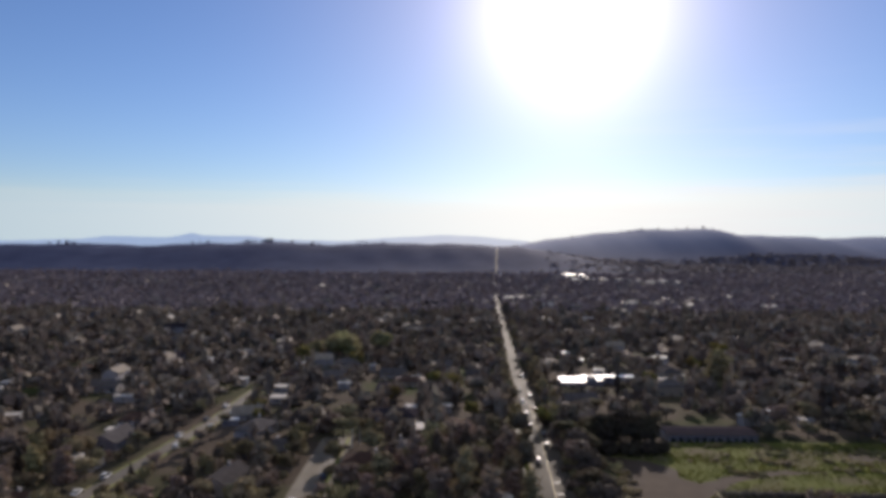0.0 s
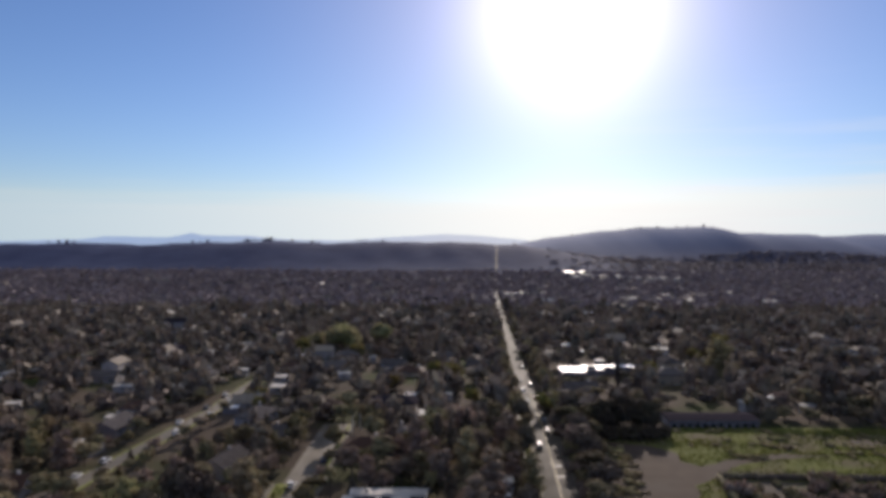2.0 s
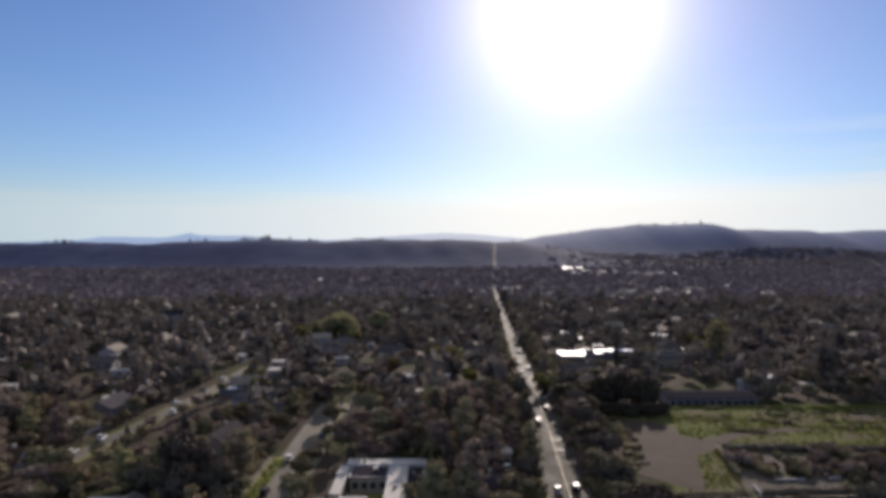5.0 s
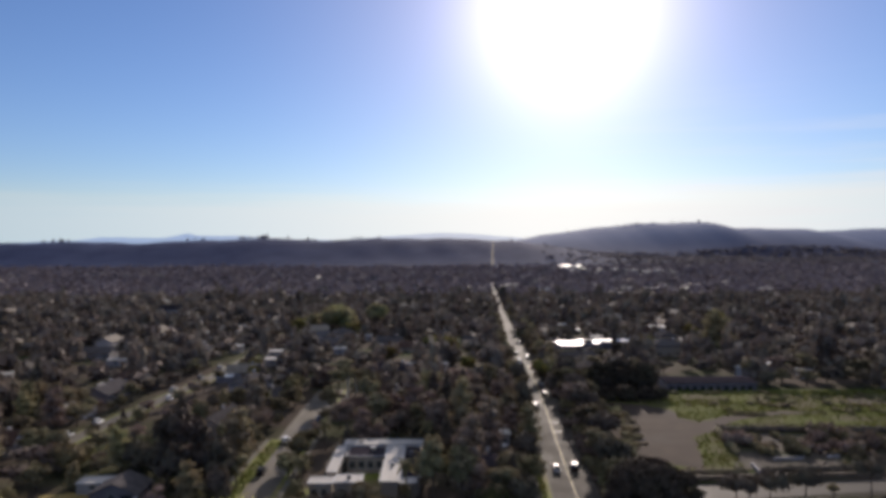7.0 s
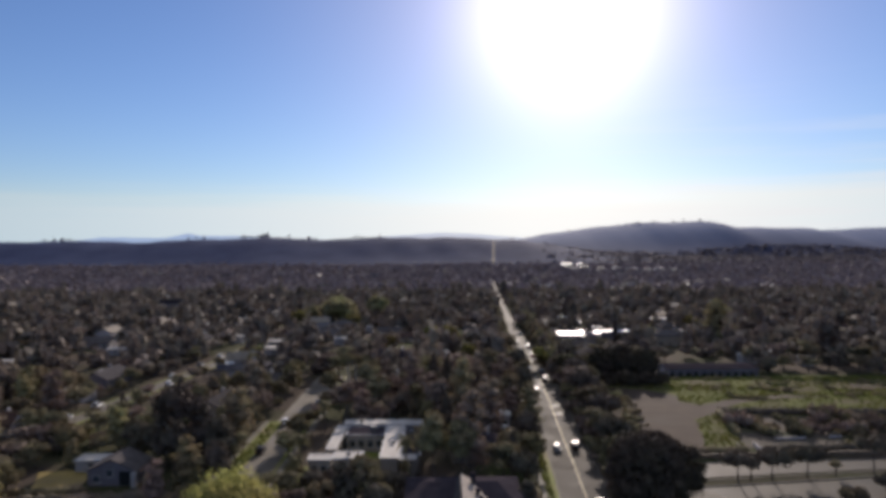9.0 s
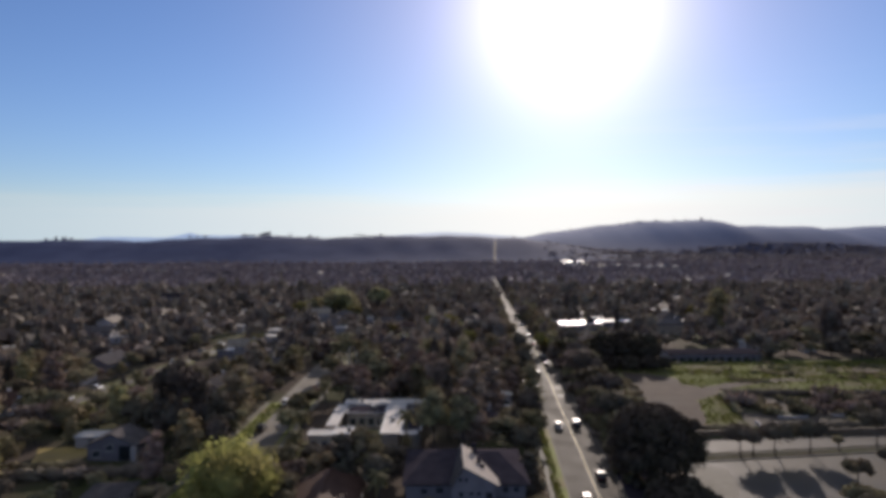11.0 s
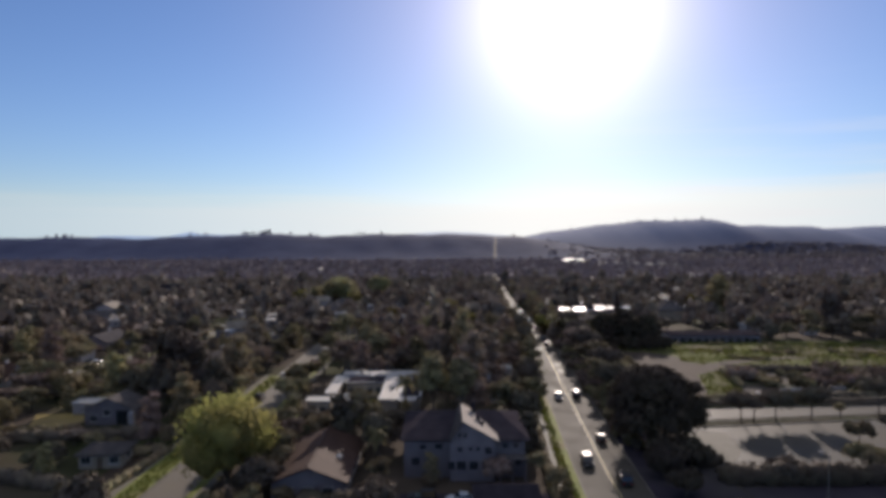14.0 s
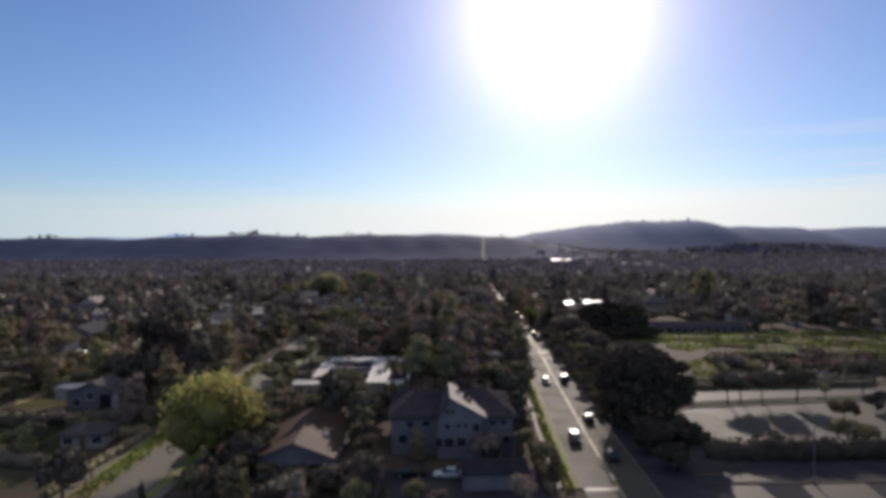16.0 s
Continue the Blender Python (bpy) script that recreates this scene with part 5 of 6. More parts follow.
# ---- palms ----
def palm(x, y, h, label, seed):
    rng = np.random.default_rng(seed)
    t = thing("palm_tree", x, y, landz(x, y), 0, label, "palm tree", "palms")
    bm = bmesh.new()
    p = Vector((0, 0, -0.3))
    lean = Vector((rng.normal() * 0.03, rng.normal() * 0.03, 1))
    for k in range(6):
        q = p + lean * (h + 0.3) / 6
        tube(bm, p, q, 0.24 - 0.015 * k, 0.22 - 0.015 * k, 8, cap=k in (0, 5))
        p = q
    part("trunk", bm, M["bark"], t)
    for k in range(18):
        bm = bmesh.new()
        a = k * 2.4 + rng.random() * 0.3
        up = 0.9 - 1.5 * (k / 17)
        L_ = 2.3 + 0.5 * rng.random()
        d = Vector((math.cos(a), math.sin(a), 0))
        sd = Vector((-d.y, d.x, 0))
        prev = None
        for j in range(6):
            f = j / 5
            c = p + d * (L_ * f * (1 - 0.15 * f)) + Vector((0, 0, L_ * (up * f - 0.75 * f * f)))
            w = 0.08 + 0.42 * math.sin(math.pi * min(1, f * 0.9 + 0.12))
            row = [bm.verts.new(c - sd * w - Vector((0, 0, w * 0.5))), bm.verts.new(c), bm.verts.new(c + sd * w - Vector((0, 0, w * 0.5)))]
            if prev:
                bm.faces.new((prev[0], row[0], row[1], prev[1]))
                bm.faces.new((prev[1], row[1], row[2], prev[2]))
            prev = row
        part("frond", bm, LEAF["palm"], t)
    return t


PALMS = [(-7.4, 141.0, 9.5), (-32, 150, 7), (-30.5, 138.5, 6), (-16.5, 138.5, 5), (-3.4, 168, 10), (-10.5, 113, 6.5), (-31, 176, 8), (-54, 203, 10), (-86, 186, 9), (20.4, 150, 7)]
for i, (x, y, h) in enumerate(PALMS):
    palm(x, y, h, "fan palm with a ragged crown beside a building", 70 + i)


# ---- single trees seen well ----
G_T = "garden and street trees"
def domed_tree(x, y, rx, ry, z0, top, leaf, lobes, leaves, size, label, seed, thick, flat=2.6):
    """A broad dense crown: small lobes packed over a flattened dome, on a stout forked trunk."""
    rng = np.random.default_rng(seed)
    t = thing("tree", x, y, landz(x, y), 0, label, "tree", G_T)
    part("trunk", trunk_bm(rng, rx * 1.6, z0 + 1.0, top * 0.9, thick, 6), M["bark"], t)
    rows = []
    for i in range(lobes):
        a = 2.39996 * i
        k = (i + 0.5) / lobes
        r = math.sqrt(k)
        lid = (1 - r ** flat) ** (1 / flat)
        s = (0.17 + 0.08 * rng.random()) * rx
        zz = z0 + s * 0.6 + (top - z0 - s * 1.2) * (lid if i % 3 else lid * rng.random())
        rows.append((rx * 0.86 * r * math.cos(a), ry * 0.86 * r * math.sin(a), zz, s * 1.15, s * 1.15, s))
    for i in range(14):
        a = 2 * math.pi * i / 14
        rows.append((rx * 0.6 * math.cos(a), ry * 0.6 * math.sin(a), z0 + (top - z0) * 0.38, rx * 0.36, ry * 0.36, (top - z0) * 0.36))
    v, q, f = leaf_cloud(rng, rows, leaves, size, core=0.55, spread=0.6)
    crown = new("crown", raw_mesh("crown", v, q, f, LEAF[leaf]))
    crown.parent = t
    return t


domed_tree(39.9, 125.0, 7.9, 7.8, 1.6, 14.4, "fig", 90, 16000, 0.5, "huge dark evergreen fig beside the car park", 1, 0.7, 3.2)
domed_tree(47.4, 126.5, 4.3, 4.2, 1.8, 11.9, "fig", 36, 4200, 0.46, "dark evergreen fig beside the car park", 2, 0.35)
tree(-34.4, 107.0, 17.4, 17.8, -0.14, "lime", 40, 11000, 0.44, "large bright yellow-green leafy tree by the side street", G_T, 3, spread=0.45)
tree(-59.4, 147.5, 12.5, 22.0, 0.34, "conifer", 14, 2600, 0.8, "tall dark pine-like tree beside a white house", G_T, 4, thick=0.42, spread=0.55)
tree(-50.6, 147.0, 10.0, 15.0, 0.15, "conifer", 9, 1500, 0.8, "dark evergreen tree among garden trees", G_T, 5, thick=0.3)
tree(-66.0, 425.0, 27.0, 23.0, 0.05, "spring_far", 24, 3200, 1.2, "wide yellow-green tree among darker trees", G_T, 7, spread=0.45)
tree(-41.0, 424.0, 15.0, 26.0, 0.12, "spring_far", 10, 1900, 1.2, "tall yellow-green tree among darker trees", G_T, 8, spread=0.45)
tree(-84.0, 432.0, 14.0, 14.0, 0.15, "olive", 9, 1200, 1.2, "olive-green tree among darker trees", G_T, 9)
tree(140.0, 330.0, 17.0, 21.0, 0.15, "olive", 11, 1800, 1.1, "tall olive-green tree above the town", G_T, 10, form="column")
for i, (x, y, r, h) in enumerate(((59.5, 241.0, 5.6, 10.6), (67.5, 243.0, 6.4, 11.8), (75.6, 241.5, 5.8, 10.4))):
    domed_tree(x, y, r, r * 0.9, 0.1, h, "fig", 34, 3200, 0.6, "wide dense dark tree at the corner of the field", 11 + i, 0.4)
for i, (x, y, w, h) in enumerate(((-76, 268, 7, 6), (-80, 284, 8, 7), (4, 322, 11, 14), (-4, 336, 9, 12), (-52, 392, 12, 12), (-90, 415, 14, 13), (12, 268, 8, 12), (110, 345, 9, 10), (182, 430, 13, 16), (40.5, 262, 8, 10), (150, 392, 10, 11), (-24, 300, 9, 10))):
    tree(x, y, w, h, 0.12, "moss", 10, 900, 0.9, "yellow-olive tree among darker trees", G_T, 600 + i)
tree(-91.5, 163.0, 12.5, 7.6, 0.0, "olive", 12, 1500, 0.8, "wide dome-shaped grey-olive tree above a lawn", G_T, 33)
tree(86.2, 322.0, 3.0, 13.0, 0.05, "conifer", 9, 700, 0.7, "thin dark cypress in front of a gleaming roof", G_T, 13, form="column")
for i, (x, y, w, h) in enumerate(((63.4, 138.4, 8.6, 8.0), (66.4, 139.3, 4.2, 6.6), (71.2, 139.4, 8.8, 8.0), (79.4, 140.7, 7.6, 7.6), (86.6, 142.2, 2.8, 3.8), (95.4, 143.0, 8.0, 10.5))):
    tree(x, y, w, h, 0.36, "ficus" if i != 4 else "olive", 11, 1500 if w > 3 else 300, 0.5, "small dark round-headed tree in the planting strip", "car park trees", 20 + i, thick=0.17)
tree(78.6, 123.4, 6.4, 5.0, 0.4, "oak", 7, 800, 0.55, "low wide tree in the car park", "car park trees", 27, thick=0.15)
tree(91.8, 133.4, 6.0, 3.8, 0.1, "ficus", 7, 900, 0.6, "low dark tree in the car park", "car park trees", 28, thick=0.16)
tree(72.8, 111.4, 9.8, 4.4, 0.15, "oak", 9, 1200, 0.6, "low wide dark tree at the car park edge", "car park trees", 29, thick=0.2)
tree(56.2, 107.6, 8.2, 3.4, 0.15, "ficus", 8, 1100, 0.55, "low rounded shrub tree in the hedge", "car park trees", 30, thick=0.18)
tree(-32.8, 233.0, 6.0, 12.0, 0.45, "olive", 7, 500, 0.7, "pale-barked slender tree at the end of the street", G_T, 31, bark="bark_pale", thick=0.3)
tree(-30.6, 238.0, 6.0, 11.0, 0.45, "olive", 7, 500, 0.7, "pale-barked slender tree at the end of the street", G_T, 32, bark="bark_pale", thick=0.26)

# added to darken the ground where the corner trees cast shade
for i, (x, y, r, h) in enumerate(((58.5, 228.5, 4.0, 4.6), (65.5, 227.5, 4.4, 4.8), (72.5, 228.0, 4.4, 4.6), (78.0, 230.0, 3.2, 4.0))):
    domed_tree(x, y, r, r * 0.8, 0.0, h, "fig", 20, 1100, 0.55, "low dark shrub tree filling the shade before the corner trees", 45 + i, 0.2)

# tall trees behind the large house and beside the main road
COURT_TREES = [
    (-1.5, 140, 9.5, 18.5, "oak"), (6.5, 143, 10, 19, "bare"), (1.5, 152, 8, 17.5, "conifer"), (-1, 172, 8, 19, "bare"), (5.5, 174, 9, 20, "oak"), (2, 188, 9, 19, "conifer"),
    (10, 190, 10, 19.5, "bare"), (-8, 194, 9, 18.5, "bare"), (-4, 208, 10, 18.5, "oak"), (4.6, 136.5, 7, 18.5, "oak"), (-12.5, 138.2, 5.5, 3.8, "oak"),
]
WEST_TREES = [
    (13.5, 138, 8.5, 12.5, "oak"), (17.6, 134, 7.5, 10.5, "ficus"), (13, 171, 9, 16, "bare"), (20.2, 192, 8.6, 15, "oak"), (21.8, 161, 8, 10.5, "ficus"), (24.2, 176, 8.1, 12.5, "oak"),
    (25.2, 205, 8.6, 13, "ficus"), (27.7, 222, 8.6, 13, "oak"), (29.2, 240, 8.6, 12, "ficus"), (21.3, 149, 7.5, 9.5, "oak"), (15.6, 108, 4.5, 6, "oak"), (15.8, 120, 5, 7.5, "ficus"),
]
PATH_TREES = [
    (-18, 193, 9, 15, "oak"), (-27, 189, 8, 13, "bare"), (-22.4, 138.4, 6, 4.2, "ficus"), (-31.6, 140, 6, 5.2, "oak"), (-30.5, 130, 6.5, 7.5, "oak"), (-20, 128, 7, 6, "oak"),
    (-26, 134, 6.5, 5.5, "ficus"), (-15, 136, 6, 5, "oak"),
]
EAST_TREES = [
    (39.6, 147, 8.5, 9.7, "oak"), (41.5, 155, 10, 11.7, "ficus"), (40.8, 166, 9.5, 11.2, "oak"), (43.5, 176, 10.5, 12.2, "ficus"), (42.4, 188, 9.5, 12.7, "oak"), (44.8, 199, 11, 13.2, "ficus"),
    (43.8, 211, 10, 13.2, "bare"), (46, 222, 11, 13.7, "ficus"), (45.4, 236, 10.5, 13.2, "oak"), (47.5, 250, 11, 14.2, "ficus"), (47.4, 165, 6.5, 6, "oak"), (50.1, 205, 8, 8, "oak"),
    (48.6, 192, 7, 7, "ficus"), (52.4, 228, 8, 9, "oak"), (55.1, 245, 10, 11, "oak"),
]
ROOF_TREES = [
    (62, 247, 10, 10, "ficus"), (63, 334.2, 7, 2.5, "oak"), (68.5, 334.4, 7, 2.6, "ficus"), (74, 334, 7, 2.5, "oak"), (64, 318, 7, 4.6, "oak"), (71, 319, 7, 4.4, "ficus"),
    (79, 322, 8, 5, "oak"), (91, 330, 9, 6.5, "ficus"), (99, 334, 9, 6, "oak"), (60, 312, 8, 6, "oak"),
]
LAWN_TREES = [
    (-58.2, 147.6, 9, 12.5, "ficus"), (-92, 176, 7, 8, "oak"), (-84, 180, 7, 8, "bare"), (-103, 164, 10, 7, "bare"), (-100, 152, 9, 6.5, "bare"), (-97, 143, 8, 6, "oak"), (-108, 174, 10, 9, "oak"), (-112, 160, 10, 10, "oak"), (-106, 144, 9, 9, "ficus"), (-73, 158, 8, 9, "ficus"), (-63.5, 151, 9, 15.5, "conifer"), (-55.5, 152.5, 8, 13.5, "ficus"), (-66.5, 155, 8, 12, "ficus"), (-68, 164, 9, 11, "conifer"), (-78, 170, 8, 8, "oak"),
    (-96, 133, 8, 7, "bare"), (-64.5, 122.5, 5, 4.5, "oak"), (-70, 126, 5, 4, "bare"),
]
# the last two are added to darken the roadside and shade the lane
CORNER_TREES = [
    (43.5, 116.5, 7, 4.2, "fig"), (39.6, 117.5, 6.5, 4.4, "fig"), (43.4, 113.2, 7.5, 4, "fig"), (39.2, 111.2, 5, 3.2, "fig"), (36.9, 108.5, 6, 5.4, "fig"), (37.6, 100.5, 6, 4.4, "fig"),
]
GARDEN_TREES = [
    (-14.6, 124.5, 9, 13.5, "oak"), (-11.2, 117, 6.5, 9.5, "ficus"), (-17.8, 121.5, 6, 10, "ficus"),
    (-26.4, 107, 6.5, 7.5, "oak"), (-25.6, 101.5, 5, 6, "ficus"), (-18.6, 96.2, 6, 3, "ficus"), (-23.2, 97.4, 4.5, 3.6, "oak"), (-27.2, 112, 6.5, 9, "oak"), (-27, 100, 6.5, 7.5, "ficus"),
    (-26.6, 117, 6.5, 9.5, "bare"), (-29.5, 112, 6, 7, "oak"), (-29.8, 121, 7, 7, "bare"), (-22.5, 125, 7, 8, "oak"), (-16.5, 124, 7, 11, "bare"), (-29, 101, 6, 5.6, "ficus"),
    (-28.5, 94, 6, 4.5, "oak"), (-20.5, 90, 8, 3.8, "ficus"), (-14, 93, 5.5, 4.2, "ficus"),
]
FAR_STREET_TREES = [
    (-95.6, 186, 7, 7, "oak"), (-95.8, 213, 7, 7.5, "bare"), (-95.4, 262, 7.5, 8, "oak"), (-95.6, 297, 8, 8, "oak"), (-96, 314, 8, 8.5, "bare"), (-93.6, 196, 5.5, 6, "oak"),
    (-93.2, 226, 7, 8.5, "oak"), (-92.8, 236, 7.5, 9, "bare"), (-93, 244, 6, 7.5, "oak"), (-93.5, 272, 7, 8, "oak"), (-93, 282, 7, 8.5, "oak"), (-93.2, 205, 5.5, 5, "olive"),
    (-107.8, 230, 8, 9, "oak"), (-108, 240, 7, 8, "bare"), (-107.6, 276, 8, 9, "oak"),
]
YARD_TREES = [
    (-11.5, 124, 6.5, 8, "oak"), (-9.5, 132, 7, 6.2, "ficus"), (-9.8, 104, 5, 6.5, "oak"), (-8.5, 98, 5, 4.5, "ficus"),
]
STREET_TREES = [
    (-35.6, 156, 6.5, 8, "oak"), (-35.4, 166, 6.5, 8.4, "olive"), (-35.4, 177, 6.5, 7.6, "oak"), (-35.2, 188, 5.5, 6, "bare"), (-35.4, 203, 5.5, 5.4, "oak"), (-36.8, 216, 6.5, 9, "olive"),
    (-38.5, 243, 9, 11, "oak"), (-45, 250, 10, 11, "bare"), (-40, 260, 10, 12, "oak"), (-51.5, 176, 6.5, 9, "oak"), (-52.6, 190, 7, 9, "bare"), (-52, 205, 7, 9.5, "oak"),
    (-52.5, 218, 7, 10, "oak"), (-48, 150, 7, 10, "oak"), (-46.9, 136, 6, 11, "ficus"),
]
FIELD_TREES = [
    (72, 266, 9, 6, "oak"), (80, 268, 9, 5.5, "ficus"), (88, 271, 9, 6, "oak"), (76, 280, 10, 6.5, "ficus"), (86, 284, 10, 6.5, "oak"), (95, 276, 9, 6, "ficus"), (68, 290, 10, 7, "oak"),
    (124, 247, 8, 7, "ficus"), (131, 249, 9, 8, "oak"), (140, 248, 9, 8.5, "oak"), (149, 250, 9, 9, "ficus"), (158, 246, 10, 9, "oak"), (125, 262, 10, 11, "oak"),
    (138, 266, 10, 11, "bare"), (151, 268, 11, 12, "oak"), (166, 258, 11, 12, "oak"), (150, 172, 7, 7, "oak"), (154, 184, 8, 9, "oak"), (157, 194, 7, 8, "bare"),
    (116, 163.5, 6, 6, "oak"), (112, 156, 6.5, 7.5, "ficus"), (108, 138, 6.5, 7, "ficus"),
]
STREET_TREES = [(x + street_x(y) + (42.3 if x < -41 else 40.6), y, w * 1.1, h, leaf) for x, y, w, h, leaf in STREET_TREES]
FAR_STREET_TREES = [(x + lane_x(y) + (98.5 if x < -100 else 102.5), y, w * (1 if x < -100 else 0.85), h if x < -100 else 0.75 * h, leaf) for x, y, w, h, leaf in FAR_STREET_TREES]
TALL = COURT_TREES + WEST_TREES + PATH_TREES + EAST_TREES + ROOF_TREES + LAWN_TREES + CORNER_TREES + GARDEN_TREES + FAR_STREET_TREES + YARD_TREES + STREET_TREES + FIELD_TREES
tall_made = {}
for i, (x, y, w, h, leaf) in enumerate(TALL):
    form = ("round", "column", "round")[i % 3] if h / w > 1.45 else "round"
    if leaf == "conifer":
        form = "cone"
    key = (leaf, form, i % 2)
    words = {"oak": "tall dark green broadleaf tree near the road", "bare": "tall brown half-bare tree near the road", "ficus": "dense dark evergreen tree near the road", "olive": "olive-green tree near the road", "conifer": "tall dark conifer behind the large house", "fig": "low dark tree filling out the shade beside the forecourt"}[leaf]
    if key not in tall_made:
        t = tree(x, y, w, h, 0.14, leaf, 16 if form == "round" else 12, 1500, 0.68, words, G_T, 300 + i, form=form, spread=0.45 if leaf != "bare" else 0.6)
        t.matrix_world = pose(x, y, landz(x, y))
        tall_made[key] = (t, w, h)
    else:
        t, w0, h0 = tall_made[key]
        copy_thing(t, pose(x, y, landz(x, y), 0, 0, (i * 77) % 360) @ Matrix.Diagonal((w / w0, w / w0, h / h0, 1)))


# ---- hedges ----
def hedge(x0, y0, x1, y1, h, w, leaf, label, seed):
    rng = np.random.default_rng(seed)
    L_ = math.hypot(x1 - x0, y1 - y0)
    n = max(3, int(L_ / (w * 0.35)))
    lobes = [(-L_ / 2 + L_ * (i + 0.5) / n, rng.normal() * 0.12, h * 0.3, w * 0.7, w * 0.5, h * (0.66 + 0.07 * rng.random())) for i in range(n)]
    v, q, f = leaf_cloud(rng, lobes, int(L_ * w * 5.5), 0.55, core=0.85)
    ob = new("hedge", raw_mesh("hedge", v, q, f, LEAF[leaf]))
    ob.matrix_world = pose((x0 + x1) / 2, (y0 + y1) / 2, landz((x0 + x1) / 2, (y0 + y1) / 2), 0, 0, math.degrees(math.atan2(y1 - y0, x1 - x0)))
    return tagged(ob, label, "hedge", "hedges")


hedge(46.5, 106.6, 62, 106.2, 3.4, 5.0, "fig", "dark clipped hedge along the car park", 41)
hedge(60, 106.0, 104, 106.8, 3.2, 5.0, "fig", "dark clipped hedge along the car park", 42)
hedge(44.5, 113, 49, 116, 2.0, 3.0, "fig", "dark shrubs under the large tree", 43)
hedge(82, 191.8, 152, 189.0, 2.0, 2.6, "ficus", "dark overgrown hedge along the nursery", 44)
hedge(81.6, 191, 78.4, 172, 2.0, 2.2, "oak", "dark overgrown hedge round the nursery corner", 45)
hedge(58, 156.6, 74, 157.4, 2.0, 3.4, "oak", "dark hedge behind the drive", 47)
hedge(79, 158.4, 108, 159.6, 1.8, 2.8, "ficus", "dark dense hedge behind the drive", 46)


def shrub(x, y, w, h, leaf, label, group, seed):
    rng = np.random.default_rng(seed)
    lobes = [(rng.normal() * w * 0.2, rng.normal() * w * 0.2, h * 0.45, w * 0.36, w * 0.36, h * 0.5) for _ in range(4)]
    v, q, f = leaf_cloud(rng, lobes, 160, 0.5, core=0.85)
    ob = new("shrub", raw_mesh("shrub", v, q, f, LEAF[leaf]))
    ob.matrix_world = pose(x, y, landz(x, y))
    return tagged(ob, label, "shrub", group)


rng = np.random.default_rng(77)
kinds = [shrub(96, 186, 2.6, 1.7, "oak", "dark green shrub on bare soil", "shrubs", 1), shrub(104, 182, 3.2, 1.9, "bare", "brown twiggy shrub on bare soil", "shrubs", 2), shrub(110, 186, 2.4, 1.5, "olive", "olive-green shrub on bare soil", "shrubs", 3)]
for i in range(120):
    x, y = 80 + 70 * rng.random(), 161.5 + 27 * rng.random()
    if 163 < y < 171 and x < 106 or (x < 100 and rng.random() < 0.35):
        continue
    s_ = 0.8 + 0.9 * rng.random()
    copy_thing(kinds[int(rng.integers(3))], pose(x, y, 0.03, 0, 0, rng.random() * 360) @ Matrix.Diagonal((s_, s_, s_ * (0.8 + 0.6 * rng.random()), 1)))
# shrubs along the east kerb of the main road
for i in range(70):
    y = 122 + 132 * (i + rng.random()) / 70
    x = road_x(y) + 7.2 + 2.4 * rng.random()
    s_ = 0.75 + 0.7 * rng.random()
    copy_thing(kinds[int(rng.integers(3))], pose(x, y, 0.0, 0, 0, rng.random() * 360) @ Matrix.Diagonal((s_, s_, s_ * (0.8 + 0.5 * rng.random()), 1)))
# weeds along the earth patch and across the field
for i in range(46):
    x, y = 84 + 80 * rng.random(), 206 + 32 * rng.random()
    s_ = 0.5 + 0.7 * rng.random()
    copy_thing(kinds[2 if rng.random() < 0.7 else 0], pose(x, y, 0.0, 0, 0, rng.random() * 360) @ Matrix.Diagonal((s_ * 1.6, s_, s_ * 0.6, 1)))
for i in range(34):
    y = 176 + 44 * rng.random()
    x = 51.5 + 0.13 * (y - 176) + 5.0 * rng.random() ** 2
    s_ = 0.4 + 0.7 * rng.random()
    copy_thing(kinds[2 if rng.random() < 0.6 else 0], pose(x, y, 0.0, 0, 0, rng.random() * 360) @ Matrix.Diagonal((s_ * 1.3, s_, s_ * 0.6, 1)))
for i in range(16):
    x, y = 45 + 5 * rng.random(), 168 + 16 * rng.random()
    s_ = 0.6 + 0.8 * rng.random()
    copy_thing(kinds[2], pose(x, y, 0.0, 0, 0, rng.random() * 360) @ Matrix.Diagonal((s_, s_, s_ * 0.8, 1)))
hedge(-63, 117, -50.5, 122, 1.8, 2.2, "oak", "dark garden hedge along a drive", 61)
hedge(-52.5, 92, -50.6, 121, 1.7, 1.6, "oak", "dark garden hedge beside the pavement", 62)
hedge(-34.6, 120, -33.5, 146, 1.8, 1.8, "oak", "dark garden hedge beside the pavement", 63)
hedge(17.2, 92, 18.6, 118, 1.6, 1.6, "oak", "dark garden hedge beside the pavement", 64)
# dark fig leaves on these two stand in for tree shade
hedge(36.8, 112, 38.0, 120, 1.2, 1.8, "fig", "shrubs beside the main road, darkened for tree shade", 68)
hedge(37.0, 122, 38.4, 140, 1.8, 2.2, "fig", "shrubs beside the main road, darkened for tree shade", 69)
hedge(18.8, 122, 20.6, 150, 2.2, 2.0, "oak", "dark garden hedge beside the pavement", 65)
hedge(-16, 92.5, -10, 100, 1.6, 1.6, "ficus", "dark shrubs between two houses", 66)
# put where trees and a house only cast a band of shade
hedge(-94, 127, -58, 131.5, 2.4, 5.0, "ficus", "dark shrubs standing in for a band of shade between two gardens", 67)
hedge(-92, 134, -74, 135.6, 1.4, 2.0, "oak", "dark garden hedge below a lawn", 70)
hedge(-72, 108, -61, 105, 2.2, 4.0, "ficus", "dark shrubs in front of a garden house", 71)

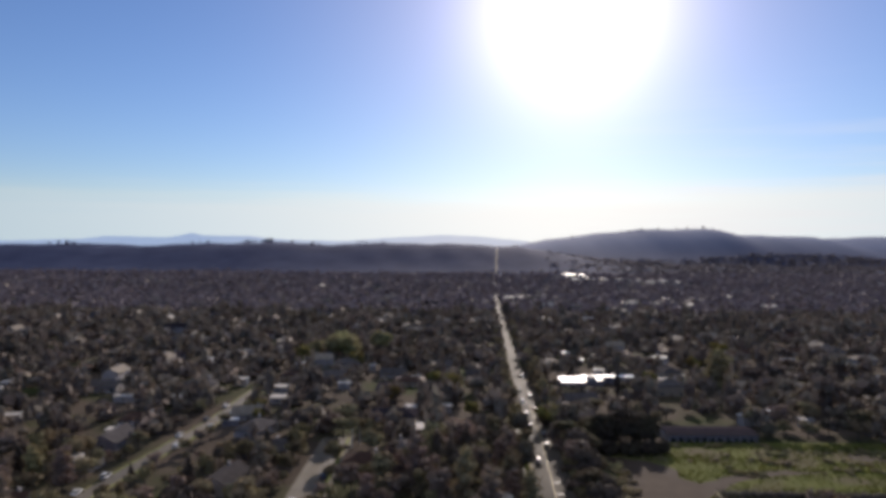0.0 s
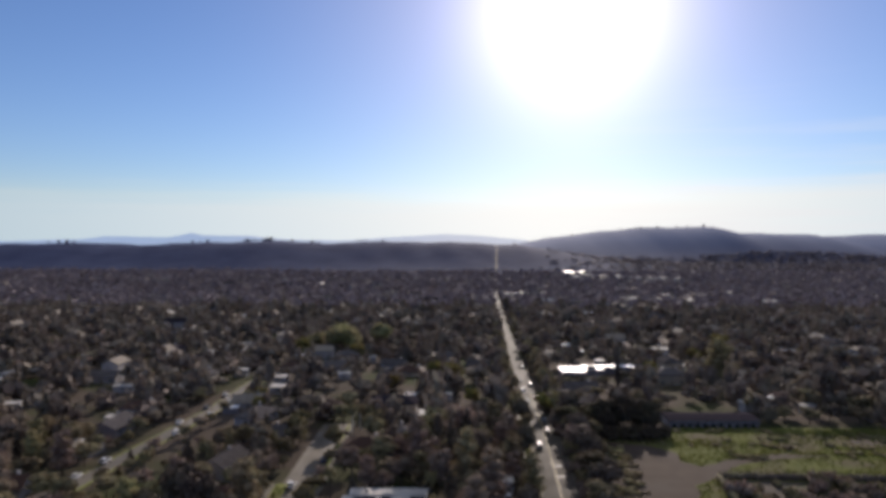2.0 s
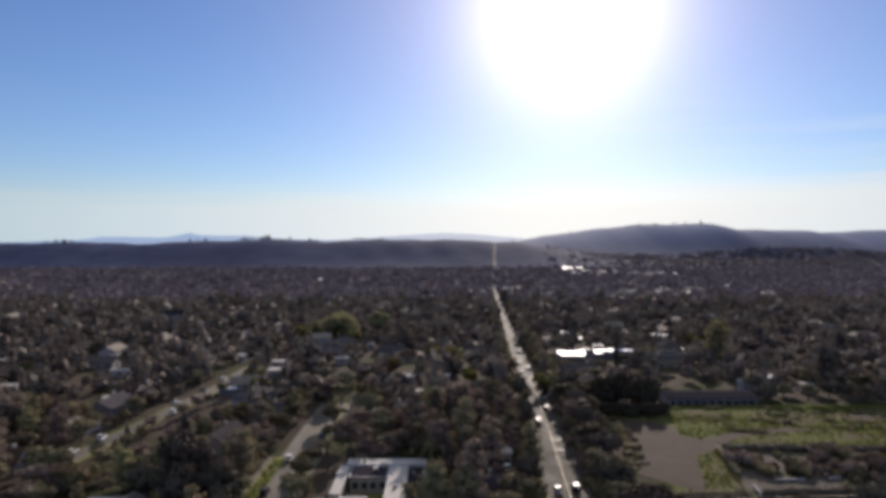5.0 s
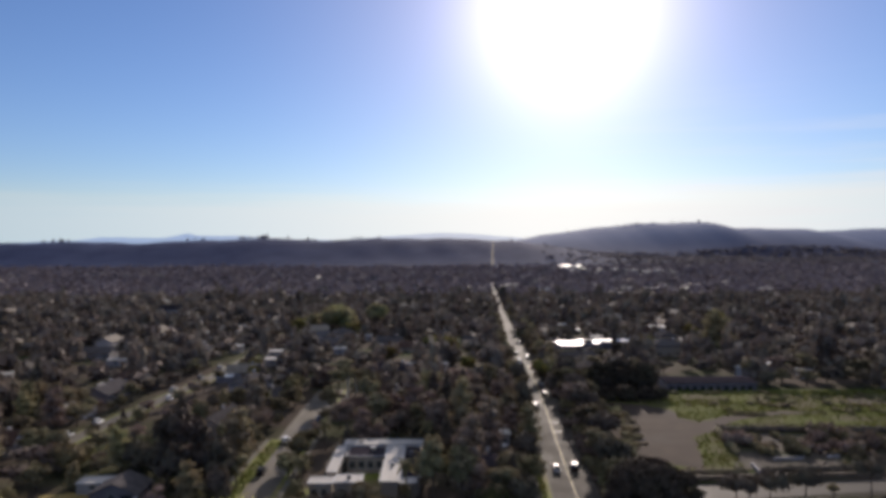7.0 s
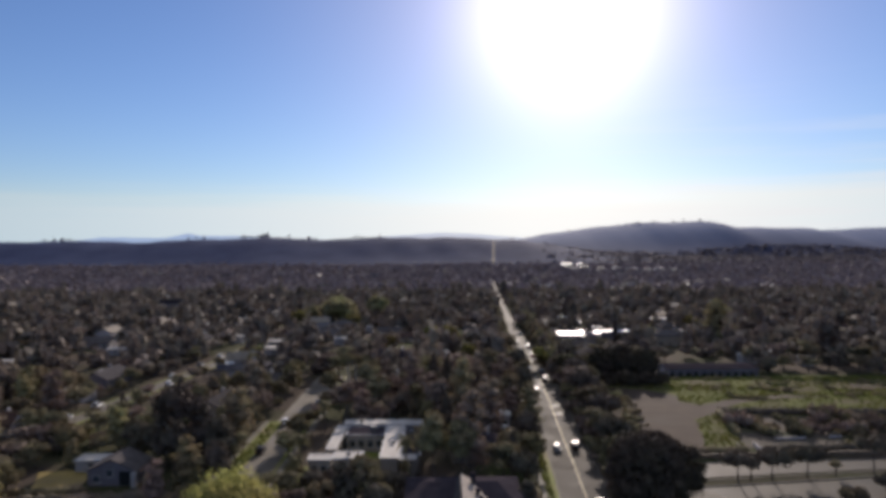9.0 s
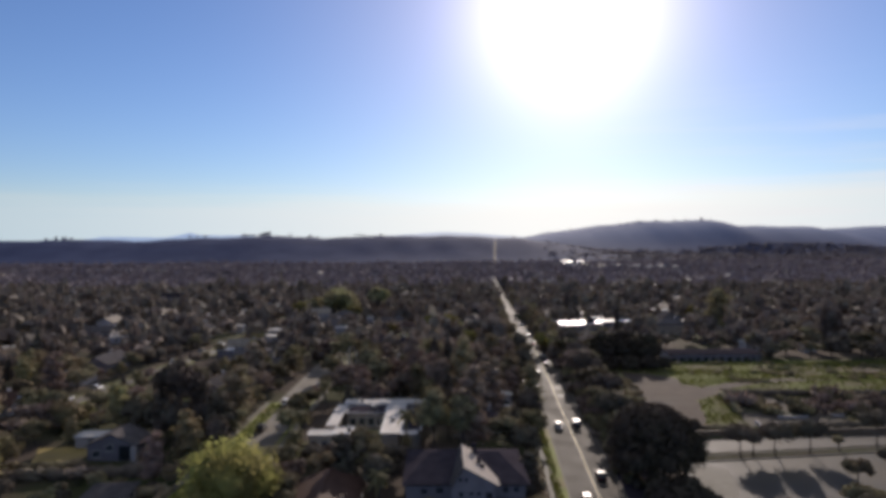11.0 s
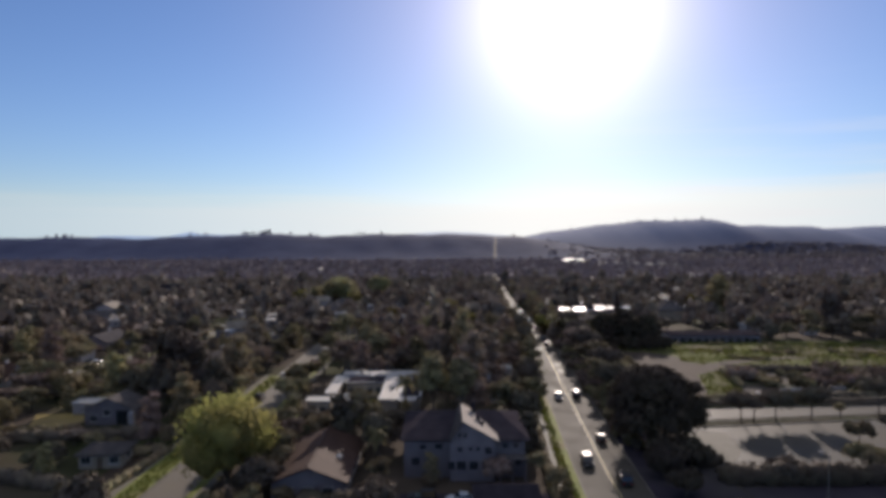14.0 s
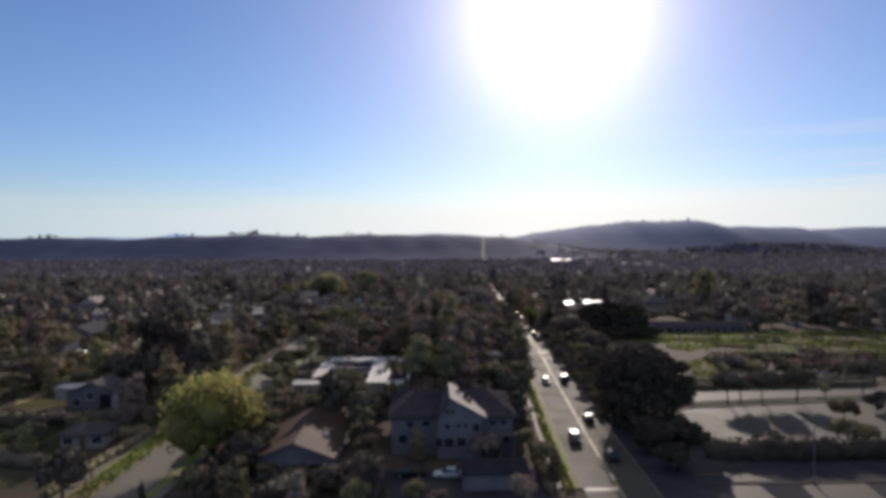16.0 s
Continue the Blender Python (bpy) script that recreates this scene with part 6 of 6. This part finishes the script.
# ---- other trees near the streets: patterns, then copies ----
PATTERNS = []
SPECS = [("oak", 10, 9.5, "round"), ("oak", 12, 11, "round"), ("olive", 9, 8.5, "round"), ("ficus", 11, 10, "round"), ("bare", 9, 10, "round"), ("bare", 8, 12, "column"), ("conifer", 6, 13, "cone"), ("oak", 8, 12, "column"),
         ("olive", 7, 11, "column"), ("ficus", 9, 8, "round"), ("bare", 11, 9, "round"), ("oak", 7, 7, "round")]
KIND = {"oak": "dark green broadleaf tree in a garden", "olive": "olive-green broadleaf tree in a garden", "ficus": "dense dark evergreen tree in a garden", "bare": "brown half-bare winter tree in a garden", "conifer": "dark narrow conifer in a garden"}
# places that must stay in sight of the camera: (x, y, z)
VIEW_SPOTS = [(road_x(y) + o, y, 0.3) for y in range(95, 135, 8) for o in (-5, 0, 4)] + [(road_x(y) + o, y, 0.3) for y in range(135, 236, 8) for o in (-3, 1)] + [(road_x(y), y, landz(road_x(y), y)) for y in (262, 274, 300, 316, 340, 372, 400, 440)]
VIEW_SPOTS += [(x, y, 0.3) for y in range(96, 116, 6) for x in (-48, -43, -39.5)] + [(street_x(y) - 4, y, 0.3) for y in (125, 135, 150)] + [(street_x(y) - 1.5, y, 0.3) for y in range(150, 232, 8)]
VIEW_SPOTS += [(x, y, 4.4) for x in (-26, -19, -12, -7) for y in (143, 169)] + [(-25, 142.6, 2.6), (-19, 142.6, 2.6), (-10, 153, 4.4)]
VIEW_SPOTS += [(x, y, 0.3) for x in range(60, 165, 9) for y in (172, 190, 205, 215, 225)] + [(x, y, 0.3) for x in range(48, 108, 8) for y in (114, 120, 128, 134, 148, 154)] + [(x, 238, 0.4) for x in (88, 100, 112, 125, 140)]
VIEW_SPOTS += [(x, y, 2.2) for x in (-4, 4, 12) for y in (104,)] + [(x, y, 5) for x in (-4, 4, 12) for y in (108, 116)] + [(-20.6 + k, y, 3.5) for k in (0, 5) for y in (96, 104, 112, 119)]
VIEW_SPOTS += [(x, 138.5, 0.8) for x in (-75, -71, -67, -65)] + [(x, 150, 4) for x in (-76, -70, -63)] + [(lane_x(y), y, landz(-100, y)) for y in (188, 194, 200, 208, 214, 222, 230, 238, 246, 250, 258, 266, 274, 290, 305)]
VIEW_SPOTS += [(x, 243, 3.0) for x in (86, 95, 104, 112, 117)] + [(x, y, landz(x, y) + 4) for x in (64, 73, 80) for y in (332, 342, 353)] + [(x, 352, landz(x, 352) + 4) for x in (90, 100)]
VIEW_SPOTS += [(-72, 412, 1), (-66, 412, 1), (-60, 412, 1), (-54, 412, 1), (-41, 414, 1), (-76, 299, 2.5), (-34.4, 233, 6), (-59.4, 147, 11), (-34.6, 104, 5), (-40, 104, 6), (-30, 104, 6), (45.8, 94.4, 3), (42, 118, 4), (70, 137, 3), (80, 140, 3), (92, 150, 8.0)]
VIEW_SPOTS += [(x, y, 0.3) for x in (-88, -82, -77) for y in (140, 146)] + [(-66, 190, 4), (-78, 110, 3.5), (18, 178, 3.5), (-42, 389, -2.5)]
VIEW_SPOTS += [(x, y, 1.0) for x in (-80, -72, -64, -57) for y in (98, 104, 110)] + [(-61, 113.6, 1), (-58.5, 113.6, 1), (-56, 113.6, 1)] + [(x, 101, 1.0) for x in (-5, -1, 3, 7, 11)]
VIEW_SPOTS += [(x, y - 4, landz(x, y) + 1.5) for x, y in ((-82, 326), (-148, 302), (-16, 352), (-125, 246), (-51, 336), (132, 366), (118, 352), (-62, 246))]
VIEW_SPOTS = np.array(VIEW_SPOTS)
# eye point near the low end of the camera's path
CAMERA_EYE = np.array([[0.3, 1.0, 38.0]])


def clears_view(x, y, width, top):
    """True where a tree would not hide one of these places from the camera."""
    e = CAMERA_EYE[0]
    d = VIEW_SPOTS[:, :2] - e[:2]
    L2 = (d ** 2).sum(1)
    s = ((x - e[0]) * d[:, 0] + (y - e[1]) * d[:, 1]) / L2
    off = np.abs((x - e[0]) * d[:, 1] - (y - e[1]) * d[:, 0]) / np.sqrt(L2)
    hz = e[2] + s * (VIEW_SPOTS[:, 2] - e[2])
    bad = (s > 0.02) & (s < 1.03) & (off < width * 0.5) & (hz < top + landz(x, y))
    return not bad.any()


def on_hard(x, y, r):
    """Roads, yards, the field and houses carry no trees."""
    if abs(x - road_x(y)) < 6.5 + r * 0.4 or (abs(x - street_x(y)) < 4.2 + r * 0.4 and y < 250) or (abs(x - lane_x(y)) < 5 + r * 0.4 and 110 < y < 340):
        return True
    if (44 < x < 168 and 74 < y < 246) or (30 < x < 60 and y < 142):
        return True
    return any((x - a) ** 2 + (y - b) ** 2 < (q * 0.85 + r * 0.45) ** 2 for a, b, q in house_spots)


rng = np.random.default_rng(5)
spots = [(x, y, w / 2) for x, y, w, h, leaf in TALL] + [(40.6, 125, 9), (48.8, 126.5, 5), (-34.6, 106.5, 7), (-59.4, 147.5, 5), (-50.6, 147, 4), (-60.5, 128, 4), (59, 239, 5), (66.5, 241.5, 6), (74.5, 240, 6)]
count = 0
tries = 0
while count < 192 and tries < 24000:
    tries += 1
    y = 84 + 152 * rng.random() ** 0.8
    x = (rng.random() * 2 - 1) * (0.70 * y + 16)
    if -36 < x < 24 and 176 < y < 262 or 37 < x < 50 and 140 < y < 250:
        k = int(rng.choice([0, 4, 5, 6, 7, 1, 10, 3]))
    else:
        k = int(rng.integers(len(SPECS)))
    leaf, w, h, form = SPECS[k]
    s = 0.72 + 0.5 * rng.random()
    r = w * s / 2
    if on_hard(x, y, r) or any((x - a) ** 2 + (y - b) ** 2 < (0.66 * (r + q)) ** 2 for a, b, q in spots):
        continue
    # a tree in the camera's line of sight is halved, else left out
    if not clears_view(x, y, w * s, h * s):
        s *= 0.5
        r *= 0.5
        if not clears_view(x, y, w * s, h * s):
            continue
    hit = [p for p in PATTERNS if p[0] == k]
    m = pose(x, y, landz(x, y), 0, 0, rng.random() * 360) @ Matrix.Diagonal((s, s, s * (0.9 + 0.25 * rng.random()), 1))
    if hit:
        copy_thing(hit[0][1], m)
    else:
        t = tree(x, y, w, h, 0.18, leaf, 13 if form == "round" else 10, 880, 0.76 if leaf != "bare" else 0.65, KIND[leaf], G_T, 100 + k, form=form, spread=0.45 if leaf != "bare" else 0.6)
        t.matrix_world = pose(x, y, landz(x, y))
        PATTERNS.append((k, t))
    spots.append((x, y, r))
    count += 1


# ---- woods of the town, ridge and hill, beyond counting ----
def woods(name, xs, ys, widths, tops, leaves, size, leaf, label, seed, lobes=6, cores=3, forms=("round", "round", "column", "round", "cone")):
    rng = np.random.default_rng(seed)
    temps = []
    for k in range(10):
        form = forms[k % len(forms)]
        v, q, f = leaf_cloud(rng, crown_lobes(rng, lobes, 1.0, 0.05, 1.0, form), leaves, size, core=0.66, spread=0.45, cores=cores)
        temps.append((v, q, f))
    pick = rng.integers(0, 10, len(xs))
    V, Q, F = [], [], []
    off = 0
    ang = rng.random(len(xs)) * 2 * np.pi
    zs = land(xs, ys)
    for k in range(10):
        sel = np.nonzero(pick == k)[0]
        if not len(sel):
            continue
        v, q, f = temps[k]
        ca, sa = np.cos(ang[sel])[:, None], np.sin(ang[sel])[:, None]
        px = (v[None, :, 0] * ca - v[None, :, 1] * sa) * widths[sel][:, None] + xs[sel][:, None]
        py = (v[None, :, 0] * sa + v[None, :, 1] * ca) * widths[sel][:, None] + ys[sel][:, None]
        pz = v[None, :, 2] * tops[sel][:, None] + zs[sel][:, None]
        V.append(np.stack([px, py, pz], -1).reshape(-1, 3))
        base = off + np.arange(len(sel))[:, None, None] * len(v)
        Q.append((q[None] + base).reshape(-1, 4))
        F.append((f[None] + base).reshape(-1, 3))
        off += len(sel) * len(v)
    ob = new(name, raw_mesh(name, np.concatenate(V), np.concatenate(Q), np.concatenate(F), LEAF[leaf]))
    return tagged(ob, label, "trees", kind="stuff")


def scatter(n, y0, y1, seed, power=1.0, half=0.72, gap=7.5):
    """Places spread over the wedge of town between y0 and y1, off the main road."""
    rng = np.random.default_rng(seed)
    u = rng.random(n)
    y = np.sqrt(y0 ** 2 + (y1 ** 2 - y0 ** 2) * u ** power)
    x = (rng.random(n) * 2 - 1) * (half * y + 25)
    rx = np.interp(y, ROAD_Y, ROAD_X)
    keep = np.abs(x - rx) > np.where((y > 1150) & (y < 1850), 0.0, gap)
    return x[keep], y[keep], rng


xs, ys, rng = scatter(5600, 236, 760, 31, gap=5.0)
ws, hs = 5 + 11 * rng.random(len(xs)) ** 1.5, 5 + 8 * rng.random(len(xs)) ** 1.4
tall = rng.random(len(xs)) < 0.06
ws, hs = np.where(tall, ws * 1.25, ws), np.where(tall, hs * 1.35 + 4.5, hs)
ok = np.ones(len(xs), bool)
for a, b, q in house_spots:
    ok &= (xs - a) ** 2 + (ys - b) ** 2 > (q * 0.75 + ws * 0.4) ** 2
for a, b, q in house_spots[::5]:
    front = (np.abs(xs - a) < q * 0.7) & (ys < b) & (ys > b - q - 8)
    hs, ws = np.where(front, 1.6 + 0.2 * hs, hs), np.where(front, ws * 0.6, ws)
ok &= ~((np.abs(xs - lane_x(ys)) < 6 + ws * 0.4) & (ys < 340))
ok &= ~((np.abs(xs - street_x(ys)) < 4.5 + ws * 0.4) & (ys < 250)) & ~((xs > 44) & (xs < 168) & (ys < 247))
for sx in (-220.5, -160.5, 139.5, 199.5, 259.5):
    ok &= ~((np.abs(xs - sx) < 3.2 + ws * 0.3) & (np.abs((ys * 0.013 + sx) % 3.0 - 1.5) < 1.1))
# woods that hide a listed place from the camera are dropped
ok &= np.array([clears_view(x, y, w * 0.9, h) if y < 460 else True for x, y, w, h in zip(xs, ys, ws, hs)])
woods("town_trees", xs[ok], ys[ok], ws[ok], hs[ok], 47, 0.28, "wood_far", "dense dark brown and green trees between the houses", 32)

rng = np.random.default_rng(91)
ys = 254 + 8.0 * np.arange(50) + 2 * rng.normal(size=50)
ws = 5.5 + 3.5 * rng.random(50)
side = np.where(np.arange(50) % 3 > 0, 1, -1)
xs = np.interp(ys, ROAD_Y, ROAD_X) + side * (4.6 + 0.4 * ws + 1.2 * rng.random(50))
woods("roadside_trees", xs, ys, ws, 7 + 5 * rng.random(50), 220, 0.16, "oak", "dark trees close beside the far main road", 92, 10, 6)

xs, ys, rng = scatter(10800, 760, 1660, 33, gap=5.5)
ok = np.ones(len(xs), bool)
for a, b, q in house_spots:
    if b > 850:
        ok &= ~((np.abs(xs - a) < q + 3) & (ys < b + q) & (ys > b - q - 60))
xs, ys = xs[ok], ys[ok]
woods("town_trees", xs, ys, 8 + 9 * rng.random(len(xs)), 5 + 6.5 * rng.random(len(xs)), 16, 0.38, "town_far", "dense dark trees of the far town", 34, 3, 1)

xs, ys, rng = scatter(3600, 1600, 1860, 37, half=0.74)
thin = (rng.random(len(xs)) > (ys - 1590) / 110) & (xs < 420)
xs, ys = xs[thin], ys[thin]
woods("ridge_foot_woods", xs, ys, 9 + 9 * rng.random(len(xs)), 2.5 + 2.5 * rng.random(len(xs)), 14, 0.4, "ridge_hazed", "dark trees on the lower slope of the ridge", 38, 3, 1)

xs, ys, rng = scatter(10500, 1660, 2330, 35, half=0.78)
east = xs > 420 + 0.3 * (ys - 1660) + 120 * rng.normal(size=len(xs))
xs, ys = xs[east], ys[east]
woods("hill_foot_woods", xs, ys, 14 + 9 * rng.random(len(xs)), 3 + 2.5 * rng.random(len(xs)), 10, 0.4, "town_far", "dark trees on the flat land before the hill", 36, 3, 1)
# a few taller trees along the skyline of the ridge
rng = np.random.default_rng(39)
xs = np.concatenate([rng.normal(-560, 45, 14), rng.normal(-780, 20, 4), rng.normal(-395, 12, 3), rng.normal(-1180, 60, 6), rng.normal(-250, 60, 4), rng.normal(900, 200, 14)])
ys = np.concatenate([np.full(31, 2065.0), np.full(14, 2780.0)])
woods("skyline_trees", xs, ys, 9 + 6 * rng.random(len(xs)), 7 + 5 * rng.random(len(xs)), 40, 0.3, "ridge_hazed", "single dark trees along the skyline", 40, 3, 2)


# ---- grass of the field and the verges ----
def tufts(name, xs, ys, zs, size, label, seed):
    rng = np.random.default_rng(seed)
    n = len(xs)
    a = rng.random(n) * np.pi
    s = size * (0.5 + rng.random(n))
    h = s * (0.5 + 0.5 * rng.random(n))
    lean = rng.normal(size=(n, 2)) * 0.25 * s[:, None]
    c, d = np.cos(a) * s * 0.5, np.sin(a) * s * 0.5
    v = np.stack([np.stack([xs - c, ys - d, zs], -1), np.stack([xs + c, ys + d, zs], -1), np.stack([xs + c * 0.7 + lean[:, 0], ys + d * 0.7 + lean[:, 1], zs + h], -1), np.stack([xs - c * 0.7 + lean[:, 0], ys - d * 0.7 + lean[:, 1], zs + h * 0.8], -1)], 1).reshape(-1, 3)
    ob = new(name, raw_mesh(name, v, np.arange(n * 4).reshape(-1, 4), np.zeros((0, 3), int), LEAF["grass"]))
    return tagged(ob, label, "grass", kind="stuff")


rng = np.random.default_rng(60)
n = 30000
xs, ys = 56 + 114 * rng.random(n), 162 + 79 * rng.random(n)
dens = 0.5 + 0.5 * np.sin(xs * 0.06 + 1.3 * np.sin(ys * 0.13)) * np.sin(ys * 0.33 + 0.9 * np.sin(xs * 0.07))
ok = rng.random(n) < 0.08 + 0.85 * dens ** 1.5
inside = np.zeros(n, bool)
for (xa, ya), (xb, yb) in zip(EARTH, EARTH[1:] + EARTH[:1]):
    if ya != yb:
        inside ^= ((ya > ys) != (yb > ys)) & (xs < (xb - xa) * (ys - ya) / (yb - ya) + xa)
ok &= ~inside
ok &= ~((ys < 192.5) & (xs > 78 + (ys - 172) * 0.17))
xs, ys = xs[ok], ys[ok]
tufts("field_grass", xs, ys, np.zeros(len(xs)), 0.5, "ragged green and yellow weeds in the field", 61)
n = 3600
ys = 92 + 140 * rng.random(n)
xs = np.where(rng.random(n) < 0.5, street_x(ys) - 3.7 - 3.1 * rng.random(n), np.interp(ys, ROAD_Y, ROAD_X) - 5.7 - 1.5 * rng.random(n))
keep = (xs > 0) | (ys < 184)
xs, ys = xs[keep], ys[keep]
n = len(xs)
tufts("verge_grass", xs, ys, np.full(n, 0.13), 0.4, "short green grass of the street verges", 62)
